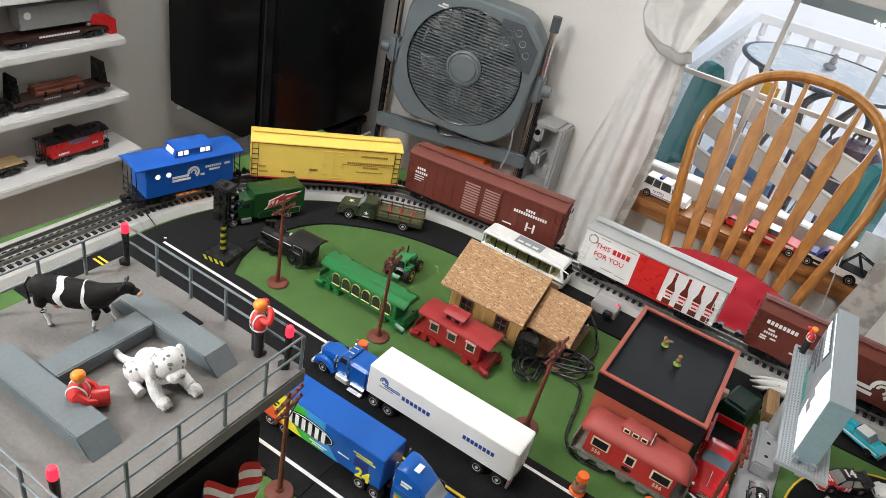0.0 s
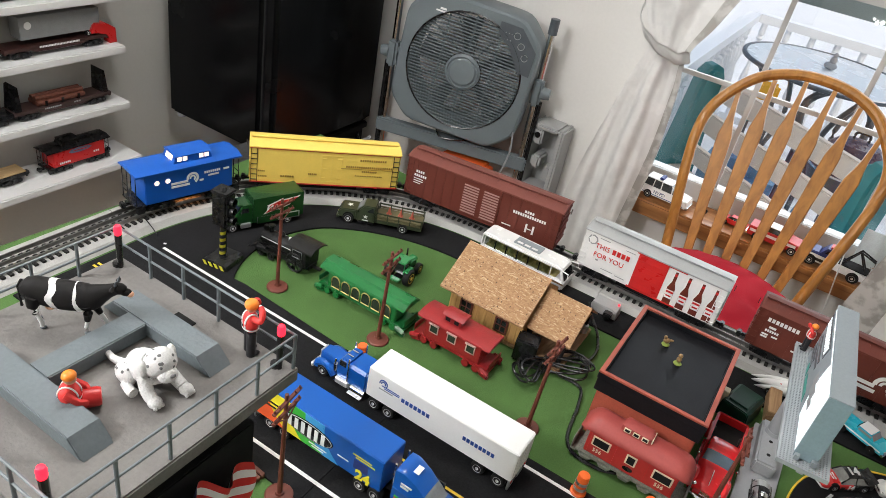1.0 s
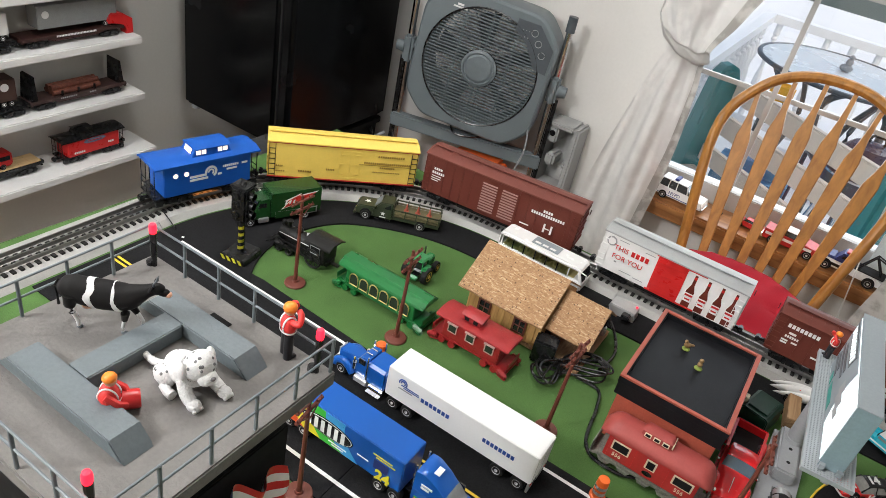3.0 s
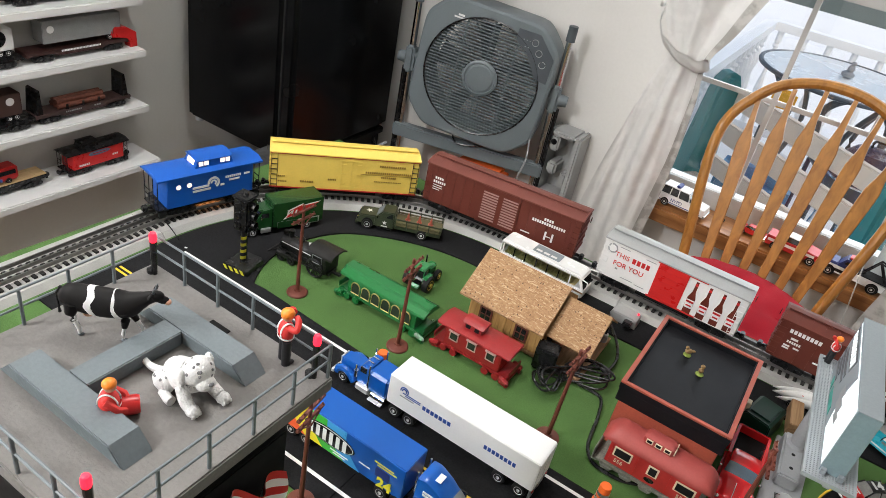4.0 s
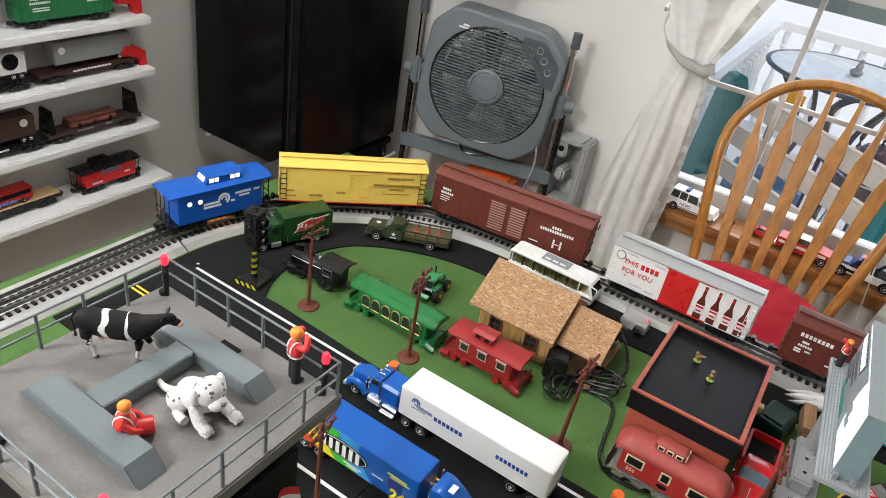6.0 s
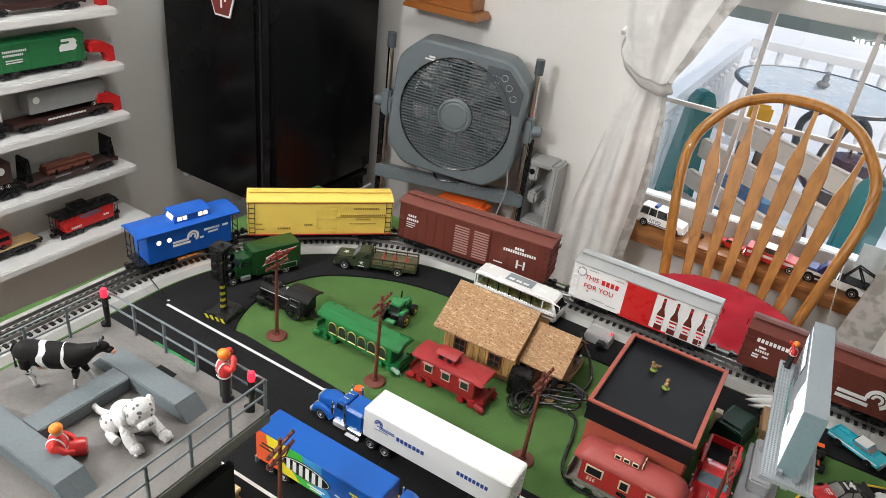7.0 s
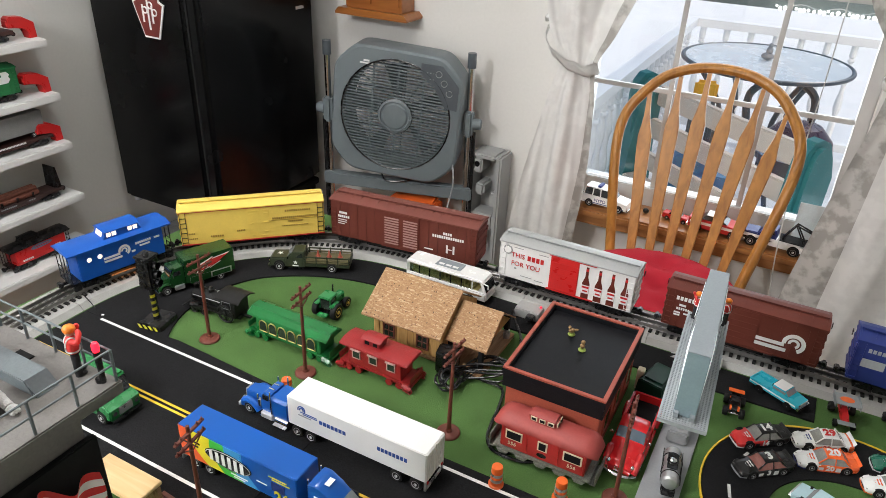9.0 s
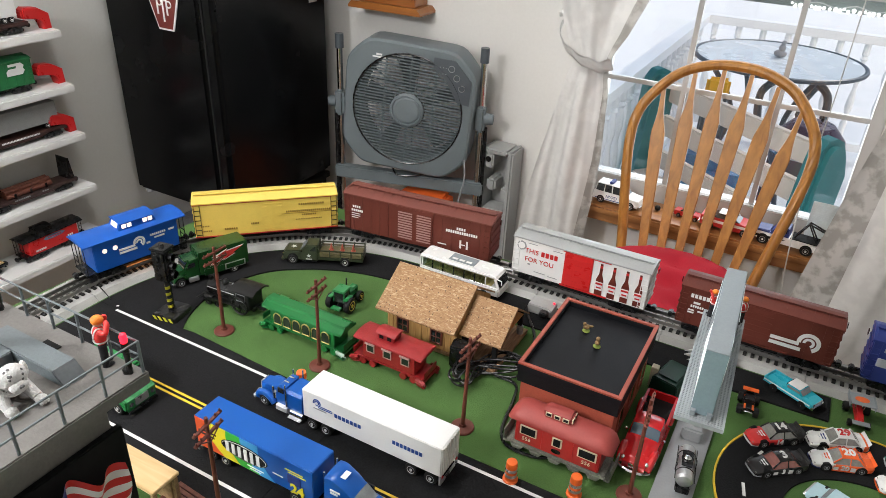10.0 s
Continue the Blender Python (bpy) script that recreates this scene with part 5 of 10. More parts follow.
# brown boxcar with white emblem
def swoosh(parent, x, z, k, y, material, name="emblem", label="white emblem of bars and an open ring"):
    bm = bmesh.new()
    n = 20
    inner, outer = [], []
    for i in range(n + 1):
        a = radians(-60 + 250 * i / n)
        outer.append((x + k * math.cos(a), z + k * math.sin(a)))
        inner.append((x + k * 0.64 * math.cos(a), z + k * 0.64 * math.sin(a)))
    for i in range(n):
        addprism(bm, [outer[i], outer[i + 1], inner[i + 1], inner[i]], y - 0.0004, y + 0.0004)
    for i in range(n):
        addprism(bm, [(x + (o[0] - x) * q, z + (o[1] - z) * q) for o, q in ((outer[i], 0.50), (outer[i + 1], 0.50), (outer[i + 1], 0.26), (outer[i], 0.26))], y - 0.0004, y + 0.0004)
    addbox(bm, (x - 3.4 * k, y - 0.0004, z - 1.05 * k, x - 0.5 * k, y + 0.0004, z - 0.7 * k))
    addbox(bm, (x - 3.4 * k, y - 0.0004, z - 0.5 * k, x - 0.75 * k, y + 0.0004, z - 0.15 * k))
    return part(name, bm, material, parent, label)


L = 0.268
cc = boxcar("brown_boxcar", placed(0.518, 0.800), "brown toy boxcar with a white ring emblem on the track", L, W0, 0.078, MAROON, MAROON, doors=1, ribs=12)
h = -W0 / 2 - 0.0012
swoosh(cc, 0.09, 0.054, 0.019, h, WHITE)
bars(cc, [(-0.115, 0.078, -0.06, 0.0855), (-0.108, 0.066, -0.096, 0.070), (-0.112, 0.058, -0.088, 0.0625), (-0.115, 0.050, -0.104, 0.053), (-0.098, 0.050, -0.088, 0.053), (-0.115, 0.045, -0.104, 0.048), (-0.06, 0.040, -0.045, 0.043)], h, WHITE, "marking", "white print")
# blue racing boxcar
L = 0.268
b7 = boxcar("blue_racing_boxcar", placed(0.832, 1.112), "dark blue toy boxcar with orange number and door", L, W0, 0.078, NAVY, NAVY, doors=1, doormat=ORANGE)
h = -W0 / 2 - 0.0012
letters("7", 0.075, face("-y", -0.065, h - 0.0006, 0.056), ORANGE, b7, depth=0.0006)
bars(b7, [(-0.115, 0.079, -0.088, 0.086), (-0.12, 0.050, -0.085, 0.066), (0.04, 0.03, 0.12, 0.06)], h, GREY, "marking", "printed car picture")


# blue caboose
def caboose(name, m, label, L, W, H, bodym, roofm, lit=False, group="cars of the train", cup=(-0.2, 0.2)):
    ob = thing(name, m, label, "train car", group)
    z0, z1, h = 0.019, 0.019 + H, W / 2
    lb = L / 2 - 0.018
    part("body", B((-lb, -h, z0, lb, h, z1), bev=0.0012), bodym, ob)
    part("platform", B((-L / 2, -h + 0.002, z0 - 0.004, L / 2, h - 0.002, z0 - 0.0003), bev=0.001), BLACK, ob)
    rw = h + 0.003
    part("roof", P([(-rw, z1 + 0.0002), (-rw, z1 + 0.002), (-0.5 * rw, z1 + 0.008), (0.5 * rw, z1 + 0.008), (rw, z1 + 0.002), (rw, z1 + 0.0002)], -L / 2 - 0.001, L / 2 + 0.001, "x", 0.0006), roofm, ob)
    c0, c1 = cup[0] * L, cup[1] * L
    cw = h * 0.72
    part("cupola", taper(P([(c0, z1 + 0.004), (c1, z1 + 0.004), (c1 - 0.007, z1 + 0.021), (c0 + 0.007, z1 + 0.021)], -cw, cw, "y", 0.0008), z1 + 0.004, z1 + 0.021, 0.94), bodym, ob)
    part("cupola_roof", P([(-cw * 0.94 - 0.003, z1 + 0.0212), (cw * 0.94 + 0.003, z1 + 0.0212), (0.6 * cw, z1 + 0.0255), (0.0, z1 + 0.0268), (-0.6 * cw, z1 + 0.0255)], c0 + 0.003, c1 - 0.003, "x", 0.0008), roofm, ob)
    wm = LAMPW if lit else WINDOWD
    for x in (c0 + 0.013, c0 + 0.024, c1 - 0.024, c1 - 0.013):
        part("cupola_window", B((x - 0.0044, -cw - 0.0002, z1 + 0.0095, x + 0.0044, -cw * 0.93, z1 + 0.0180), bev=0.0005), wm, ob, "lit window" if lit else "")
    part("cupola_window", P([(c0 + 0.0016, z1 + 0.0095), (c0 + 0.0048, z1 + 0.0185), (c0 + 0.0058, z1 + 0.0185), (c0 + 0.0028, z1 + 0.0095)], -0.012, 0.012), wm, ob)
    for sy in (-1, 1):
        part("roof_edge", B((-L / 2 - 0.001, sy * rw - 0.0008, z1 - 0.0012, L / 2 + 0.001, sy * rw + 0.0008, z1 + 0.0019)), roofm, ob)
    for sx in (-1, 1):
        bm = bmesh.new()
        xe = sx * (L / 2 - 0.002)
        for sy in (-1, 1):
            addcyl(bm, (xe, sy * (h - 0.004), z0), (xe, sy * (h - 0.004), z1), 0.0009, n=6)
            addcyl(bm, (xe, sy * 0.008, z0), (xe, sy * 0.008, z1), 0.0009, n=6)
        for zz in (0.014, 0.026):
            addcyl(bm, (xe, -h + 0.004, z0 + zz), (xe, -0.008, z0 + zz), 0.0008, n=6)
            addcyl(bm, (xe, 0.008, z0 + zz), (xe, h - 0.004, z0 + zz), 0.0008, n=6)
        part("end_railing", bm, BLACK, ob)
        part("step", B((sx * (L / 2 - 0.016), -h, z0 - 0.016, sx * (L / 2 - 0.002), -h + 0.008, z0 - 0.0045), bev=0.001), BLACK, ob)
        bogie(ob, sx * (L / 2 - 0.048))
    couplers(ob, L)
    return ob


bcab = caboose("blue_caboose", placed(-0.806, -0.584), "blue toy caboose with lit windows at the end of the train", 0.212, W0, 0.062, BLUEC, BLUEC, lit=True, cup=(-0.14, 0.24))
h = -W0 / 2 - 0.0004
swoosh(bcab, 0.004, 0.056, 0.0125, h, WHITE)
for x in (-0.066, -0.045):
    c = lathe([(0.0048, 0), (0.0048, 0.0006), (0.001, 0.0006)], 14)
    c.transform(pose(x, h, 0.061, 90))
    part("round_window", c, LAMPW, bcab, "small round lit window")
bars(bcab, [(0.028, 0.060, 0.062, 0.0645), (0.036, 0.053, 0.058, 0.0565), (0.018, 0.046, 0.026, 0.050), (0.068, 0.060, 0.08, 0.064)], h, WHITE, "marking", "white print")
part("underlight", B((-0.02, -0.012, 0.006, 0.03, 0.012, 0.010)), glow("orange_underlight", (1.0, 0.35, 0.08), 2.0), bcab, "orange light under the floor")

# ---- display trains on the wall shelves (their length runs along y) ----
def shelfcar(y, z, x=-1.862):
    return pose(x, y, z + 0.001, 0, 0, 90)


g = boxcar("green_boxcar", shelfcar(1.078, 0.14), "green toy boxcar with white print on the wall shelf", 0.262, 0.055, 0.072, mat("boxcar_green", (0.015, 0.16, 0.05), 0.45), mat("boxcar_green_roof", (0.02, 0.20, 0.07), 0.5), doors=1, ribs=10, group="trains on the shelves")
bars(g, [(-0.10, 0.070, -0.035, 0.0755), (-0.10, 0.060, -0.045, 0.0655), (-0.095, 0.048, -0.05, 0.051), (-0.095, 0.042, -0.05, 0.045), (-0.02, 0.045, -0.015, 0.058)], -0.0285, WHITE, "marking", "white print")
part("emblem", P([(0.055, 0.052), (0.10, 0.052), (0.108, 0.062), (0.104, 0.069), (0.108, 0.076), (0.10, 0.084), (0.062, 0.084), (0.062, 0.077), (0.086, 0.077), (0.084, 0.071), (0.062, 0.071), (0.055, 0.064)], -0.0292, -0.0284), WHITE, g, "white angular emblem")


def flatcar(y, z, L, label, deck=MAROON):
    ob = thing("flatcar", shelfcar(y, z), label, "train car", "trains on the shelves")
    part("deck", B((-L / 2, -0.028, 0.019, L / 2, 0.028, 0.029), bev=0.001), deck, ob)
    part("side_sill", P([(-L / 2 + 0.070, 0.0188), (L / 2 - 0.070, 0.0188), (L / 2 - 0.085, 0.0125), (-L / 2 + 0.085, 0.0125)], -0.0275, -0.0235, "y"), deck, ob)
    for sx in (-1, 1):
        part("end_beam", B((sx * (L / 2 - 0.003) - 0.003, -0.029, 0.0165, sx * (L / 2 - 0.003) + 0.003, 0.029, 0.0188), bev=0.0005), deck, ob)
    for sx in (-1, 1):
        bogie(ob, sx * (L / 2 - 0.045))
    couplers(ob, L)
    return ob


def van(parent, x0, x1, z0, z1, body, wheels=True, hw=0.024):
    part("trailer_body", B((x0, -hw, z0, x1, hw, z1), bev=0.0015), body, parent, "")
    if wheels:
        for wx in (x1 - 0.016, x1 - 0.036):
            wheel(parent, wx, -hw + 0.006, z0 - 0.008, 0.009, 0.008, WHITEG, 1)


DKBR = mat("dark_brown_deck", (0.045, 0.016, 0.013), 0.55)
f = flatcar(1.124, -0.012, 0.30, "dark brown toy flatcar carrying a grey trailer on the shelf", DKBR)
van(f, -0.100, 0.131, 0.046, 0.106, mat("trailer_grey", (0.27, 0.28, 0.28), 0.5))
bars(f, [(-0.055, 0.0215, 0.062, 0.0265)], -0.0284, WHITE, "marking", "white print")
bm = lathe([(0.010, 0), (0.010, 0.0006), (0.001, 0.0006)], 16)
bm.transform(pose(-0.078, -0.0242, 0.083, 90))
part("emblem", bm, WHITE, f)
f = flatcar(0.823, -0.012, 0.28, "black toy flatcar carrying a white and yellow trailer", BLACK)
van(f, -0.11, 0.125, 0.046, 0.100, WHITE)
bars(f, [(-0.10, 0.050, 0.05, 0.066)], -0.0244, YELLOW, "marking", "yellow stripe")
bars(f, [(-0.10, 0.068, 0.045, 0.078)], -0.0244, RED, "marking", "red stripe")
bm = lathe([(0.021, 0), (0.021, 0.0008), (0.001, 0.0008)], 24)
bm.transform(pose(0.085, -0.0242, 0.078, 90))
part("emblem", bm, BLACK, f, "black round emblem")
f = flatcar(1.121, -0.186, 0.295, "dark toy log car with two end stakes on the shelf", mat("dark_maroon", (0.05, 0.025, 0.022), 0.6))
for sx in (-1, 1):
    part("end_stake", P([(sx * 0.123, 0.029), (sx * 0.141, 0.029), (sx * 0.133, 0.096), (sx * 0.127, 0.099)], -0.026, 0.026), BLACK, f, "black end stake")
for yy in (-0.016, 0.0, 0.016):
    part("log", C((-0.075, yy, 0.0375), (0.068, yy, 0.0375), 0.0075, n=10), LOGS, f, "red-brown log")
for yy in (-0.008, 0.008):
    part("log", C((-0.075, yy, 0.049), (0.068, yy, 0.049), 0.0075, n=10), LOGS, f, "red-brown log")
for xx in (-0.052, -0.003, 0.046):
    part("log_stake", B((xx - 0.003, -0.0262, 0.0292, xx + 0.003, -0.0238, 0.0440), (xx - 0.003, 0.0238, 0.0292, xx + 0.003, 0.0262, 0.0440), (xx - 0.003, -0.0238, 0.0292, xx + 0.003, 0.0238, 0.0298)), BLACK, f, "black log stake")
word(f, -0.060, 0.0215, -0.010, 0.0255, 9, -0.0284, GREY, "grey print")
word(f, 0.028, 0.0215, 0.050, 0.0255, 3, -0.0284, GREY, "grey print")
f = flatcar(0.825, -0.186, 0.30, "black toy flatcar carrying a brown trailer on the shelf", BLACK)
van(f, -0.12, 0.12, 0.046, 0.105, mat("trailer_brown", (0.06, 0.03, 0.024), 0.5))
bm = lathe([(0.011, 0), (0.011, 0.0006), (0.001, 0.0006)], 16)
bm.transform(pose(0.09, -0.0242, 0.085, 90))
part("emblem", bm, WHITE, f)
bars(f, [(-0.08, 0.0215, 0.04, 0.0265)], -0.0284, WHITE, "marking")
rc = caboose("red_and_black_caboose", shelfcar(1.141, -0.364, -1.85), "red and black toy caboose on the lowest shelf", 0.202, 0.056, 0.050, REDB, BLACK, group="trains on the shelves", cup=(-0.24, 0.04))
for o in rc.children:
    if o.name.startswith("cupola"):
        o.data.materials[0] = BLACK
part("emblem", P([(-0.034, 0.056), (-0.026, 0.0625), (0.000, 0.0645), (0.030, 0.0625), (0.040, 0.0570), (0.028, 0.0520), (0.000, 0.0500), (-0.026, 0.0515)], -0.0290, -0.0282), mat("print_blue", (0.13, 0.20, 0.30), 0.4), rc, "slate blue lozenge emblem")
bars(rc, [(-0.020, 0.0560, 0.026, 0.0585)], -0.0292, RED, "marking", "thin red print")
bars(rc, [(-0.065, 0.026, -0.03, 0.032), (0.045, 0.034, 0.065, 0.040)], -0.0286, WHITE, "marking", "white print")
f = flatcar(0.836, -0.364, 0.30, "black toy flatcar with a wooden deck carrying a red bus", BLACK)
for i in range(10):
    part("deck_board", B((-0.148 + 0.0296 * i, -0.026, 0.0295, -0.1188 + 0.0296 * i, 0.026, 0.032)), LTWOOD, f)
part("bus_body", B((-0.12, -0.022, 0.037, 0.075, 0.022, 0.078), bev=0.006), RED, f, "red toy bus")
part("bus_window", B((-0.115, -0.0226, 0.058, 0.066, -0.0218, 0.070)), WINDOWD, f)
bars(f, [(-0.03, 0.041, 0.03, 0.050)], -0.0224, mat("swirl_blue", (0.08, 0.2, 0.55), 0.5), "marking", "blue swirl")
for wx in (-0.09, 0.045):
    wheel(f, wx, -0.019, 0.0405, 0.0085, 0.007, CHROME, 1)
f = flatcar(1.085, 0.30, 0.29, "dark toy flatcar carrying a white trailer on the top shelf", DKBR)
van(f, -0.09, 0.12, 0.046, 0.10, WHITE)


# ---- buildings and fixtures of the layout ----
def poles():
    first = None
    for x, y, tilt, rz in ((-0.689, 0.757, 0, 0), (-0.478, 0.769, 1, 4), (-0.195, 0.766, 2, -6), (0.072, 0.769, 0, 6), (-0.39, 0.444, 0, 8)):
        m = pose(x, y, 0.0005 if y > 0.5 else 0.0005, tilt * 0.6, tilt * 0.8, rz)
        if first:
            copy_thing(first, m)
            continue
        first = ob = thing("telegraph_pole", m, "red-brown plastic telegraph pole on a round base", "telegraph pole", "telegraph poles")
        part("base", lathe([(0.0185, 0), (0.0185, 0.002), (0.017, 0.0035), (0.006, 0.005), (0.005, 0.008)], 28), POLE, ob)
        part("mast", C((0, 0, 0.004), (0, 0, 0.178), 0.0036, 0.0024, 10), POLE, ob)
        for z in (0.152, 0.168):
            a = part("crossarm", B((-0.0010, -0.027, z - 0.0016, 0.0034, 0.027, z + 0.0016), bev=0.0005), POLE, ob)
            for yy in (-0.024, -0.015, 0.015, 0.024):
                part("insulator", C((0.0015, yy, z + 0.002), (0.0015, yy, z + 0.0050), 0.0012, n=8), POLE, a)
        part("brace", T([(0.003, -0.018, 0.152), (0.003, 0, 0.140), (0.003, 0.018, 0.152)], 0.001, 5), POLE, ob)


poles()


def signal():
    ob = thing("crossing_signal", pose(-0.806, 0.743, 0.0036, 0, 0, 10), "black toy traffic signal on a base with yellow stripes", "traffic signal")
    part("base", P([(-0.026, 0), (0.026, 0), (0.024, 0.009), (0.020, 0.012), (-0.020, 0.012), (-0.024, 0.009)], -0.027, 0.027, "y", 0.002), BLACK, ob)
    SIGY = mat("signal_yellow", (0.60, 0.56, 0.04), 0.4, vary=0.1)
    for i in range(4):
        x = -0.0235 + i * 0.0115
        part("stripe", P([(x + 0.0045, 0.0012), (x + 0.0105, 0.0012), (x + 0.0060, 0.0092), (x, 0.0092)], -0.0276, -0.0271), SIGY, ob, "yellow stripe")
    part("mast", C((0, 0, 0.012), (0, 0, 0.085), 0.0065, 0.0055), BLACK, ob)
    for i in range(4):
        z = 0.020 + i * 0.0135
        ring = []
        for k in range(9):
            a = radians(-165 + 150 * k / 8)
            r = 0.00665 - 0.000014 * (z - 0.012) * 1000
            ring.append((r * math.cos(a), r * math.sin(a), z + 0.0045 * (k / 8 - 0.5)))
        bm = bmesh.new()
        lo = [bm.verts.new((p[0], p[1], p[2] - 0.0032)) for p in ring]
        hi = [bm.verts.new((p[0], p[1], p[2] + 0.0032)) for p in ring]
        for k in range(8):
            bm.faces.new((lo[k], lo[k + 1], hi[k + 1], hi[k]))
        bmesh.ops.solidify(bm, geom=bm.faces[:], thickness=-0.0005)
        part("stripe", bm, SIGY, ob, "yellow stripe", smooth=60)
    part("head", B((-0.015, -0.014, 0.078, 0.015, 0.014, 0.142), bev=0.003), BLACK, ob)
    part("cap", B((-0.017, -0.016, 0.1425, 0.017, 0.016, 0.147), bev=0.002), BLACK, ob)
    for z in (0.092, 0.110, 0.128):
        c = lathe([(0.0075, 0), (0.0075, 0.008), (0.0068, 0.008), (0.0068, 0.001), (0.001, 0.001)], 16)
        c.transform(pose(0.0148, 0, z, 0, 90))
        part("visor", c, BLACK, ob)
        c = lathe([(0.0068, 0), (0.0068, 0.003), (0.001, 0.003)], 16)
        c.transform(pose(-0.004, -0.0138, z, 90))
        part("visor", c, BLACK, ob)
    part("top_knob", C((0, 0, 0.147), (0, 0, 0.152), 0.006, 0.004), BLACK, ob)


signal()


def barrels():
    first = None
    for x, y in ((-0.085, 0.705), (0.004, 0.727), (-0.463, 0.7035)):
        m = pose(x, y, 0.0036, 0, 0, x * 400)
        if first:
            copy_thing(first, m)
            continue
        first = ob = thing("traffic_barrel", m, "orange toy traffic barrel with pale bands", "traffic barrel", "traffic barrels")
        part("barrel", lathe([(0.0112, 0), (0.0112, 0.003), (0.0090, 0.004), (0.0082, 0.033), (0.0076, 0.0355), (0.004, 0.036)], 24), ORANGE, ob)
        for z in (0.010, 0.020):
            r = 0.0090 - 0.0008 * (z - 0.004) / 0.029
            part("band", lathe([(r - 0.0008, z), (r + 0.0004, z), (r + 0.0002, z + 0.005), (r - 0.001, z + 0.005)], 24), SILVER, ob)


barrels()


def station():
    ob = thing("toy_station", pose(0, 0, 0.0), "small wooden toy station with a flake board roof", "toy building")
    x0, x1, y0, y1 = -0.432, -0.288, 0.915, 1.050
    zr, ze, ym = 0.113, 0.066, 0.984
    part("foundation", B((x0 - 0.004, y0 - 0.004, 0.0003, -0.208, y1 + 0.004, 0.007), bev=0.001), PLANKW, ob)
    part("wall", P([(y0, 0.0072), (y1, 0.0072), (y1, ze - 0.002), (ym, zr - 0.006), (y0, ze - 0.002)], x0, x1, "x"), BOARDS, ob, "vertical board walls")
    for x in [x0 + 0.012 * i for i in range(1, 12)]:
        part("batten", B((x - 0.0008, y0 - 0.0012, 0.0075, x + 0.0008, y0 + 0.0002, ze - 0.004)), BOARDS, ob)
    th = 0.003
    for sy in (-1, 1):
        ya, za = (y0 - 0.016, ze - 0.008) if sy < 0 else (y1 + 0.016, ze - 0.008)
        part("roof_panel", P([(ya, za), (ym, zr - 0.001), (ym, zr + th), (ya, za + th)], x0 - 0.017, x1 + 0.002, "x"), ROOFOSB, ob, "flake board roof panel", smooth=0)
    wx0, wx1 = x1 + 0.0025, -0.208
    zs, zse = 0.096, 0.050
    for sy in (-1, 1):
        ya, za = (y0 + 0.004, zse) if sy < 0 else (y1 - 0.004, zse)
        part("porch_roof_panel", P([(ya, za), (ym, zs - 0.001), (ym, zs + th), (ya, za + th)], wx0, wx1 + 0.003, "x"), ROOFOSB, ob, "flake board porch roof", smooth=0)
    for x in (-0.398, -0.328):
        w = part("window", B((x - 0.010, y0 - 0.0022, 0.020, x + 0.010, y0 - 0.0006, 0.046)), WINDOWD, ob)
        part("window_frame", B((x - 0.0125, y0 - 0.0034, 0.018, x - 0.0095, y0 - 0.0005, 0.048), (x + 0.0095, y0 - 0.0034, 0.018, x + 0.0125, y0 - 0.0005, 0.048), (x - 0.0094, y0 - 0.0034, 0.045, x + 0.0094, y0 - 0.0005, 0.048),
                               (x - 0.0094, y0 - 0.0034, 0.018, x + 0.0094, y0 - 0.0005, 0.021), (x - 0.0008, y0 - 0.0032, 0.021, x + 0.0008, y0 - 0.0018, 0.045), (x - 0.0094, y0 - 0.0031, 0.032, x + 0.0094, y0 - 0.0019, 0.0338)), POLE, w, "red-brown window frame with bars")
    part("door", B((x1 + 0.0003, 0.935, 0.0075, x1 + 0.002, 0.965, 0.052)), BLACKM, ob)
    for i in range(14):
        x = -0.2855 + i * 0.0056
        part("porch_plank", B((x, y0 - 0.012, 0.0072, x + 0.0052, y1 + 0.004, 0.0098)), PLANKW, ob)
    for yy in (y0 + 0.012, y1 - 0.012):
        part("porch_post", B((-0.222, yy - 0.004, 0.0099, -0.214, yy + 0.004, 0.056)), BLACKM, ob, "dark porch post")
    part("porch_gable", P([(y0 + 0.012, zse + 0.002), (y1 - 0.012, zse + 0.002), (ym, zs - 0.004)], -0.217, -0.213, "x"), BOARDS, ob)
    jar = thing("small_jar", pose(-0.216, 1.035, 0.0099), "small grey jar with a lid on the station porch", "jar")
    part("jar_body", lathe([(0.006, 0), (0.0065, 0.010), (0.005, 0.0125)], 14), GREY, jar)
    part("lid", lathe([(0.0058, 0.0127), (0.0058, 0.017), (0.001, 0.0172)], 14), SILVER, jar)


station()


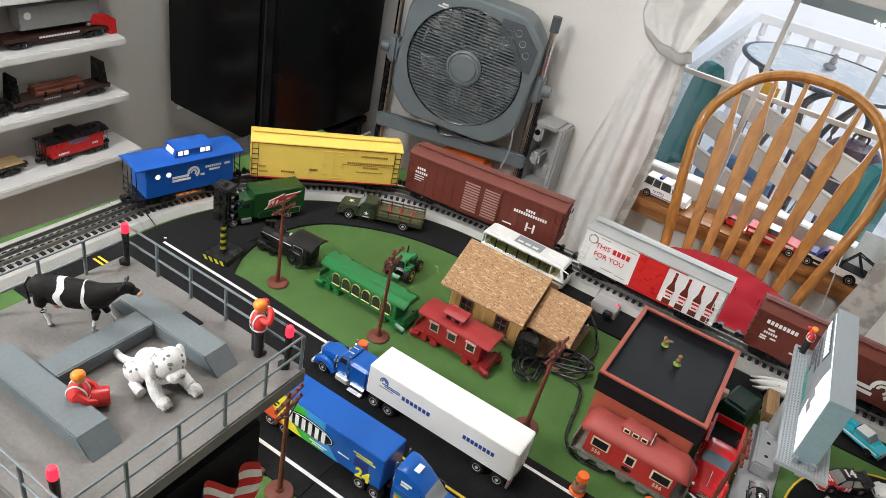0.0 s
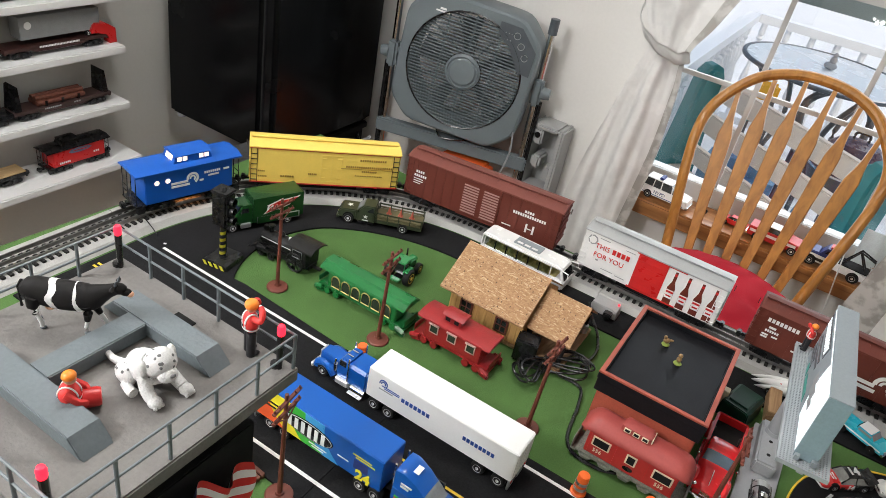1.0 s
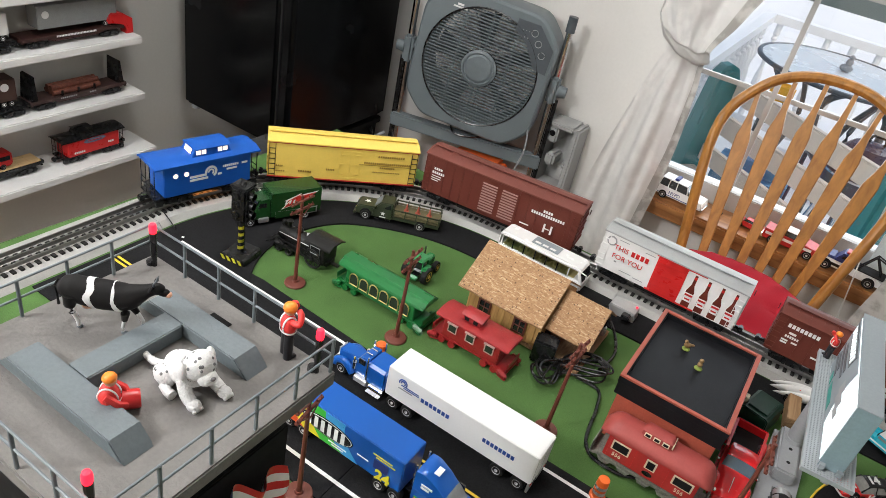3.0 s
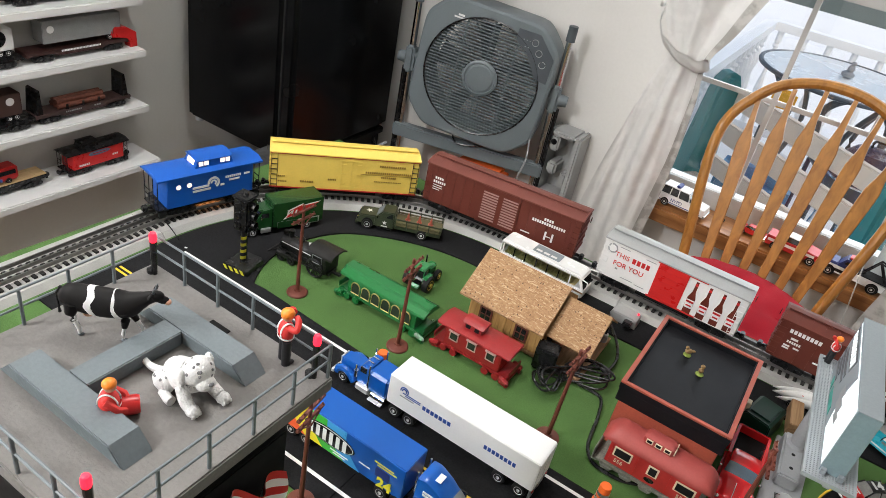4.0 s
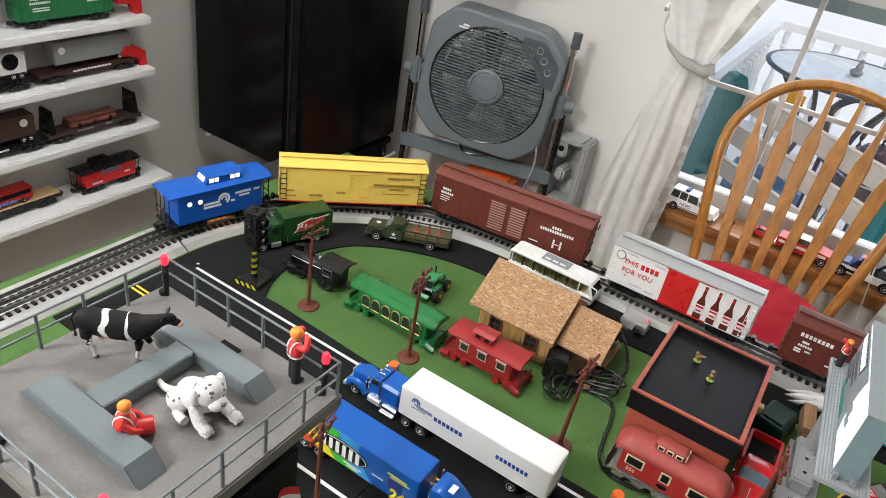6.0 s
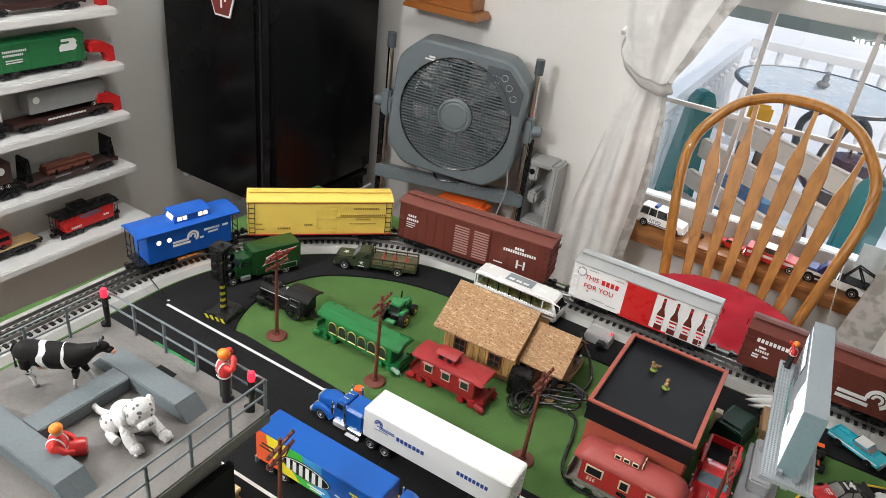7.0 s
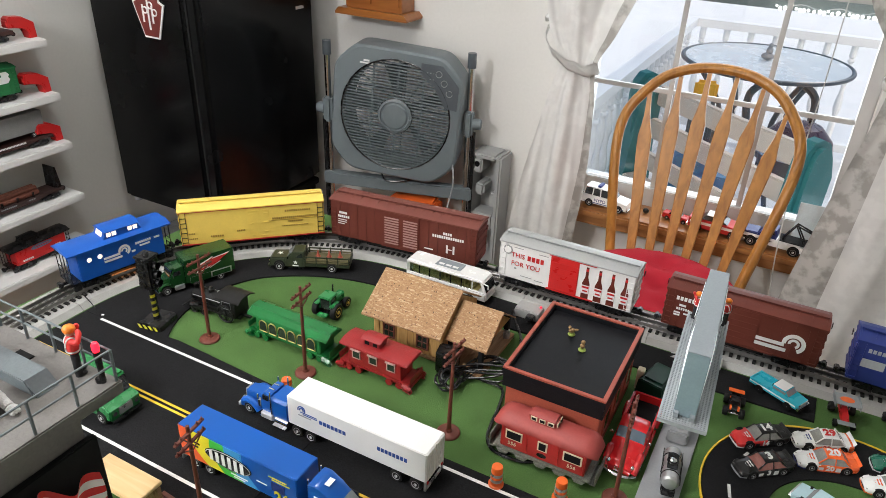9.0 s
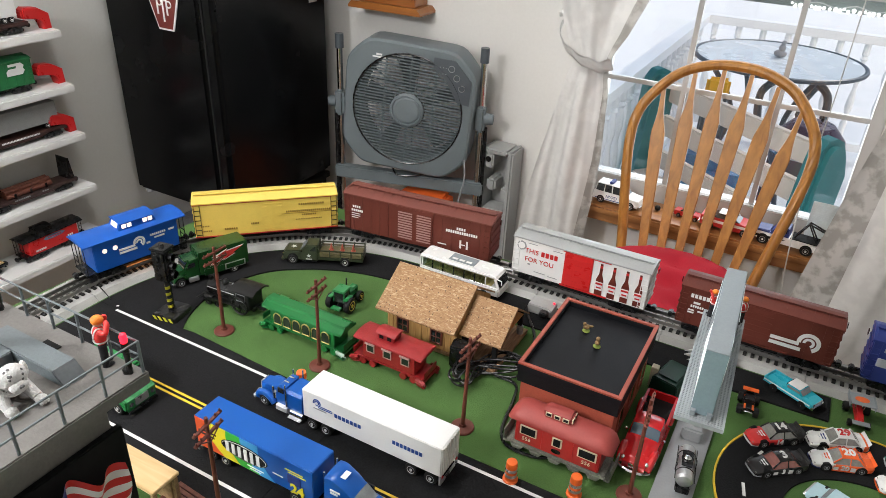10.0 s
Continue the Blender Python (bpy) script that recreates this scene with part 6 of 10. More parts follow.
def tower():
    ob = thing("brick_signal_building", pose(0, 0, 0), "orange-red toy building with a flat black roof tray", "toy building")
    x0, x1, y0, y1 = -0.134, 0.027, 0.8165, 1.030
    part("wall", B((x0 + 0.006, y0 + 0.006, 0.0003, x1 - 0.006, y1 - 0.006, 0.086), bev=0.001), BRICK, ob)
    part("band", B((x0 + 0.001, y0 + 0.001, 0.0862, x1 - 0.001, y1 - 0.001, 0.109), bev=0.0008), ROOFBLK, ob, "black cornice band")
    part("roof", B((x0 + 0.004, y0 + 0.004, 0.1092, x1 - 0.004, y1 - 0.004, 0.1105)), ROOFBLK, ob, "flat black roof")
    t = 0.0065
    part("parapet", B((x0 + 0.0045, y0 + 0.0045, 0.1106, x0 + 0.008, y1 - 0.0045, 0.119), (x1 - 0.008, y0 + 0.0045, 0.1106, x1 - 0.0045, y1 - 0.0045, 0.119), (x0 + 0.0081, y0 + 0.0045, 0.1106, x1 - 0.0081, y0 + 0.008, 0.119), (x0 + 0.0081, y1 - 0.008, 0.1106, x1 - 0.0081, y1 - 0.0045, 0.119)), ROOFBLK, ob, "black inner parapet")
    for b in ((x0, y0, x0 + t, y1), (x1 - t, y0, x1, y1), (x0 + t, y0, x1 - t, y0 + t), (x0 + t, y1 - t, x1 - t, y1)):
        part("coping", B((b[0], b[1], 0.1191, b[2], b[3], 0.1225), bev=0.0006), TRIM, ob, "orange coping strip")
    for b in ((x0, y0, x0 + 0.004, y1), (x1 - 0.004, y0, x1, y1), (x0 + 0.004, y0, x1 - 0.004, y0 + 0.004), (x0 + 0.004, y1 - 0.004, x1 - 0.004, y1)):
        part("cornice", B((b[0], b[1], 0.1092, b[2], b[3], 0.119)), ROOFBLK, ob)
    for yy in (0.87, 0.93, 0.99):
        w = part("window", B((x1 - 0.0058, yy - 0.014, 0.03, x1 - 0.0045, yy + 0.014, 0.068)), WINDOWD, ob)
        part("window_frame", B((x1 - 0.0057, yy - 0.017, 0.027, x1 - 0.0035, yy - 0.0142, 0.071), (x1 - 0.0057, yy + 0.0142, 0.027, x1 - 0.0035, yy + 0.017, 0.071), (x1 - 0.0057, yy - 0.0141, 0.0682, x1 - 0.0035, yy + 0.0141, 0.071), (x1 - 0.0057, yy - 0.0141, 0.027, x1 - 0.0035, yy + 0.0141, 0.0298)), TRIM, w)
    for x, y, k in ((-0.076, 0.965, 0), (-0.047, 0.933, 1)):
        bm = bmesh.new()
        addball(bm, (0, 0, 0.0015), 0.0065, 1, 1, 0.35, mi=1)
        addball(bm, (0, 0, 0.009), 0.005, 1.2 if not k else 0.9, 0.8, 0.9)
        addball(bm, (-0.004 if not k else 0.001, 0, 0.0155), 0.0028 if not k else 0.0036)
        if not k:
            addcyl(bm, (-0.003, 0, 0.011), (-0.004, 0, 0.0155), 0.0016, n=8)
            addball(bm, (0.006, 0, 0.010), 0.004, 1.3, 0.6, 0.5)
        solid("bird_figurine" if not k else "small_animal_figurine", bm, [TANB, MOSS], "tiny brown figurine on a mossy foot standing on the roof", "figurine", "roof figurines", m=pose(x, y, 0.1106, 0, 0, 30 + 50 * k))


tower()


def tin_caboose():
    ob = thing("tinplate_caboose", pose(-0.042, 0.789, 0.0005), "old red tinplate toy caboose with cream window frames", "train car")
    L, h = 0.152, 0.022
    part("body", B((-L / 2 + 0.01, -h, 0.018, L / 2 - 0.01, h, 0.060), bev=0.001), REDTIN, ob)
    bm = bmesh.new()
    rings = []
    for u in [k / 24 for k in range(25)]:
        x = (u - 0.5) * (L + 0.010)
        q = max(0.0, (abs(x) - (L / 2 - 0.016)) / 0.021)
        k = math.sqrt(max(0.02, 1 - q * q))
        rings.append([bm.verts.new((x, -(h + 0.004) * (0.6 + 0.4 * k), 0.0602 - 0.006 * q * q))] + [bm.verts.new((x, -(h + 0.004) * (0.6 + 0.4 * k) * math.cos(radians(a)), 0.0618 - 0.006 * q * q + 0.0155 * k * math.sin(radians(a)))) for a in range(6, 175, 14)] + [bm.verts.new((x, (h + 0.004) * (0.6 + 0.4 * k), 0.0602 - 0.006 * q * q))])
    for p, q in zip(rings, rings[1:]):
        n = len(p)
        for k in range(n):
            bm.faces.new((p[k], p[(k + 1) % n], q[(k + 1) % n], q[k]))
    bm.faces.new(rings[0])
    bm.faces.new(rings[-1][::-1])
    part("roof", bm, REDROOF, ob, "dull red curved roof", 50)
    part("cupola", P([(-0.012, 0.074), (0.012, 0.074), (0.0115, 0.086), (0.006, 0.0885), (-0.006, 0.0885), (-0.0115, 0.086)], -0.030, 0.014, "x", 0.0028), REDROOF, ob)
    for x in (-0.021, -0.008, 0.005):
        c = part("cupola_window", B((x - 0.0048, -0.0128, 0.0782, x + 0.0048, -0.0114, 0.0850)), CREAM, ob, "cream cupola window frame")
        part("glass", B((x - 0.0034, -0.0132, 0.0795, x + 0.0034, -0.0127, 0.0838)), BLACKM, c)
    for y in (-0.006, 0.006):
        c = part("cupola_window", B((0.0136, y - 0.0040, 0.0782, 0.0152, y + 0.0040, 0.0852)), CREAM, ob, "cream cupola window frame")
        part("glass", B((0.0151, y - 0.0026, 0.0796, 0.0157, y + 0.0026, 0.0838)), BLACKM, c)
    GALV = mat("worn_grey_metal", (0.20, 0.205, 0.175), 0.55, 0.2, vary=0.4, size=0.008, bump=0.0006, fine=0.002)
    part("frame", B((-L / 2, -h - 0.003, 0.0125, L / 2, h + 0.003, 0.0178), bev=0.001), GALV, ob, "worn grey metal underframe")
    for x in (-0.060, -0.030, 0.0, 0.030, 0.060):
        part("frame_bracket", P([(x - 0.010, 0.0125), (x + 0.010, 0.0125), (x + 0.006, 0.0065), (x - 0.006, 0.0065)], -h - 0.0045, -h - 0.0012, "y", 0.0006), GALV, ob)
    for x, w in ((-0.045, 0.0135), (0.0, 0.0078), (0.046, 0.0145)):
        f = part("window_frame", B((x - w, -h - 0.0014, 0.036, x + w, -h - 0.0002, 0.054), bev=0.0005), CREAM, ob, "cream window frame")
        part("window", B((x - w + 0.0025, -h - 0.0019, 0.0385, x + w - 0.0025, -h - 0.0013, 0.0515)), BLACKM, f)
    for x in (-0.047, 0.046):
        letters("556", 0.0092, face("-y", x, -h - 0.0008, 0.0285), CREAM, ob)
    bm = lathe([(0.0075, 0), (0.0075, 0.0008), (0.001, 0.001)], 20)
    bm.transform(pose(0.0, -h - 0.0002, 0.0275, 90) @ Matrix.Diagonal((1.0, 0.5, 1, 1)))
    part("emblem", bm, BLACK, ob, "black oval emblem with gold rim")
    for x in (-0.024, 0.024, -0.062, 0.062):
        part("panel_line", B((x - 0.0006, -h - 0.0009, 0.02, x + 0.0006, -h - 0.0001, 0.058)), RED, ob)
    for sx in (-1, 1):
        part("end_platform", B((sx * (L / 2 - 0.001), -h, 0.008, sx * (L / 2 + 0.008), h, 0.0108), (sx * (L / 2 + 0.006), -h, 0.0109, sx * (L / 2 + 0.008), h, 0.032), bev=0.0008), GALV, ob)
        part("truck", B((sx * 0.044 - 0.022, -0.019, 0.004, sx * 0.044 + 0.022, 0.019, 0.0108), bev=0.002), GALV, ob)
        for dx in (-0.013, 0.013):
            wheel(ob, sx * 0.044 + dx, -0.018, 0.007, 0.0068, 0.005, GALV, 1)


tin_caboose()


def billboard():
    M = pose(0.1245, 0.920, 0, 0, 0, 3.4)
    base = thing("grey_base_plate", pose(0, 0, 0), "long grey plastic base plate under the billboard", "base plate")
    part("plate", B((0.097, 0.60, 0.0003, 0.152, 1.035, 0.006), bev=0.001), GREY, base)
    ob = thing("lit_billboard", M, "grey double-sided toy billboard with lit faces and catwalk", "billboard")
    part("foot", B((-0.016, -0.002, 0.0062, 0.016, 0.104, 0.03), bev=0.003), GREY, ob)
    part("post", C((0.003, 0.078, 0.03), (0.003, 0.078, 0.180), 0.012, n=24), GREY, ob)
    part("collar", C((0.003, 0.078, 0.0302), (0.003, 0.078, 0.036), 0.0145, 0.013, n=24), GREY, ob)
    # black discs on the foot stand in for two shaded holes
    for yy in (0.021, 0.053):
        part("bolt_hole", C((0.001, yy, 0.0295), (0.001, yy, 0.0303), 0.0030, n=12), BLACKM, ob)
    x0, x1, y0, y1, z = -0.0285, 0.0285, -0.165, 0.103, 0.180
    s = 0.0036
    nx, ny = int((x1 - x0) / s), int((y1 - y0) / s)
    bm = bmesh.new()
    for i in range(nx + 1):
        x = x0 + (x1 - x0) * i / nx
        addbox(bm, (x - 0.0009, y0, z, x + 0.0009, y1, z + 0.0012))
    for i in range(ny + 1):
        y = y0 + (y1 - y0) * i / ny
        addbox(bm, (x0, y - 0.0009, z + 0.0001, x1, y + 0.0009, z + 0.0013))
    part("catwalk", bm, CATW, ob, "perforated grey catwalk", smooth=0)
    for b in ((x0 - 0.002, y0 - 0.002, x0, y1 + 0.002), (x1, y0 - 0.002, x1 + 0.002, y1 + 0.002), (x0, y0 - 0.002, x1, y0), (x0, y1, x1, y1 + 0.002)):
        part("catwalk_edge", B((b[0], b[1], z - 0.004, b[2], b[3], z + 0.002)), CATW, ob)
    part("underframe", B((-0.004, y0, z - 0.008, 0.004, y1, z - 0.0005)), GREY, ob)
    ya, yb, za, zb = -0.152, 0.070, 0.1825, 0.281
    part("sign_box", B((-0.0130, ya + 0.0025, za, 0.0130, yb, zb - 0.0015), bev=0.001), STEELG, ob, "grey sheet metal sign box")
    part("top_plate", B((-0.0138, ya, zb - 0.0013, 0.0138, yb + 0.001, zb), bev=0.0004), STEELG, ob, "dull grey sheet metal top plate")
    part("end_cap", B((-0.0135, ya, za, 0.0135, ya + 0.0023, zb - 0.0015), bev=0.0006), ENDCAP, ob, "blue-grey glossy end cap")
    yc, zc = (ya + yb) / 2, (za + zb) / 2

    for side in (-1, 1):
        def sheet(u0, v0, u1, v1, off):
            """A thin plate on the lit face, which is bowed outward both ways; u and v run from -1 to 1 over the face."""
            bm = bmesh.new()
            n = 12
            layers = []
            for th in (0.0, 0.0005):
                grid = []
                for i in range(n + 1):
                    line = []
                    for k in range(n + 1):
                        u, v = u0 + (u1 - u0) * i / n, v0 + (v1 - v0) * k / n
                        x = 0.0131 + 0.0036 * (1 - u * u) * (1 - v * v) + off + th
                        line.append(bm.verts.new((side * x, yc + 0.105 * u, zc + 0.0445 * v)))
                    grid.append(line)
                layers.append(grid)
                for i in range(n):
                    for k in range(n):
                        bm.faces.new((grid[i][k], grid[i + 1][k], grid[i + 1][k + 1], grid[i][k + 1]))
            a, b = layers
            rim = lambda g: [g[i][0] for i in range(n)] + [g[n][k] for k in range(n)] + [g[i][n] for i in range(n, 0, -1)] + [g[0][k] for k in range(n, 0, -1)]
            ra, rb = rim(a), rim(b)
            for i in range(len(ra)):
                k = (i + 1) % len(ra)
                bm.faces.new((ra[i], ra[k], rb[k], rb[i]))
            bmesh.ops.recalc_face_normals(bm, faces=bm.faces)
            return bm
        f = part("sign_face", sheet(-1, -1, 1, 1, 0.0), SCREENW, ob, "white lit sign face", smooth=60)
        part("picture", sheet(-0.32, -0.94, 0.98, 0.96, 0.0006), PICTG, f, "pale grey printed picture", smooth=60)
        part("print", sheet(0.06, 0.48, 0.94, 0.90, 0.0012), FAND, f, "dark band of print", smooth=60)
        for k in range(9):
            part("print", sheet(0.10 + 0.092 * k, 0.56, 0.165 + 0.092 * k, 0.82, 0.0018), SCREENW, f, "white bar of print", smooth=60)
        for b in ((-0.12, -0.88, 0.34, -0.55), (0.46, -0.88, 0.62, -0.60)):
            part("print", sheet(*b, 0.0012), SIGNG, f, "green bar of print", smooth=60)
        for b in ((0.42, -0.50, 0.94, -0.36), (0.42, -0.26, 0.84, -0.12), (0.10, -0.02, 0.94, 0.10), (0.10, 0.20, 0.78, 0.32)):
            part("print", sheet(*b, 0.0012), FAND, f, "dark bar of print", smooth=60)
        for b in ((-0.60, -0.30, -0.42, -0.06), (-0.50, -0.18, -0.24, 0.20), (-0.34, 0.04, -0.16, 0.40)):
            part("print", sheet(*b, 0.0008), GREY, f, "grey blurred picture on the sign", smooth=60)
    for xx in (-0.010, 0.010):
        part("bracket", B((xx - 0.003, ya - 0.006, za, xx + 0.003, ya - 0.0002, za + 0.0075)), STEELG, ob)


billboard()


def worker(m, label, kneel=False):
    """A plain toy worker, one mesh."""
    bm = bmesh.new()
    if kneel:
        addball(bm, (0, 0, 0.016), 0.0085, 0.9, 1.1, 1.25, mi=0)
        addball(bm, (0.003, 0, 0.031), 0.0048, mi=2)
        addball(bm, (0.003, 0, 0.0335), 0.0054, 1, 1, 0.75, mi=3)
        addball(bm, (0.001, 0.006, 0.006), 0.006, 1.6, 0.8, 0.7, mi=1)
        addball(bm, (0.001, -0.006, 0.006), 0.006, 1.6, 0.8, 0.7, mi=1)
        addtube(bm, [(0.0, 0.008, 0.022), (0.008, 0.009, 0.015), (0.012, 0.005, 0.010)], 0.0028, 6, mi=0)
        addtube(bm, [(0.0, -0.008, 0.022), (0.008, -0.009, 0.015), (0.012, -0.005, 0.010)], 0.0028, 6, mi=0)
    else:
        for s in (-1, 1):
            addcyl(bm, (0, s * 0.0034, 0), (0, s * 0.0032, 0.021), 0.0032, 0.0034, 10, mi=1)
            addball(bm, (0.0018, s * 0.0034, 0.0015), 0.003, 1.5, 0.9, 0.6, mi=1)
            addtube(bm, spline([(0, s * 0.0060, 0.0345), (0.0035, s * 0.0105, 0.0350), (0.0060, s * 0.0070, 0.0395), (0.0058, s * 0.0030, 0.0405)]), 0.0022, 8, mi=0)
        addball(bm, (0, 0, 0.028), 0.0072, 0.75, 1.0, 1.25, mi=0)
        addball(bm, (0.0005, 0, 0.0405), 0.0042, mi=2)
        addball(bm, (0.0005, 0, 0.0425), 0.0050, 1, 1, 0.8, mi=3)
    r, cx, cz, yy, z = (0.0088, 0.0079, 0.016, 0.0040, 0.013) if kneel else (0.0074, 0.0055, 0.028, 0.0034, 0.024)
    up = 0.0109 if kneel else 0.0092
    k = 0.905 if kneel else 0.885
    for s in (-1, 1):
        addtube(bm, [(cx * k * math.cos(t), s * yy, cz + up * k * math.sin(t)) for t in [math.radians(-25 + 230 * i / 14) for i in range(15)]], 0.0007, 6, mi=4)
    n = 18
    lo = [bm.verts.new((r * (0.95 if kneel else 0.78) * math.cos(2 * math.pi * i / n), r * (1.12 if kneel else 1.0) * math.sin(2 * math.pi * i / n), z)) for i in range(n)]
    hi = [bm.verts.new((v.co.x, v.co.y, z + 0.0015)) for v in lo]
    for i in range(n):
        bm.faces.new((lo[i], lo[(i + 1) % n], hi[(i + 1) % n], hi[i])).material_index = 4
    return solid("toy_worker", bm, [VEST, TROUSER, PINK, HAT, WHITE], label, "figurine", "toy workers", m=m, smooth=60)


worker(pose(0.0990, 1.011, 0.1815, 0, 0, 200), "tiny orange toy worker on the billboard catwalk")
worker(pose(0.1420, 1.014, 0.1815, 0, 0, 160), "tiny orange toy worker on the billboard catwalk")


# ---- tall viewing tower with a railed deck ----
def lookout():
    DZ = 0.42
    x0, x1, y0, y1 = -0.438, -0.250, 0.105, 0.285
    ob = thing("viewing_tower", pose(0, 0, 0), "tall grey toy tower with a railed roof deck and red lamps", "toy building")
    part("deck", B((x0, y0, DZ - 0.012, x1, y1, DZ), bev=0.0012), CONC, ob, "worn pale grey roof deck")
    part("cornice", B((x0 + 0.010, y0 + 0.010, DZ - 0.018, x1 - 0.010, y1 - 0.010, DZ - 0.0125), bev=0.001), CONC, ob)
    part("shaft", B((x0 + 0.026, y0 + 0.020, 0.0003, x1 - 0.027, y1 - 0.025, DZ - 0.0183), bev=0.002), CONC, ob, "grey tower shaft")
    part("black_panel", B((x1 - 0.0268, y0 + 0.022, 0.04, x1 - 0.0200, y1 - 0.020, DZ - 0.052), bev=0.001), BLACKM, ob, "black panel")
    part("black_panel", B((x0 + 0.03, y0 + 0.0135, 0.04, x1 - 0.034, y0 + 0.0198, DZ - 0.052), bev=0.001), BLACKM, ob, "black panel")
    # raised H-shaped beam on the deck
    hb = 0.012

    def beam(cx, cy, lx, ly, name="beam"):
        if lx > ly:
            bm = P([(cx - lx, DZ + 0.0003), (cx + lx, DZ + 0.0003), (cx + lx - 0.012, DZ + hb), (cx - lx + 0.012, DZ + hb)], cy - ly, cy + ly, "y", 0.0008)
        else:
            bm = P([(cy - ly, DZ + 0.0003), (cy + ly, DZ + 0.0003), (cy + ly - (0.0 if name == "tie_beam" else 0.012), DZ + hb), (cy - ly + (0.0 if name == "tie_beam" else 0.012), DZ + hb)], cx - lx, cx + lx, "x", 0.0008)
        part(name, bm, CONCB, ob, "blue-grey raised beam")
    beam(-0.3460, 0.1545, 0.060, 0.0105)
    beam(-0.3400, 0.2465, 0.054, 0.0100)
    beam(-0.3560, 0.2007, 0.0095, 0.0354, "tie_beam")
    part("hatch", B((-0.352, 0.2568, DZ + 0.0002, -0.334, 0.2685, DZ + 0.0012)), BLACKM, ob, "small dark hatch")
    part("hatch", B((-0.40, 0.106, DZ + 0.0002, -0.372, 0.118, DZ + 0.004), bev=0.001), BLACKM, ob)
    # railing
    post = finish("rail_post", C((0, 0, 0), (0, 0, 0.030), 0.0013, n=8), FANG)
    pts = []
    e = 0.003
    for i in range(6):
        u = i / 5
        pts += [(x0 + e + (x1 - x0 - 2 * e) * u, y1 - e), (x0 + e + (x1 - x0 - 2 * e) * u, y0 + e)]
        if 0 < i < 5:
            pts += [(x0 + e, y0 + e + (y1 - y0 - 2 * e) * u), (x1 - e, y0 + e + (y1 - y0 - 2 * e) * u)]
    for p in pts:
        q = part("rail_post", post, None, ob)
        q.location = (p[0], p[1], DZ)
    for z in (0.016, 0.030):
        for a, b in (((x0 + e, y0 + e), (x1 - e, y0 + e)), ((x1 - e, y0 + e), (x1 - e, y1 - e)), ((x1 - e, y1 - e), (x0 + e, y1 - e)), ((x0 + e, y1 - e), (x0 + e, y0 + e))):
            part("rail", C((*a, DZ + z), (*b, DZ + z), 0.0009, n=8), FANG, ob)
    for x, y in ((-0.260, 0.2755), (-0.4255, 0.2755), (-0.270, 0.114)):
        bm = C((x, y, DZ), (x, y, DZ + 0.030), 0.0021, 0.0028, n=10)
        addcyl(bm, (x - 0.003, y, DZ), (x - 0.003, y, DZ + 0.003), 0.004, n=10)
        l = part("lamp_post", bm, BLACK, ob)
        b = lathe([(0.0025, 0), (0.0029, 0.002), (0.0029, 0.0055), (0.0022, 0.0078), (0.0005, 0.0086)], 14, c=(x, y, DZ + 0.0302))
        part("red_lamp", b, LAMPRED, l, "glowing red warning lamp")
    return DZ


DZ = lookout()
worker(pose(-0.286, 0.2735, DZ, 0, 0, 60), "small toy worker in an orange vest standing by the railing")
worker(pose(-0.3245, 0.1660, DZ, 0, -6, 40) @ Matrix.Scale(0.82, 4), "small toy worker in an orange vest crouching on the deck", True)
bm = lathe([(0.0055, 0), (0.0062, 0.002), (0.0062, 0.010), (0.005, 0.012)], 16)
bm.transform(pose(0, 0, 0, 90))
solid("red_canister", bm, REDB, "small red canister lying beside the toy worker", "canister", m=pose(-0.3165, 0.1795, DZ + 0.0066, 0, 0, -35))

# plain cow and dog figurines
COWX = (-0.0285, -0.026, -0.020, -0.010, 0.0, 0.010, 0.017, 0.023, 0.029, 0.034)
COWZ = (0.0325, 0.0315, 0.0300, 0.0285, 0.0282, 0.0285, 0.0300, 0.0335, 0.0370, 0.0395)
COWR = (0.0030, 0.0072, 0.0100, 0.0108, 0.0112, 0.0108, 0.0098, 0.0072, 0.0050, 0.0042)


def cowband(bm, x0, x1, wob, grow, mi):
    pts = [(x0 + (x1 - x0) * i / 8, 0, 0) for i in range(9)]
    pts = [(p[0], 0, float(np.interp(p[0], COWX, COWZ))) for p in pts]
    first = len(bm.verts)
    addtube(bm, pts, lambda u: float(np.interp(x0 + (x1 - x0) * u, COWX, COWR)) + grow, 24, flat=0.78, mi=mi)
    bm.verts.ensure_lookup_table()
    for v in list(bm.verts)[first:]:
        v.co.x += wob * math.sin(v.co.z * 420 + v.co.y * 160)


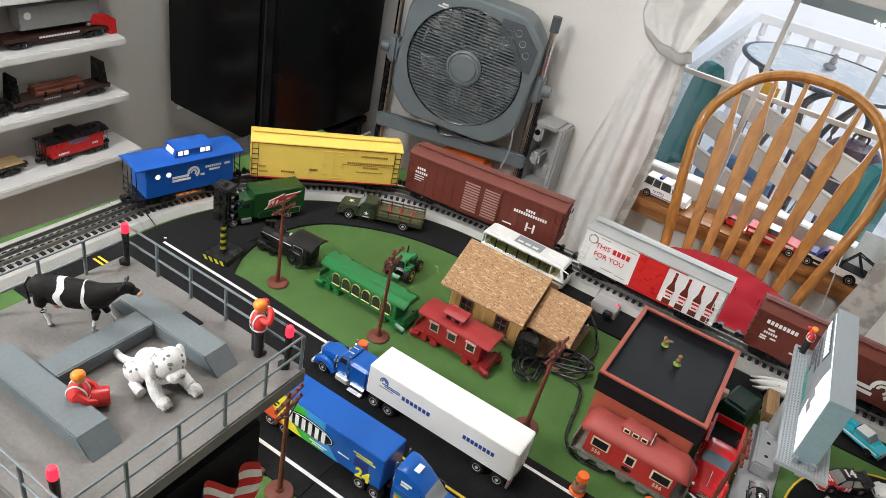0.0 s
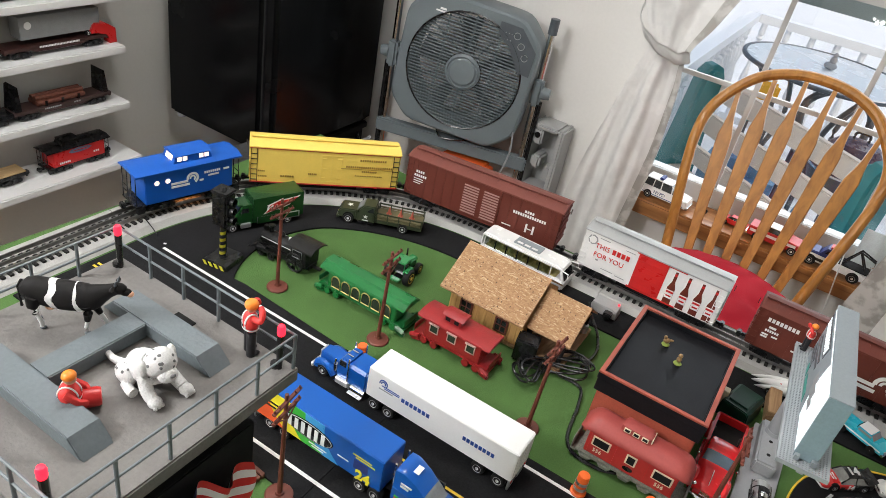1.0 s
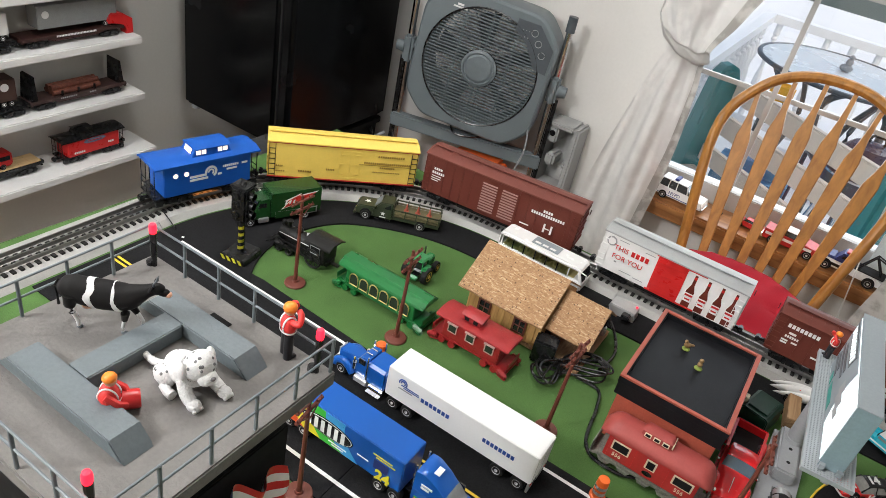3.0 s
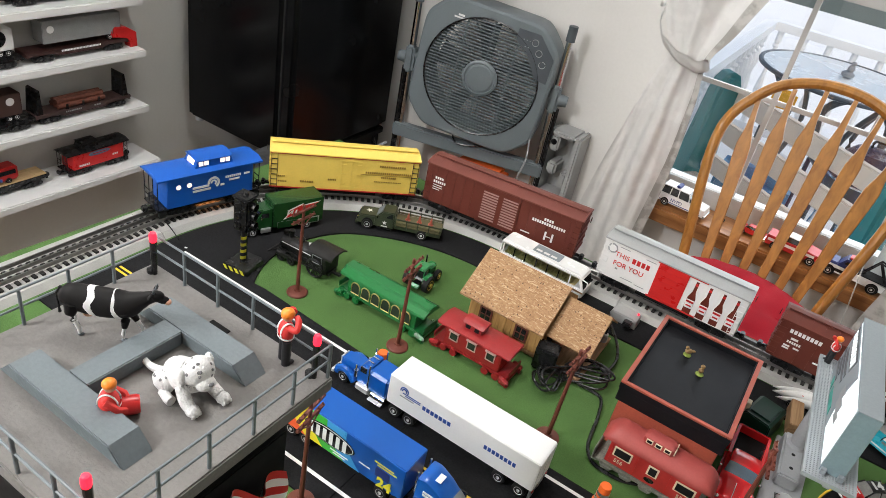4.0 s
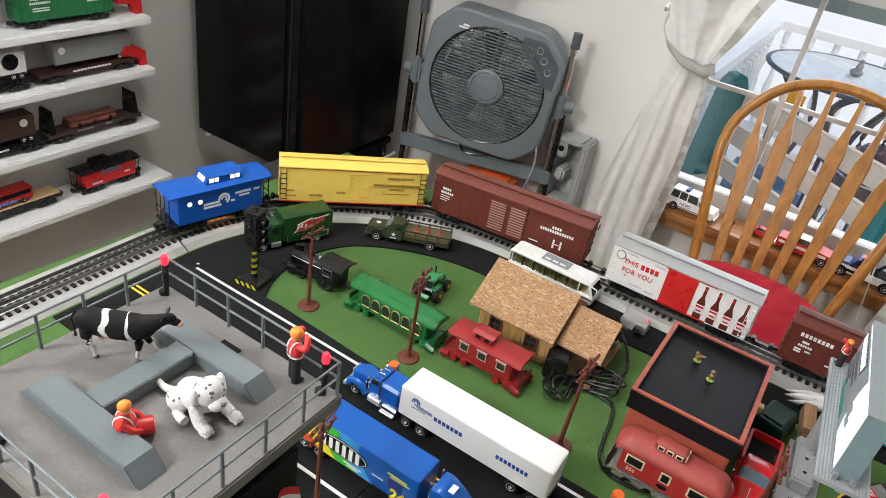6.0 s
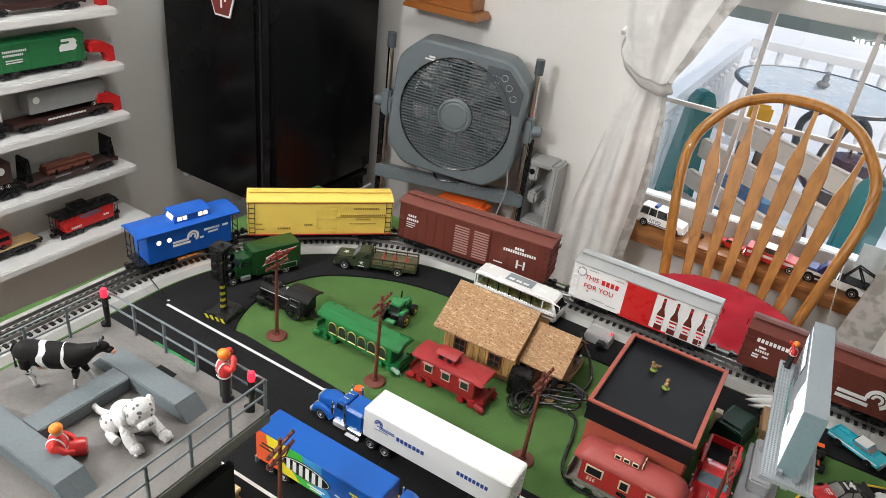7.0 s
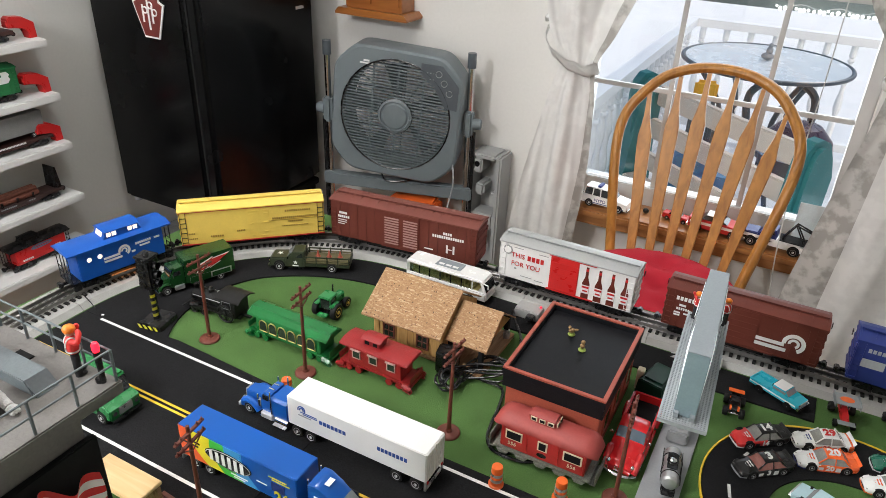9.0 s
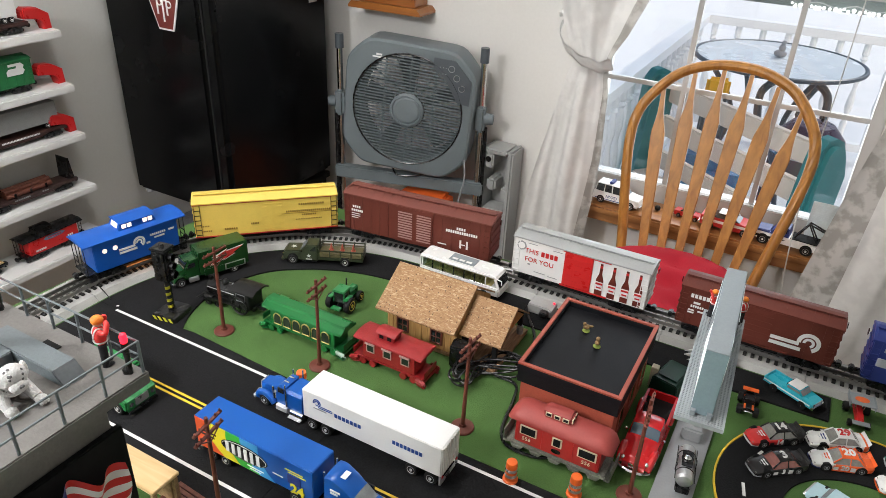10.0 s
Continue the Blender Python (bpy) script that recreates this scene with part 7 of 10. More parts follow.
bm = bmesh.new()
cp = spline([(x, 0, z) for x, z in zip(COWX, COWZ)], 4)
addtube(bm, cp, lambda u: float(np.interp(cp[int(round(u * (len(cp) - 1)))].x, COWX, COWR)), 24, flat=0.78)
addball(bm, (0.0360, 0, 0.0400), 0.0046, 1.15, 0.8, 0.95, 12)
addball(bm, (0.0400, 0, 0.0378), 0.0034, 1.3, 0.85, 0.85, 10)
addball(bm, (0.0432, 0, 0.0366), 0.0027, 0.9, 0.95, 0.8, 8, mi=2)
for s in (-1, 1):
    addball(bm, (0.0335, s * 0.0055, 0.0425), 0.0020, 0.7, 1.6, 0.6, 8)
    addtube(bm, [(0.0345, s * 0.0022, 0.0435), (0.0350, s * 0.0034, 0.0460), (0.0358, s * 0.0030, 0.0480)], lambda u: 0.0010 - 0.0006 * u, 6, mi=3)
    fx = 0.0185 + 0.0050 * s
    bx = -0.0195 - 0.0035 * s
    addtube(bm, [(0.0155, s * 0.0045, 0.026), (0.016, s * 0.0048, 0.019), (0.5 * fx + 0.0082, s * 0.0046, 0.0125)], lambda u: 0.0042 - 0.0022 * u, 10)
    addtube(bm, [(0.5 * fx + 0.0082, s * 0.0046, 0.0130), (fx, s * 0.0045, 0.0060), (fx + 0.0004, s * 0.0045, 0.0008)], 0.0014, 8, mi=1)
    addball(bm, (fx + 0.0008, s * 0.0045, 0.0012), 0.0019, 1.3, 1, 0.65, 8, mi=3)
    addtube(bm, [(-0.0185, s * 0.0045, 0.028), (-0.0200, s * 0.0050, 0.019), (0.5 * bx - 0.0112, s * 0.0046, 0.0125)], lambda u: 0.0056 - 0.0036 * u, 10)
    addtube(bm, [(0.5 * bx - 0.0112, s * 0.0046, 0.0135), (bx, s * 0.0045, 0.0060), (bx + 0.0004, s * 0.0045, 0.0008)], 0.0015, 8, mi=1)
    addball(bm, (bx + 0.0008, s * 0.0045, 0.0012), 0.0019, 1.3, 1, 0.65, 8, mi=3)
addball(bm, (-0.0105, 0, 0.0180), 0.0042, 1, 1, 0.8, 10, mi=2)
addtube(bm, [(-0.0275, 0, 0.0360), (-0.0305, 0, 0.030), (-0.0300, 0, 0.014)], 0.0011, 6)
cowband(bm, 0.0085, 0.0112, 0.0008, 0.0002, 1)
cowband(bm, -0.0085, -0.0040, 0.0014, 0.0002, 1)
solid("cow_figurine", bm, [COWB, WHITE, PINK, FAND], "plain black and white toy cow standing on the tower deck", "figurine", m=pose(-0.3905, 0.2085, DZ, 0, 0, 32), smooth=80)
bm = bmesh.new()
addtube(bm, spline([(-0.016, 0.002, 0.008), (-0.011, 0.002, 0.010), (-0.003, 0.001, 0.0125), (0.005, 0.0, 0.0165), (0.009, 0.0, 0.0195)], 5), lambda u: 0.0045 + 0.0066 * math.sin(min(1.0, u * 1.5 + 0.12) * 1.57), 18)
addball(bm, (0.0135, 0.0, 0.0265), 0.0102, 0.95, 1.05, 0.95, 18)
addball(bm, (0.0150, 0.0, 0.0310), 0.0066, 0.9, 1.15, 0.7, 12)
addball(bm, (0.0215, -0.0010, 0.0222), 0.0062, 0.95, 1.05, 0.80, 14)
addball(bm, (0.0200, -0.0010, 0.0183), 0.0040, 1.0, 1.2, 0.6, 10)
addball(bm, (0.0270, -0.0010, 0.0245), 0.0017, 0.8, 1.2, 0.8, mi=1, n=8)
for sy in (-1, 1):
    addball(bm, (0.0215, sy * 0.0048 - 0.0005, 0.0300), 0.0010, n=6, mi=1)
    addball(bm, (0.0105, sy * 0.0108, 0.0262), 0.0046, 0.85, 0.55, 1.45, 12)
    addtube(bm, spline([(0.007, sy * 0.0075, 0.015), (0.013, sy * 0.0098, 0.0075), (0.0195 + 0.002 * sy, sy * 0.0100, 0.0045)]), lambda u: 0.0046 - 0.0006 * u, 10)
    addball(bm, (0.0225 + 0.002 * sy, sy * 0.0102, 0.0038), 0.0046, 1.15, 1.0, 0.83, 12)
    for k in (-1, 0, 1):
        addball(bm, (0.0262 + 0.002 * sy, sy * 0.0102 + k * 0.0024, 0.0026), 0.0017, n=6)
    addball(bm, (-0.009, sy * 0.0092, 0.0078), 0.0080, 1.15, 0.65, 0.98, 12)
    addtube(bm, [(-0.006, sy * 0.0120, 0.0036), (0.001, sy * 0.0138, 0.0032), (0.005, sy * 0.0140, 0.0034)], 0.0034, 8)
addtube(bm, spline([(-0.015, 0.001, 0.0065), (-0.022, -0.002, 0.0040), (-0.030, -0.004, 0.0042), (-0.037, -0.004, 0.0062)]), lambda u: 0.0034 - 0.0014 * u, 8)
random.seed(4)
DOGB = (((-0.006, 0.001, 0.0115), (0.0115, 0.0112, 0.0108)), ((0.004, 0, 0.0160), (0.0100, 0.0108, 0.0108)), ((-0.009, 0.0092, 0.0078), (0.0092, 0.0053, 0.0079)), ((-0.009, -0.0092, 0.0078), (0.0092, 0.0053, 0.0079)), ((0.0135, 0.0, 0.0265), (0.0097, 0.0107, 0.0097)))
for i in range(64):
    a, b = random.uniform(0, 6.28), random.uniform(-0.2, 1.25)
    c, r = DOGB[i % 5]
    d = Vector((math.cos(a) * math.cos(b), math.sin(a) * math.cos(b), math.sin(b)))
    rot = Matrix.Rotation(a, 4, "Z") @ Matrix.Rotation(math.pi / 2 - b, 4, "Y")
    addball(bm, (c[0] + r[0] * d.x, c[1] + r[1] * d.y, c[2] + r[2] * d.z), random.uniform(0.0006, 0.0012), 1, random.uniform(0.7, 1.2), 0.25, 8, mi=1, rot=rot)
solid("dog_figurine", bm, [DOGW, SPOT], "plain white toy dog with faint dark spots resting on the deck", "figurine", m=pose(-0.3115, 0.2090, DZ, 0, 0, -2), smooth=80)

# striped flag, small wooden stand and brick pile at the tower's foot
fl = thing("striped_flag", pose(0, 0, 0), "small red and white striped cloth flag by the tower", "flag")
bm = bmesh.new()
rows = []
for i in range(27):
    row = []
    for k in range(29):
        u, v = k / 28, i / 26
        row.append(bm.verts.new((-0.2595 + 0.0055 * math.sin(v * 6 + u * 13), 0.186 + 0.066 * u, 0.362 - 0.022 * u - 0.085 * v + 0.005 * math.sin(u * 9.5 - 1.5))))
    rows.append(row)
for i, (p, q) in enumerate(zip(rows, rows[1:])):
    for k in range(28):
        f = bm.faces.new((p[k], p[k + 1], q[k + 1], q[k]))
        f.material_index = 2 if i < 14 and k < 8 else (i // 2) % 2
part("cloth", bm, [REDB, WHITE, NAVY], fl, "", 180)
part("staff", C((-0.2595, 0.184, 0.252), (-0.2595, 0.184, 0.366), 0.0014, n=8), GOLD, fl)
part("staff_arm", C((-0.2595, 0.184, 0.256), (-0.2700, 0.184, 0.256), 0.0012, n=8), GOLD, fl)
st = thing("small_wooden_stand", pose(-0.50, 0.415, 0.0005), "small light wood stand with a pale top", "stand")
part("top", B((-0.05, -0.022, 0.054, 0.05, 0.022, 0.060), bev=0.001), LTWOOD, st)
for x in (-0.044, 0.044):
    for y in (-0.017, 0.017):
        part("leg", B((x - 0.003, y - 0.003, 0, x + 0.003, y + 0.003, 0.0538)), PLANKW, st)
part("back", B((-0.04, 0.012, 0.004, 0.04, 0.015, 0.0538)), PLANKW, st)
br = thing("plank_pile", pose(-0.452, 0.437, 0.0005, 0, 0, -4), "small pile of reddish toy planks on the mat", "planks")
for i in range(5):
    part("plank", B((-0.028, -0.018 + i * 0.0075, 0, 0.028, -0.012 + i * 0.0075, 0.008), bev=0.0006), LOGS, br)

# electrical bits
pb = thing("track_plug", pose(-0.213, 1.136, 0.0036), "grey plastic track connector beside the rails", "connector")
part("housing", P([(-0.028, 0), (0.028, 0), (0.026, 0.016), (0.018, 0.020), (-0.022, 0.020)], -0.018, 0.016, "y", 0.002), GREY2, pb)
part("plug", B((0.006, -0.034, 0.006, 0.022, -0.0185, 0.018), bev=0.002), BLACK, pb, "black plug")
part("indicator", C((0.022, 0.008, 0.018), (0.022, 0.008, 0.021), 0.002, n=8), LAMPRED, pb, "small red indicator")
ad = thing("power_adapter", pose(-0.271, 0.905, 0.0005, 0, 0, 12), "black power adapter with coiled cable on the mat", "power adapter")
part("brick", B((-0.019, -0.016, 0, 0.019, 0.016, 0.044), bev=0.003), BLACK, ad)
random.seed(11)
c8, s8 = math.cos(radians(38)), math.sin(radians(38))
pts = [(0.0, -0.017, 0.010), (0.004, -0.030, 0.006)]
for i in range(6 * 14):
    t = i * 2 * math.pi / 14 + 0.6
    k = i // 14
    la, wb = (0.066, 0.060, 0.072, 0.056, 0.068, 0.062)[k], (0.022, 0.030, 0.018, 0.034, 0.025, 0.014)[k]
    u, v = la * math.sin(t) + 0.004 * math.sin(i * 0.9), wb * math.sin(2 * t + 0.2 * k) + 0.003 * math.sin(i * 1.7)
    pts.append((0.046 + c8 * u - s8 * v, -0.018 + s8 * u + c8 * v, 0.005 + 0.003 * k + 0.004 * math.sin(i * 0.53 + k) + 0.010 * abs(math.sin(t))))
part("cable", T(spline(pts, 4), 0.0018, 8), BLACK, ad, "coiled black cable")
part("cable", T(spline([(0.095, 0.02, 0.008), (0.112, 0.075, 0.006), (0.106, 0.13, 0.005), (0.085, 0.18, 0.007), (0.075, 0.205, 0.014)]), 0.0028, 6), BLACK, ad)
cb = thing("track_cable", pose(0, 0, 0), "black cable curving round the tinplate caboose", "cable")
part("cable", T(spline([(-0.205, 0.905, 0.004), (-0.165, 0.902, 0.004), (-0.151, 0.862, 0.004), (-0.144, 0.816, 0.004), (-0.136, 0.784, 0.004), (-0.117, 0.764, 0.004), (-0.077, 0.7625, 0.004), (-0.05, 0.775, 0.004)]), 0.0028, 6), BLACK, cb)
tw_ = thing("track_wire", pose(0, 0, 0), "short black wire hanging off the roadbed joint", "wire")
part("wire", T(spline([(-0.985, 0.724, 0.0125), (-0.968, 0.719, 0.0125), (-0.954, 0.716, 0.009), (-0.940, 0.712, 0.0048)]), 0.0011, 6), BLACK, tw_)
solid("paper_chip", B((-0.0025, -0.0018, 0, 0.0025, 0.0018, 0.0012), bev=0.0004), WHITE, "tiny white paper chip lying on the road", "chip", m=pose(-0.913, 0.706, 0.0036, 0, 0, 30))
gb = thing("green_plastic_box", pose(0.066, 1.040, 0.0005, 0, 0, -14) @ Matrix.Scale(0.92, 4), "dark green glossy plastic box behind the building", "box")
part("shell", P([(-0.028, 0), (0.028, 0), (0.025, 0.032), (0.020, 0.036), (-0.020, 0.036), (-0.025, 0.032)], -0.036, 0.036, "y", 0.002), DKGREEN, gb)
part("lid", B((-0.018, -0.026, 0.0362, 0.018, 0.026, 0.039), bev=0.001), DKGREEN, gb)
solid("wooden_block", B((-0.010, -0.035, 0, 0.010, 0.035, 0.026), bev=0.001), PLANKW, "small wooden block beside the billboard post", "block", m=pose(0.112, 1.085, 0.0005, 0, 0, 6))
solid("cream_block", B((-0.006, -0.007, 0, 0.006, 0.007, 0.040), bev=0.001), CREAM, "cream block against the building wall", "block", m=pose(0.036, 1.032, 0.0005))


# ---- toy vehicles ----
ROADZ = 0.0036


def loft(ob, stations, paint, glassm, roofm, hoodm=None, sides=True, tail=None):
    """A rounded car shell from cross sections of x, half width, sill z, belt z, top half width and top z; tail is an x and the paint behind it."""
    bm = bmesh.new()
    rings, seg = [], []
    steps = 4
    n = len(stations)
    for i in range(n - 1):
        p0, p1, p2, p3 = stations[max(0, i - 1)], stations[i], stations[i + 1], stations[min(n - 1, i + 2)]
        for q in range(steps if i < n - 2 else steps + 1):
            t = q / steps
            row = []
            for c in range(6):
                m1, m2 = 0.30 * (p2[c] - p0[c]), 0.30 * (p3[c] - p1[c])
                if c == 0:
                    row.append(p1[0] + (p2[0] - p1[0]) * t)
                else:
                    row.append((2 * t ** 3 - 3 * t * t + 1) * p1[c] + (t ** 3 - 2 * t * t + t) * m1 + (3 * t * t - 2 * t ** 3) * p2[c] + (t ** 3 - t * t) * m2)
            x, w, z0, zb, wt, zt = row
            pts = [(w * 0.90, z0), (w * 0.985, z0 + (zb - z0) * 0.25), (w, z0 + (zb - z0) * 0.55), (w * 0.985, zb - 0.0012), (w * 0.93, zb), (wt * 1.03, zt - 0.0012), (wt * 0.90, zt - 0.0001), (wt * 0.55, zt + 0.0006), (0, zt + 0.0009)]
            rings.append([bm.verts.new((x, -y, z)) for y, z in pts] + [bm.verts.new((x, y, z)) for y, z in pts[-2::-1]])
            seg.append(i)
    cabin = [s[5] - s[3] > 0.004 for s in stations]
    m = len(rings[0]) - 1
    for a, b, i in zip(rings, rings[1:], seg):
        both, one = cabin[i] and cabin[i + 1], cabin[i] or cabin[i + 1]
        for k in range(m):
            f = bm.faces.new((a[k], a[k + 1], b[k + 1], b[k]))
            if one and ((k in (4, m - 5) and sides) or (not both and (4 if sides else 5) <= k <= m - (5 if sides else 6))):
                f.material_index = 1
            elif both and 5 <= k <= m - 6:
                f.material_index = 2
            elif hoodm and 4 <= k <= m - 5 and stations[i][0] > 0.016:
                f.material_index = 3
            elif tail and a[0].co.x < tail[0] + 0.0006 * abs(k - m / 2):
                f.material_index = 4
        bm.faces.new((a[0], a[m], b[m], b[0]))
    bm.faces.new(rings[0])
    bm.faces.new(rings[-1][::-1])
    return part("body", bm, [paint, glassm, roofm, hoodm or paint, tail[1] if tail else paint], ob, smooth=42)


def trailer(ob, x0, x1, hw, z0, z1, body, rear, wheelx, endm=None):
    """A box trailer body with bogie, landing legs and rear doors; rear is the x side of its doors (-1 or 1)."""
    part("trailer_body", B((x0, -hw, z0, x1, hw, z1), bev=0.0012), body, ob)
    part("trailer_frame", B((x0 + 0.004, -hw * 0.5, z0 - 0.006, x1 - 0.004, hw * 0.5, z0 - 0.0002)), BLACK, ob)
    xe = x1 if rear > 0 else x0
    for sy in (-1, 1):
        part("rear_door", B((xe - 0.0008, sy * 0.001 if sy > 0 else -hw + 0.0015, z0 + 0.002, xe + 0.0008, hw - 0.0015 if sy > 0 else -0.001, z1 - 0.002)), endm or body, ob)
        bm = bmesh.new()
        for k in range(4):
            yy = sy * (0.003 + (hw - 0.006) * (k + 0.5) / 4)
            addbox(bm, (xe + rear * 0.001 - 0.0006, yy - 0.0005, z0 + 0.003, xe + rear * 0.001 + 0.0006, yy + 0.0005, z1 - 0.003))
        part("door_bar", bm, endm or body, ob)
        part("tail_light", B((xe - 0.001, sy * hw * 0.8 - 0.002, z0 - 0.005, xe + rear * 0.0012, sy * hw * 0.8 + 0.002, z0 - 0.002)), REDB, ob)
    part("bumper", B((xe - 0.003, -hw, 0.008, xe, -hw + 0.003, z0), (xe - 0.003, hw - 0.003, 0.008, xe, hw, z0), (xe - 0.003, -hw, 0.006, xe, hw, 0.009)), SILVER, ob)
    for wx in wheelx:
        for sy in (-1, 1):
            wheel(ob, wx, sy * (hw - 0.0055), 0.0105, 0.0105, 0.010, RIM, -sy)


def white_truck():
    ob = thing("semi_truck", pose(0, 0.663, ROADZ), "blue toy lorry tractor with a long white box trailer", "truck", "articulated trucks")
    trailer(ob, -0.405, -0.163, 0.0265, 0.022, 0.075, WHITE, 1, (-0.212, -0.180), WHITEG)
    h = -0.0268
    word(ob, -0.345, 0.0468, -0.296, 0.0535, 7, h, PRINTB)
    word(ob, -0.243, 0.0462, -0.192, 0.0528, 8, h, PRINTB)
    for r in (0.0034, 0.0064):
        part("emblem", T([(-0.3775 + r * math.cos(radians(a)), h, 0.0590 + r * math.sin(radians(a))) for a in range(195, -40, -15)], 0.0010, 6), PRINTB, ob, "blue arc of the emblem")
    for xa, z in ((-0.3800, 0.0545), (-0.3755, 0.0515)):
        part("emblem", B((xa, h - 0.0004, z - 0.0006, -0.349, h + 0.0004, z + 0.0006)), PRINTB, ob, "blue line of the emblem")
    bars(ob, [(-0.384, 0.0470, -0.360, 0.0485)], h, GREY, "marking")
    # tractor, facing -x
    part("chassis", B((-0.495, -0.010, 0.010, -0.345, 0.010, 0.016)), BLACK, ob)
    bm = taper(P([(-0.503, 0.013), (-0.466, 0.013), (-0.466, 0.0375), (-0.485, 0.0360), (-0.502, 0.0335)], -0.0125, 0.0125, "y", 0.0018), 0.013, 0.037, 0.9)
    part("hood", bm, BLUE, ob, "blue bonnet")
    part("grille", B((-0.5055, -0.009, 0.013, -0.5033, 0.009, 0.034), bev=0.0008), RIM, ob, "chrome grille")
    part("front_bumper", B((-0.512, -0.022, 0.006, -0.507, 0.022, 0.013), bev=0.001), RIM, ob)
    part("cab", taper(P([(-0.466, 0.014), (-0.4455, 0.014), (-0.4455, 0.0505), (-0.450, 0.0515), (-0.459, 0.0500), (-0.466, 0.0378)], -0.0190, 0.0190, "y", 0.0018), 0.036, 0.051, 0.88), BLUE, ob)
    part("sleeper", P([(-0.0205, 0.014), (0.0205, 0.014), (0.0205, 0.0445), (0.0165, 0.0490), (-0.0165, 0.0490), (-0.0205, 0.0445)], -0.4450, -0.411, "x", 0.0022), BLUE, ob)
    part("windscreen", P([(-0.4664, 0.0385), (-0.4598, 0.0498), (-0.4592, 0.0496), (-0.4656, 0.0382)], -0.0145, 0.0145), WINDOWT, ob)
    part("screen_bar", T([(-0.4668, 0, 0.0385), (-0.4598, 0, 0.0505)], 0.0007, 6), BLUE, ob)
    for sy in (-1, 1):
        part("side_window", B((-0.4610, sy * 0.0180 - 0.001, 0.0375, -0.4500, sy * 0.0180 + 0.001, 0.0465)), WINDOWD, ob)
        bm = bmesh.new()
        addtube(bm, spline([(-0.502, sy * 0.0185, 0.012), (-0.500, sy * 0.0185, 0.0195), (-0.489, sy * 0.0185, 0.0240), (-0.478, sy * 0.0185, 0.0195), (-0.470, sy * 0.0185, 0.011)]), 0.0058, 8)
        part("fender", bm, BLUE, ob)
        part("headlight", B((-0.5045, sy * 0.0165 - 0.003, 0.020, -0.501, sy * 0.0165 + 0.003, 0.025), bev=0.001), CHROME, ob)
        part("fuel_tank", C((-0.434, sy * 0.0205, 0.0105), (-0.410, sy * 0.0205, 0.0105), 0.0062), CHROME, ob)
        part("tank_step", B((-0.436, sy * 0.0245 - 0.005, 0.0040, -0.412, sy * 0.0245 + 0.005, 0.0060), bev=0.0005), RIM, ob)
        part("battery_box", B((-0.463, sy * 0.019 - 0.006, 0.006, -0.440, sy * 0.019 + 0.006, 0.016), bev=0.001), RIM, ob)
        part("door_handle", B((-0.4445, sy * 0.0198 - 0.0006, 0.0345, -0.440, sy * 0.0198 + 0.0006, 0.0358)), CHROME, ob)
        part("horn", C((-0.457, sy * 0.006, 0.0525), (-0.447, sy * 0.006, 0.0525), 0.0013, n=8), CHROME, ob)
        part("step", B((-0.466, sy * 0.021 - 0.003, 0.005, -0.437, sy * 0.021 + 0.003, 0.0072)), CHROME, ob)
        part("exhaust_stack", C((-0.4430, sy * 0.0215, 0.014), (-0.4430, sy * 0.0215, 0.0605), 0.0013), CHROME, ob)
        part("air_cleaner", C((-0.469, sy * 0.0172, 0.022), (-0.469, sy * 0.0172, 0.034), 0.0034), CHROME, ob)
        part("mirror", B((-0.466, sy * 0.0245 - 0.001, 0.040, -0.464, sy * 0.0245 + 0.001, 0.051)), CHROME, ob)
        wheel(ob, -0.489, sy * 0.0185, 0.0105, 0.0105, 0.008, RIM, -sy)
        for wx in (-0.390, -0.364):
            wheel(ob, wx, sy * 0.0205, 0.0105, 0.0105, 0.011, RIM, -sy)


white_truck()


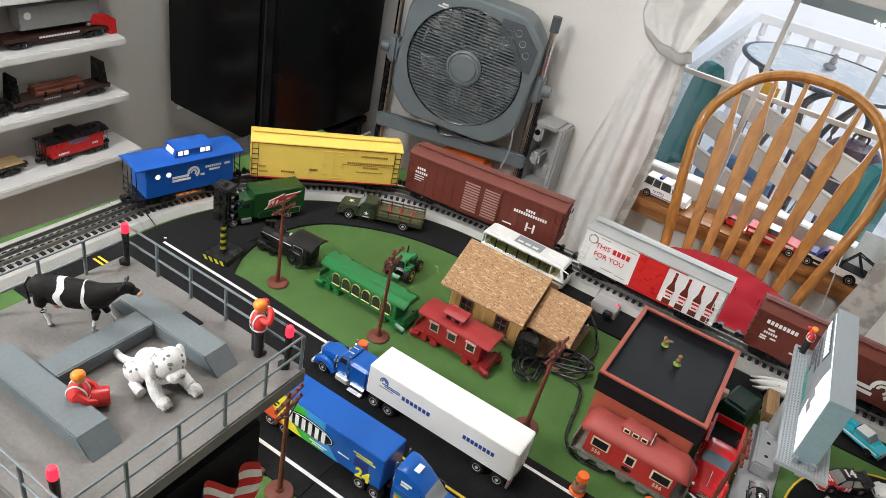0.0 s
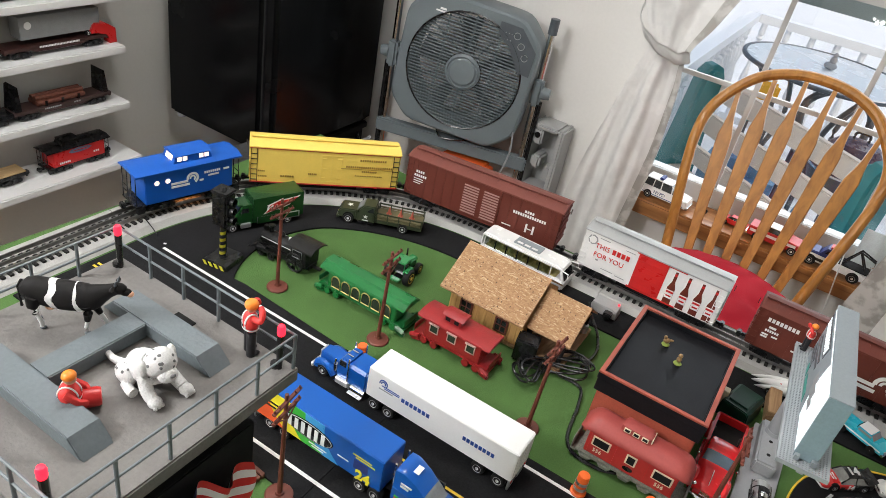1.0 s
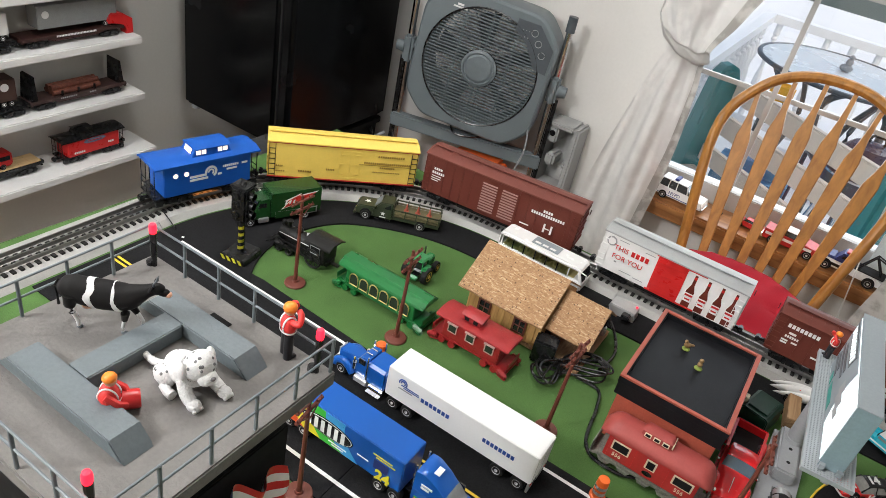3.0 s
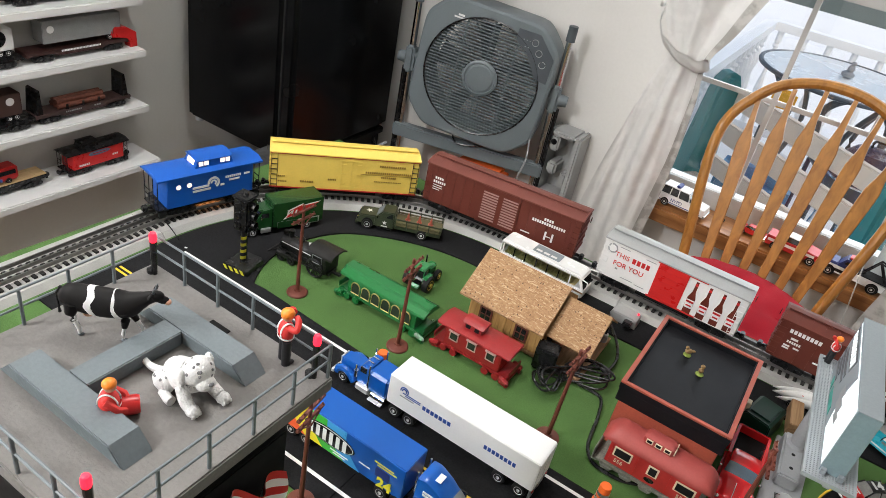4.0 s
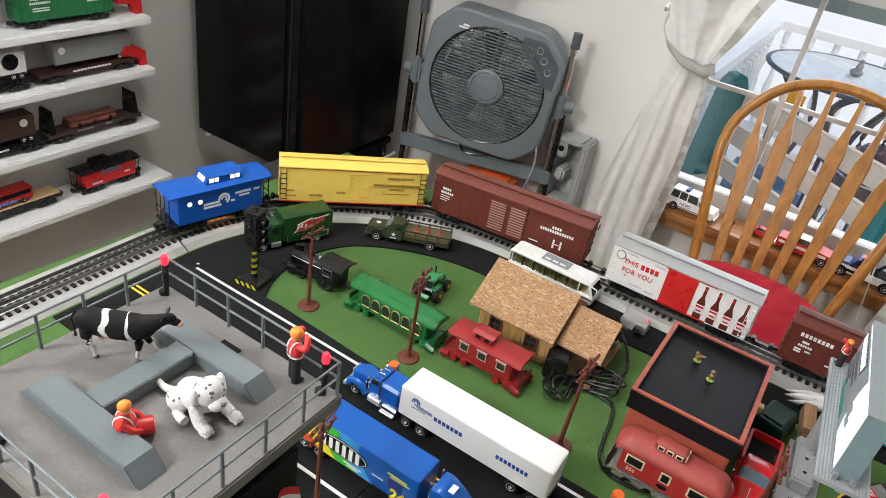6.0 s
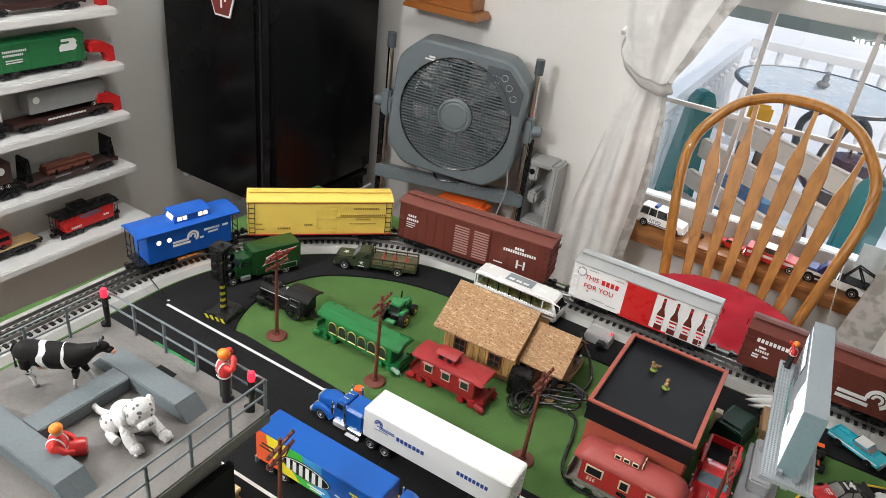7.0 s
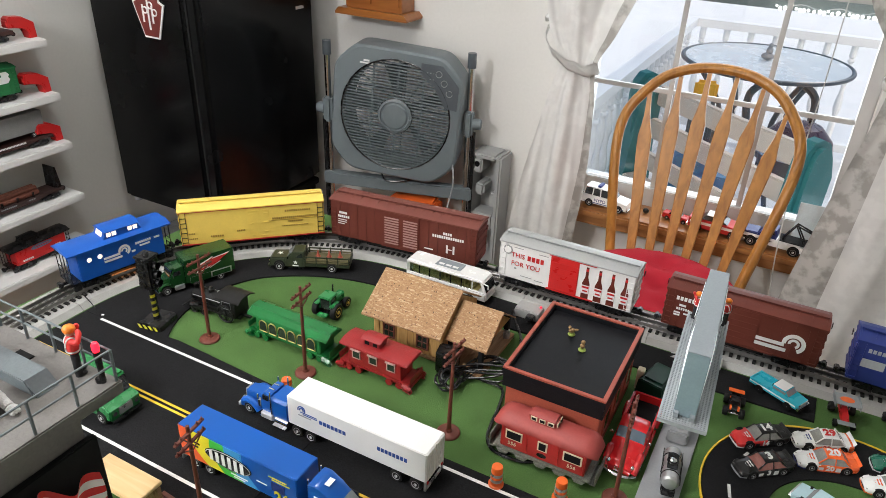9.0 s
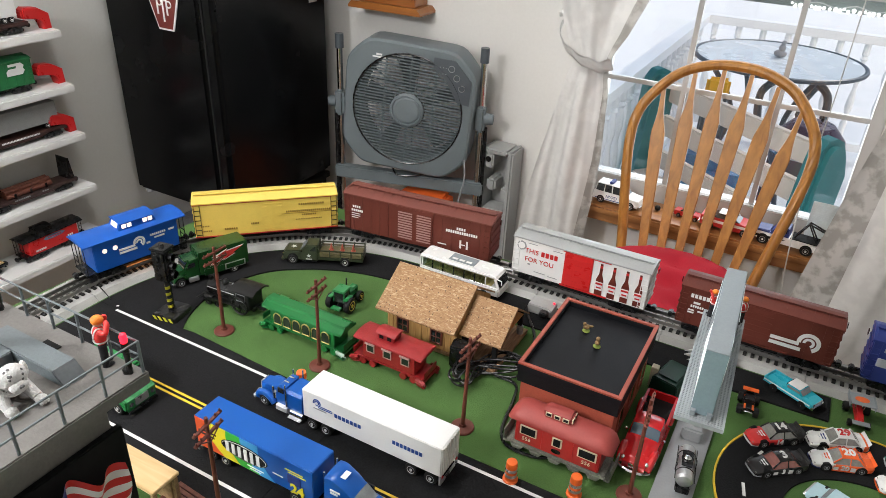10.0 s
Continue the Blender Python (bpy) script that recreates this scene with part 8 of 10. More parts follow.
def blue_truck():
    ob = thing("semi_truck", pose(0, 0.537, ROADZ), "blue toy racing lorry with a rainbow printed trailer", "truck", "articulated trucks")
    x0, x1, hw, z0, z1 = -0.499, -0.288, 0.024, 0.018, 0.074
    trailer(ob, x0, x1, hw, z0, z1, BLUE, -1, (-0.474, -0.448), ORANGE)
    y = -hw - 0.0003
    def col(name, c):
        return mat(name, c, 0.35, vary=0.05)
    OR, YE, GR = col("print_orange", (0.80, 0.11, 0.03)), col("print_yellow", (0.80, 0.68, 0.03)), col("print_green", (0.05, 0.45, 0.05))
    LB = col("print_sky_blue", (0.05, 0.30, 0.62))

    def band(a0, a1, b0, b1, m, k):
        """A slanted band between bottom x a0..a1 and top x b0..b1, bowed."""
        o = [(a0, z0 + 0.0008), (a1, z0 + 0.0008)]
        n = 6
        for i in range(1, n):
            u = i / n
            o.append((a1 + (b1 - a1) * u - 0.010 * math.sin(math.pi * u), z0 + (z1 - z0) * u))
        o += [(b1, z1 - 0.0008), (b0, z1 - 0.0008)]
        for i in range(n - 1, 0, -1):
            u = i / n
            o.append((a0 + (b0 - a0) * u - 0.010 * math.sin(math.pi * u) * (a0 > x0 + 0.002), z0 + (z1 - z0) * u))
        part("printed_band", P(o, y - 0.0003 - k * 0.0001, y), m, ob, "printed colour band")
    band(x0 + 0.001, x0 + 0.052, x0 + 0.001, x0 + 0.020, OR, 0)
    band(x0 + 0.0521, x0 + 0.082, x0 + 0.0201, x0 + 0.060, YE, 0)
    band(x0 + 0.0821, x0 + 0.118, x0 + 0.0601, x0 + 0.085, GR, 0)
    band(x0 + 0.1181, x0 + 0.145, x0 + 0.0851, x0 + 0.118, LB, 0)
    for rx, rz, m, d in ((0.0425, 0.0150, BLACK, 0.0006), (0.0408, 0.0134, WHITE, 0.0010), (0.0398, 0.0125, BLACK, 0.0014)):
        part("oval", P([(x0 + 0.091 + rx * math.cos(i * math.pi / 16), 0.0465 + rz * math.sin(i * math.pi / 16)) for i in range(32)], y - d, y - d + 0.0003), m, ob, "black oval with a white rim")
    for i, (a, c) in enumerate(((0.0375, 0.0555), (0.0372, 0.0558), (0.0365, 0.0565), (0.0360, 0.0570), (0.0365, 0.0565), (0.0372, 0.0558))):
        xa = x0 + 0.0585 + i * 0.0112
        part("print_block", B((xa, y - 0.0020, a, xa + 0.0060, y - 0.0015, c)), WHITE, ob, "white bar of print")
    bars(ob, [(x0 + 0.012, 0.052, x0 + 0.040, 0.0545), (x0 + 0.008, 0.045, x0 + 0.036, 0.0475)], y - 0.0006, BLACK, "marking")
    bars(ob, [(x0 + 0.095, 0.027, x0 + 0.125, 0.0285), (x0 + 0.1, 0.023, x0 + 0.12, 0.0245), (x0 + 0.142, 0.038, x0 + 0.16, 0.0395)], y - 0.0006, WHITE, "marking")
    bars(ob, [(x0 + 0.165, 0.058, x0 + 0.195, 0.0595), (x0 + 0.17, 0.054, x0 + 0.2, 0.0555)], y - 0.0006, YE, "marking")
    part("side_hatch", B((x0 + 0.168, y - 0.0006, 0.035, x0 + 0.190, y, 0.050)), NAVY, ob)
    letters("24", 0.023, face("-y", x0 + 0.184, y - 0.0008, 0.0265), YE, ob, depth=0.0005, bold=0.0009)
    bars(ob, [(x0 - 0.0013, 0.03, x0 - 0.0008, 0.06)], 0, WHITE, "tail_print")
    # tractor facing +x
    part("chassis", B((-0.33, -0.010, 0.010, -0.19, 0.010, 0.016)), BLACK, ob)
    hb = 0.0215
    loft(ob, [(-0.273, hb * 0.97, 0.012, 0.042, hb * 0.84, 0.0700), (-0.262, hb, 0.012, 0.042, hb * 0.82, 0.0712), (-0.247, hb, 0.012, 0.041, hb * 0.79, 0.0650), (-0.229, hb, 0.012, 0.038, hb * 0.76, 0.0530),
              (-0.213, hb, 0.012, 0.036, hb * 0.84, 0.0375), (-0.197, hb * 0.97, 0.012, 0.033, hb * 0.70, 0.0350), (-0.185, hb * 0.88, 0.012, 0.027, hb * 0.60, 0.0290), (-0.179, hb * 0.74, 0.013, 0.020, hb * 0.50, 0.0215)], BLUE, WINDOWT, BLUE, None, False)
    part("roof_print", B((-0.2555, -0.007, 0.0694, -0.2475, 0.007, 0.0699)), WHITE, ob, "white print on the roof fairing")
    ob.children[-1].matrix_basis = pose(-0.2515, 0, 0.0690, 0, 26, 0) @ pose(0.2515, 0, -0.0690)
    part("grille", B((-0.1835, -0.010, 0.012, -0.1815, 0.010, 0.024)), CHROME, ob)
    part("front_bumper", B((-0.186, -0.0215, 0.006, -0.179, 0.0215, 0.013), bev=0.0015), BLUE, ob)
    bars(ob, [(-0.262, 0.055, -0.246, 0.058), (-0.262, 0.050, -0.250, 0.053)], -0.0213, WHITE, "marking", "white print")
    for k, m in enumerate((YE, OR, GR)):
        bars(ob, [(-0.268, 0.022 + k * 0.003, -0.218, 0.0245 + k * 0.003)], -0.0216, m, "side_band", "printed colour band")
    part("hood_vent", B((-0.210, -0.006, 0.0352, -0.199, 0.006, 0.0376)), GREY, ob)
    for sy in (-1, 1):
        part("side_window", B((-0.233, sy * 0.0198 - 0.001, 0.039, -0.220, sy * 0.0198 + 0.001, 0.049)), WINDOWD, ob)
        part("fuel_tank", C((-0.27, sy * 0.018, 0.0125), (-0.235, sy * 0.018, 0.0125), 0.0065), BLUE, ob)
        part("headlight", B((-0.187, sy * 0.015 - 0.003, 0.021, -0.1825, sy * 0.015 + 0.003, 0.026), bev=0.001), CHROME, ob)
        part("exhaust_stack", C((-0.276, sy * 0.014, 0.016), (-0.276, sy * 0.014, 0.074), 0.0014), CHROME, ob)
        part("deck_light", B((-0.281, sy * 0.006 - 0.002, 0.044, -0.2785, sy * 0.006 + 0.002, 0.047)), YELLOW, ob)
        wheel(ob, -0.203, sy * 0.0185, 0.0105, 0.0105, 0.008, RIM, -sy)
        for wx in (-0.318, -0.294):
            wheel(ob, wx, sy * 0.0205, 0.0105, 0.0105, 0.011, RIM, -sy)


blue_truck()


def box_truck():
    ob = thing("box_truck", pose(-0.856, 0.888, ROADZ, 0, 0, -112.5), "dark green toy box lorry with a red and white emblem", "truck")
    GRM = mat("van_green", (0.009, 0.052, 0.013), 0.22, vary=0.06, size=0.3, coat=0.3, uneven=0.02)
    part("cargo_box", B((-0.078, -0.0235, 0.014, 0.026, 0.0235, 0.066), bev=0.0012), GRM, ob)
    for sy in (-1, 1):
        a, b = sorted((sy * 0.0237, sy * 0.0243))
        part("skirt", B((-0.070, a, 0.012, 0.018, b, 0.026), bev=0.0002), SILVER, ob)
        a, b = sorted((sy * 0.0244, sy * 0.0248))
        part("skirt_panel", B((-0.067, a, 0.0140, -0.028, b, 0.0240)), GRM, ob, "dark green panel inside the silver skirt frame")
        part("skirt_panel", B((-0.025, a, 0.0120, 0.018, b, 0.0262)), GRM, ob, "dark green panel inside the silver skirt frame")
    for sy in (-1, 1):
        for red, q in ((True, 0.0238), (False, 0.0241)):
            g = 0.0 if red else 0.0022
            part("emblem", P([(-0.070 + 1.6 * g, 0.0600 - g), (-0.030, 0.0560 - g), (-0.034, 0.0600 - g), (0.000 - g, 0.0480 - g), (-0.010 - g, 0.0470), (0.006 - 2 * g, 0.0300 + g), (-0.030, 0.0385 + g), (-0.024, 0.0345 + g), (-0.050, 0.0440 + g), (-0.044, 0.0460)], sy * q - 0.0002, sy * q + 0.0002), WHITE if red else REDB, ob, "white jagged emblem" if red else "red jagged emblem")
        for k in range(3):
            part("emblem", P([(-0.020 + 0.008 * k, 0.0400), (-0.0165 + 0.008 * k, 0.0395), (-0.0185 + 0.008 * k, 0.0475), (-0.022 + 0.008 * k, 0.0480)], sy * 0.0244 - 0.0002, sy * 0.0244 + 0.0002), WHITE, ob, "white bar of print")
        part("side_window", B((0.034, sy * 0.0182 - 0.0008, 0.034, 0.048, sy * 0.0182 + 0.0008, 0.046)), WINDOWD, ob)
        part("step", B((0.030, sy * 0.021 - 0.003, 0.006, 0.050, sy * 0.021 + 0.003, 0.016), bev=0.001), SILVER, ob)
        part("headlight", B((0.078, sy * 0.014 - 0.003, 0.018, 0.0815, sy * 0.014 + 0.003, 0.023), bev=0.001), CHROME, ob)
        wheel(ob, 0.066, sy * 0.0185, 0.0095, 0.0095, 0.008, RIM, -sy)
        wheel(ob, -0.045, sy * 0.0195, 0.0095, 0.0095, 0.009, RIM, -sy)
    part("cab", taper(P([(0.0265, 0.012), (0.055, 0.012), (0.055, 0.035), (0.047, 0.051), (0.0265, 0.053)], -0.0205, 0.0205, "y", 0.0015), 0.034, 0.053, 0.86), GRM, ob)
    part("hood", taper(P([(0.0552, 0.012), (0.080, 0.012), (0.081, 0.024), (0.076, 0.031), (0.0552, 0.035)], -0.019, 0.019, "y", 0.002), 0.012, 0.035, 0.8), GRM, ob)
    part("windscreen", P([(0.0556, 0.037), (0.0478, 0.0515), (0.0484, 0.0518), (0.0563, 0.0373)], -0.0155, 0.0155), WINDOWD, ob)
    part("grille", B((0.0805, -0.0085, 0.013, 0.0828, 0.0085, 0.025)), CHROME, ob)
    part("visor", taper(B((0.0440, -0.0165, 0.0508, 0.0535, 0.0165, 0.0532), bev=0.0008), 0.0508, 0.0532, 0.9), GRM, ob, "green sun visor")
    for sy in (-1, 1):
        part("mirror", B((0.0500, sy * 0.0235 - 0.0012, 0.0360, 0.0520, sy * 0.0235 + 0.0012, 0.0440), bev=0.0005), CHROME, ob)
        part("hood_fender", T(spline([(0.0560, sy * 0.0180, 0.0160), (0.0600, sy * 0.0185, 0.0215), (0.0670, sy * 0.0185, 0.0228), (0.0745, sy * 0.0180, 0.0200), (0.0780, sy * 0.0170, 0.0140)]), 0.0036, 8), GRM, ob)
    part("front_bumper", B((0.077, -0.0215, 0.006, 0.0845, 0.0215, 0.0118), bev=0.001), CHROME, ob)
    part("chassis", B((-0.074, -0.009, 0.008, 0.078, 0.009, 0.0118)), BLACK, ob)


box_truck()


def pickup(name, m, label, L, W, body, roofm=None, stripe=None, lift=0.0, wr=0.0085, cabx=(0.04, 0.27), rim=RIM, bedm=None, cat="pickup truck"):
    """A toy pickup truck facing +x, its bed open."""
    ob = thing(name, m, label, cat)
    h, s = W / 2, L / 0.16
    z0 = 0.007 + lift
    x_c0, x_c1 = cabx[0] * L - 0.02 * s, cabx[1] * L
    zb = z0 + 0.019 * s
    xr, xf = -L / 2, L / 2
    part("lower_body", taper(P([(x_c0, z0), (xf - 0.003 * s, z0), (xf, z0 + 0.008 * s), (xf - 0.002 * s, zb - 0.004 * s), (x_c1, zb), (x_c0, zb)], -h, h, "y", 0.0012), z0, zb, 0.93), body, ob)
    bed = B((xr, -h * 0.95, z0 + 0.001, x_c0 - 0.0003, h * 0.95, zb - 0.0055 * s), bev=0.0004)
    part("bed_floor", bed, bedm or BLACKM, ob)
    for sy in (-1, 1):
        a, b = sorted((sy * h * 0.97, sy * (h * 0.97 - 0.0025)))
        part("bed_side", B((xr, a, z0, x_c0 - 0.0004, b, zb), bev=0.0006), body, ob)
        a, b = sorted((sy * h * 0.79, sy * h * 0.84))
        part("side_window", B((x_c0 + 0.006 * s, a, zb + 0.0025 * s, x_c1 - 0.010 * s, b, zb + 0.0115 * s)), WINDOWT, ob)
        a, b = sorted((sy * h * 0.55, sy * h * 0.8))
        part("headlight", B((xf - 0.001, a, zb - 0.010 * s, xf + 0.0006, b, zb - 0.005 * s)), CHROME, ob)
        if stripe:
            a, b = sorted((sy * h * 0.99, sy * h * 0.94))
            part("side_stripe", B((xr + 0.001, a, z0 + 0.007 * s, xf - 0.008 * s, b, z0 + 0.0115 * s)), stripe, ob, "white side stripe")
        for wx in (xf - 0.19 * L, xr + 0.23 * L):
            # black disc stands in for the shaded wheel well
            part('wheel_arch', C((wx, sy * (h - 0.006), wr + 0.001), (wx, sy * (h + 0.0004), wr + 0.001), wr * 1.12, n=20), BLACKM, ob)
            wheel(ob, wx, sy * (h - 0.0022), wr, wr, 0.0075 * s, rim, -sy)
    part("tailgate", B((xr - 0.0003, -h * 0.8, z0 + 0.0015, xr + 0.0022, h * 0.8, zb - 0.0005), bev=0.0005), body, ob)
    cab = taper(P([(x_c0, zb + 0.0002), (x_c1, zb + 0.0002), (x_c1 - 0.014 * s, zb + 0.0145 * s), (x_c0 + 0.004 * s, zb + 0.0145 * s)], -h * 0.88, h * 0.88, "y", 0.001), zb, zb + 0.0145 * s, 0.84)
    part("cab", cab, body, ob)
    part("windscreen", P([(x_c1 - 0.0010 * s, zb + 0.0018 * s), (x_c1 - 0.0122 * s, zb + 0.013 * s), (x_c1 - 0.0112 * s, zb + 0.0135 * s), (x_c1 + 0.0002, zb + 0.0022 * s)], -h * 0.70, h * 0.70), WINDOWT, ob)
    part("rear_window", B((x_c0 - 0.0004, -h * 0.6, zb + 0.003 * s, x_c0 + 0.004 * s, h * 0.6, zb + 0.0115 * s)), WINDOWD, ob)
    part("roof", B((x_c0 + 0.0035 * s, -h * 0.74, zb + 0.0146 * s, x_c1 - 0.0138 * s, h * 0.74, zb + 0.0165 * s), bev=0.0007), roofm or body, ob)
    part("front_bumper", B((xf - 0.002, -h * 0.98, z0 - 0.001, xf + 0.0025, h * 0.98, z0 + 0.0042), bev=0.0008), CHROME, ob)
    part("grille", B((xf - 0.0006, -h * 0.5, zb - 0.011 * s, xf + 0.0008, h * 0.5, zb - 0.004 * s)), SILVER, ob)
    return ob


def army_truck():
    ob = thing("army_truck", pose(-0.690, 1.062, ROADZ, 0, 0, 205.8), "olive toy army lorry with a slatted stake bed", "truck")
    h = 0.0215
    SLAT = mat("olive_tan_slat", (0.115, 0.10, 0.05), 0.55, vary=0.25, size=0.01)
    part("chassis", B((-0.080, -0.010, 0.008, 0.078, 0.010, 0.0125)), BLACK, ob)
    part("hood", taper(P([(0.049, 0.009), (0.083, 0.009), (0.0865, 0.014), (0.0855, 0.0245), (0.081, 0.0285), (0.049, 0.0305)], -h, h, "y", 0.0022), 0.012, 0.030, 0.88), OLIVE, ob)
    part("cab", taper(P([(0.011, 0.009), (0.0488, 0.009), (0.0488, 0.0305), (0.036, 0.0435), (0.013, 0.0445), (0.011, 0.043)], -h, h, "y", 0.0018), 0.029, 0.044, 0.82), OLIVE, ob)
    part("windscreen", P([(0.0485, 0.0318), (0.0372, 0.0432), (0.0380, 0.0437), (0.0494, 0.0322)], -0.0155, 0.0155), WINDOWT, ob)
    part("grille", B((0.0855, -0.0125, 0.0135, 0.0872, 0.0125, 0.0225)), BLACKM, ob)
    part("front_bumper", B((0.084, -h, 0.0065, 0.0905, h, 0.0125), bev=0.0012), OLIVE, ob)
    for sy in (-1, 1):
        a, b = sorted((sy * 0.0192, sy * 0.0207))
        w = P([(0.0145, 0.0315), (0.0445, 0.0315), (0.0355, 0.0405), (0.0160, 0.0410)], a, b)
        part("side_window", taper(w, 0.029, 0.044, 0.86), WINDOWD, ob)
        a, b = sorted((sy * 0.0203, sy * 0.0212))
        part("window_post", taper(B((0.0275, a, 0.0312, 0.0290, b, 0.041)), 0.029, 0.044, 0.85), OLIVE, ob)
        part("mirror", B((0.0440, sy * 0.0245 - 0.0022, 0.0305, 0.0462, sy * 0.0245 + 0.0022, 0.0355), bev=0.0006), BLACK, ob)
        part("headlight", B((0.0850, sy * 0.0165 - 0.0028, 0.0165, 0.0872, sy * 0.0165 + 0.0028, 0.0222), bev=0.0006), CHROME, ob)
        part("step", B((0.014, sy * (h + 0.0005) - 0.001, 0.0068, 0.046, sy * (h + 0.0005) + 0.001, 0.0085)), BLACK, ob)
        for wx in (0.065, -0.048):
            # shade of the wheel well given by a flat black disc, nothing cut out
            part("wheel_arch", C((wx, sy * (h - 0.006), 0.0122), (wx, sy * (h + 0.0005), 0.0122), 0.0118, n=22), BLACKM, ob)
            wheel(ob, wx, sy * (h - 0.0012), 0.0106, 0.0106, 0.0080, RIM, -sy)
        a, b = sorted((sy * (h + 0.0012), sy * (h - 0.0012)))
        part("bed_side", B((-0.086, a, 0.0125, 0.0095, b, 0.0195), bev=0.0006), OLIVE, ob)
        for zz in (0.0212, 0.0262, 0.0335):
            part("stake_rail", B((-0.086, a, zz, 0.0095, b, zz + (0.0034 if zz < 0.03 else 0.0028)), bev=0.0004), SLAT if zz < 0.03 else OLIVE, ob)
        for k in range(5):
            xx = -0.0845 + 0.0925 * k / 4
            a2, b2 = sorted((sy * (h + 0.0020), sy * (h - 0.0018)))
            part("stake_post", B((xx - 0.0011, a2, 0.0150, xx + 0.0011, b2, 0.0372)), OLIVE, ob)
    part("bed_floor", B((-0.086, -h + 0.0013, 0.0130, 0.0095, h - 0.0013, 0.0245)), SLAT, ob)
    for zz in (0.0200, 0.0262, 0.0335):
        part("tail_rail", B((-0.0875, -h, zz, -0.0862, h, zz + 0.003)), OLIVE, ob)
        part("head_rail", B((0.0092, -h + 0.002, zz, 0.0105, h - 0.002, zz + 0.003)), OLIVE, ob)

    def star(cx, cy, r):
        return [(cx + r * (1 if i % 2 == 0 else 0.42) * math.sin(i * math.pi / 5), cy + r * (1 if i % 2 == 0 else 0.42) * math.cos(i * math.pi / 5)) for i in range(10)]
    part("star", P(star(0.030, 0.0210, 0.0052), 0.0216, 0.0220), WHITE, ob, "white star")
    part("door_print", B((0.0235, 0.0216, 0.0118, 0.0365, 0.0220, 0.0138)), WHITE, ob)
    part("star", P(star(0.066, 0.0, 0.0070), 0.0302, 0.0308, "z"), WHITE, ob, "white star")
    for x in (-0.062, -0.038, -0.014):
        bm = lathe([(0.0058, 0), (0.0058, 0.001), (0.0040, 0.0012), (0.0010, 0.0155), (0.0005, 0.016)], 12)
        solid("traffic_cone", bm, TRIM, "tiny orange cone standing in the army lorry bed", "traffic cone", "cones in the lorry", m=ob.matrix_basis @ pose(x, -0.004, 0.0246))


army_truck()

pickup("turquoise_pickup", pose(0.250, 1.126, ROADZ, 0, 0, -27), "turquoise toy pickup truck with a white roof", 0.090, 0.034, TURQ, WHITEG, WHITEG, lift=0.003, wr=0.0066, bedm=TURQ)
pickup("pale_blue_pickup", pose(0.336, 0.893, 0.0005, 0, 0, 157), "pale blue toy pickup truck parked on the green", 0.085, 0.036, PALEBLUE, PALEBLUE, bedm=PALEBLUE, wr=0.0075)


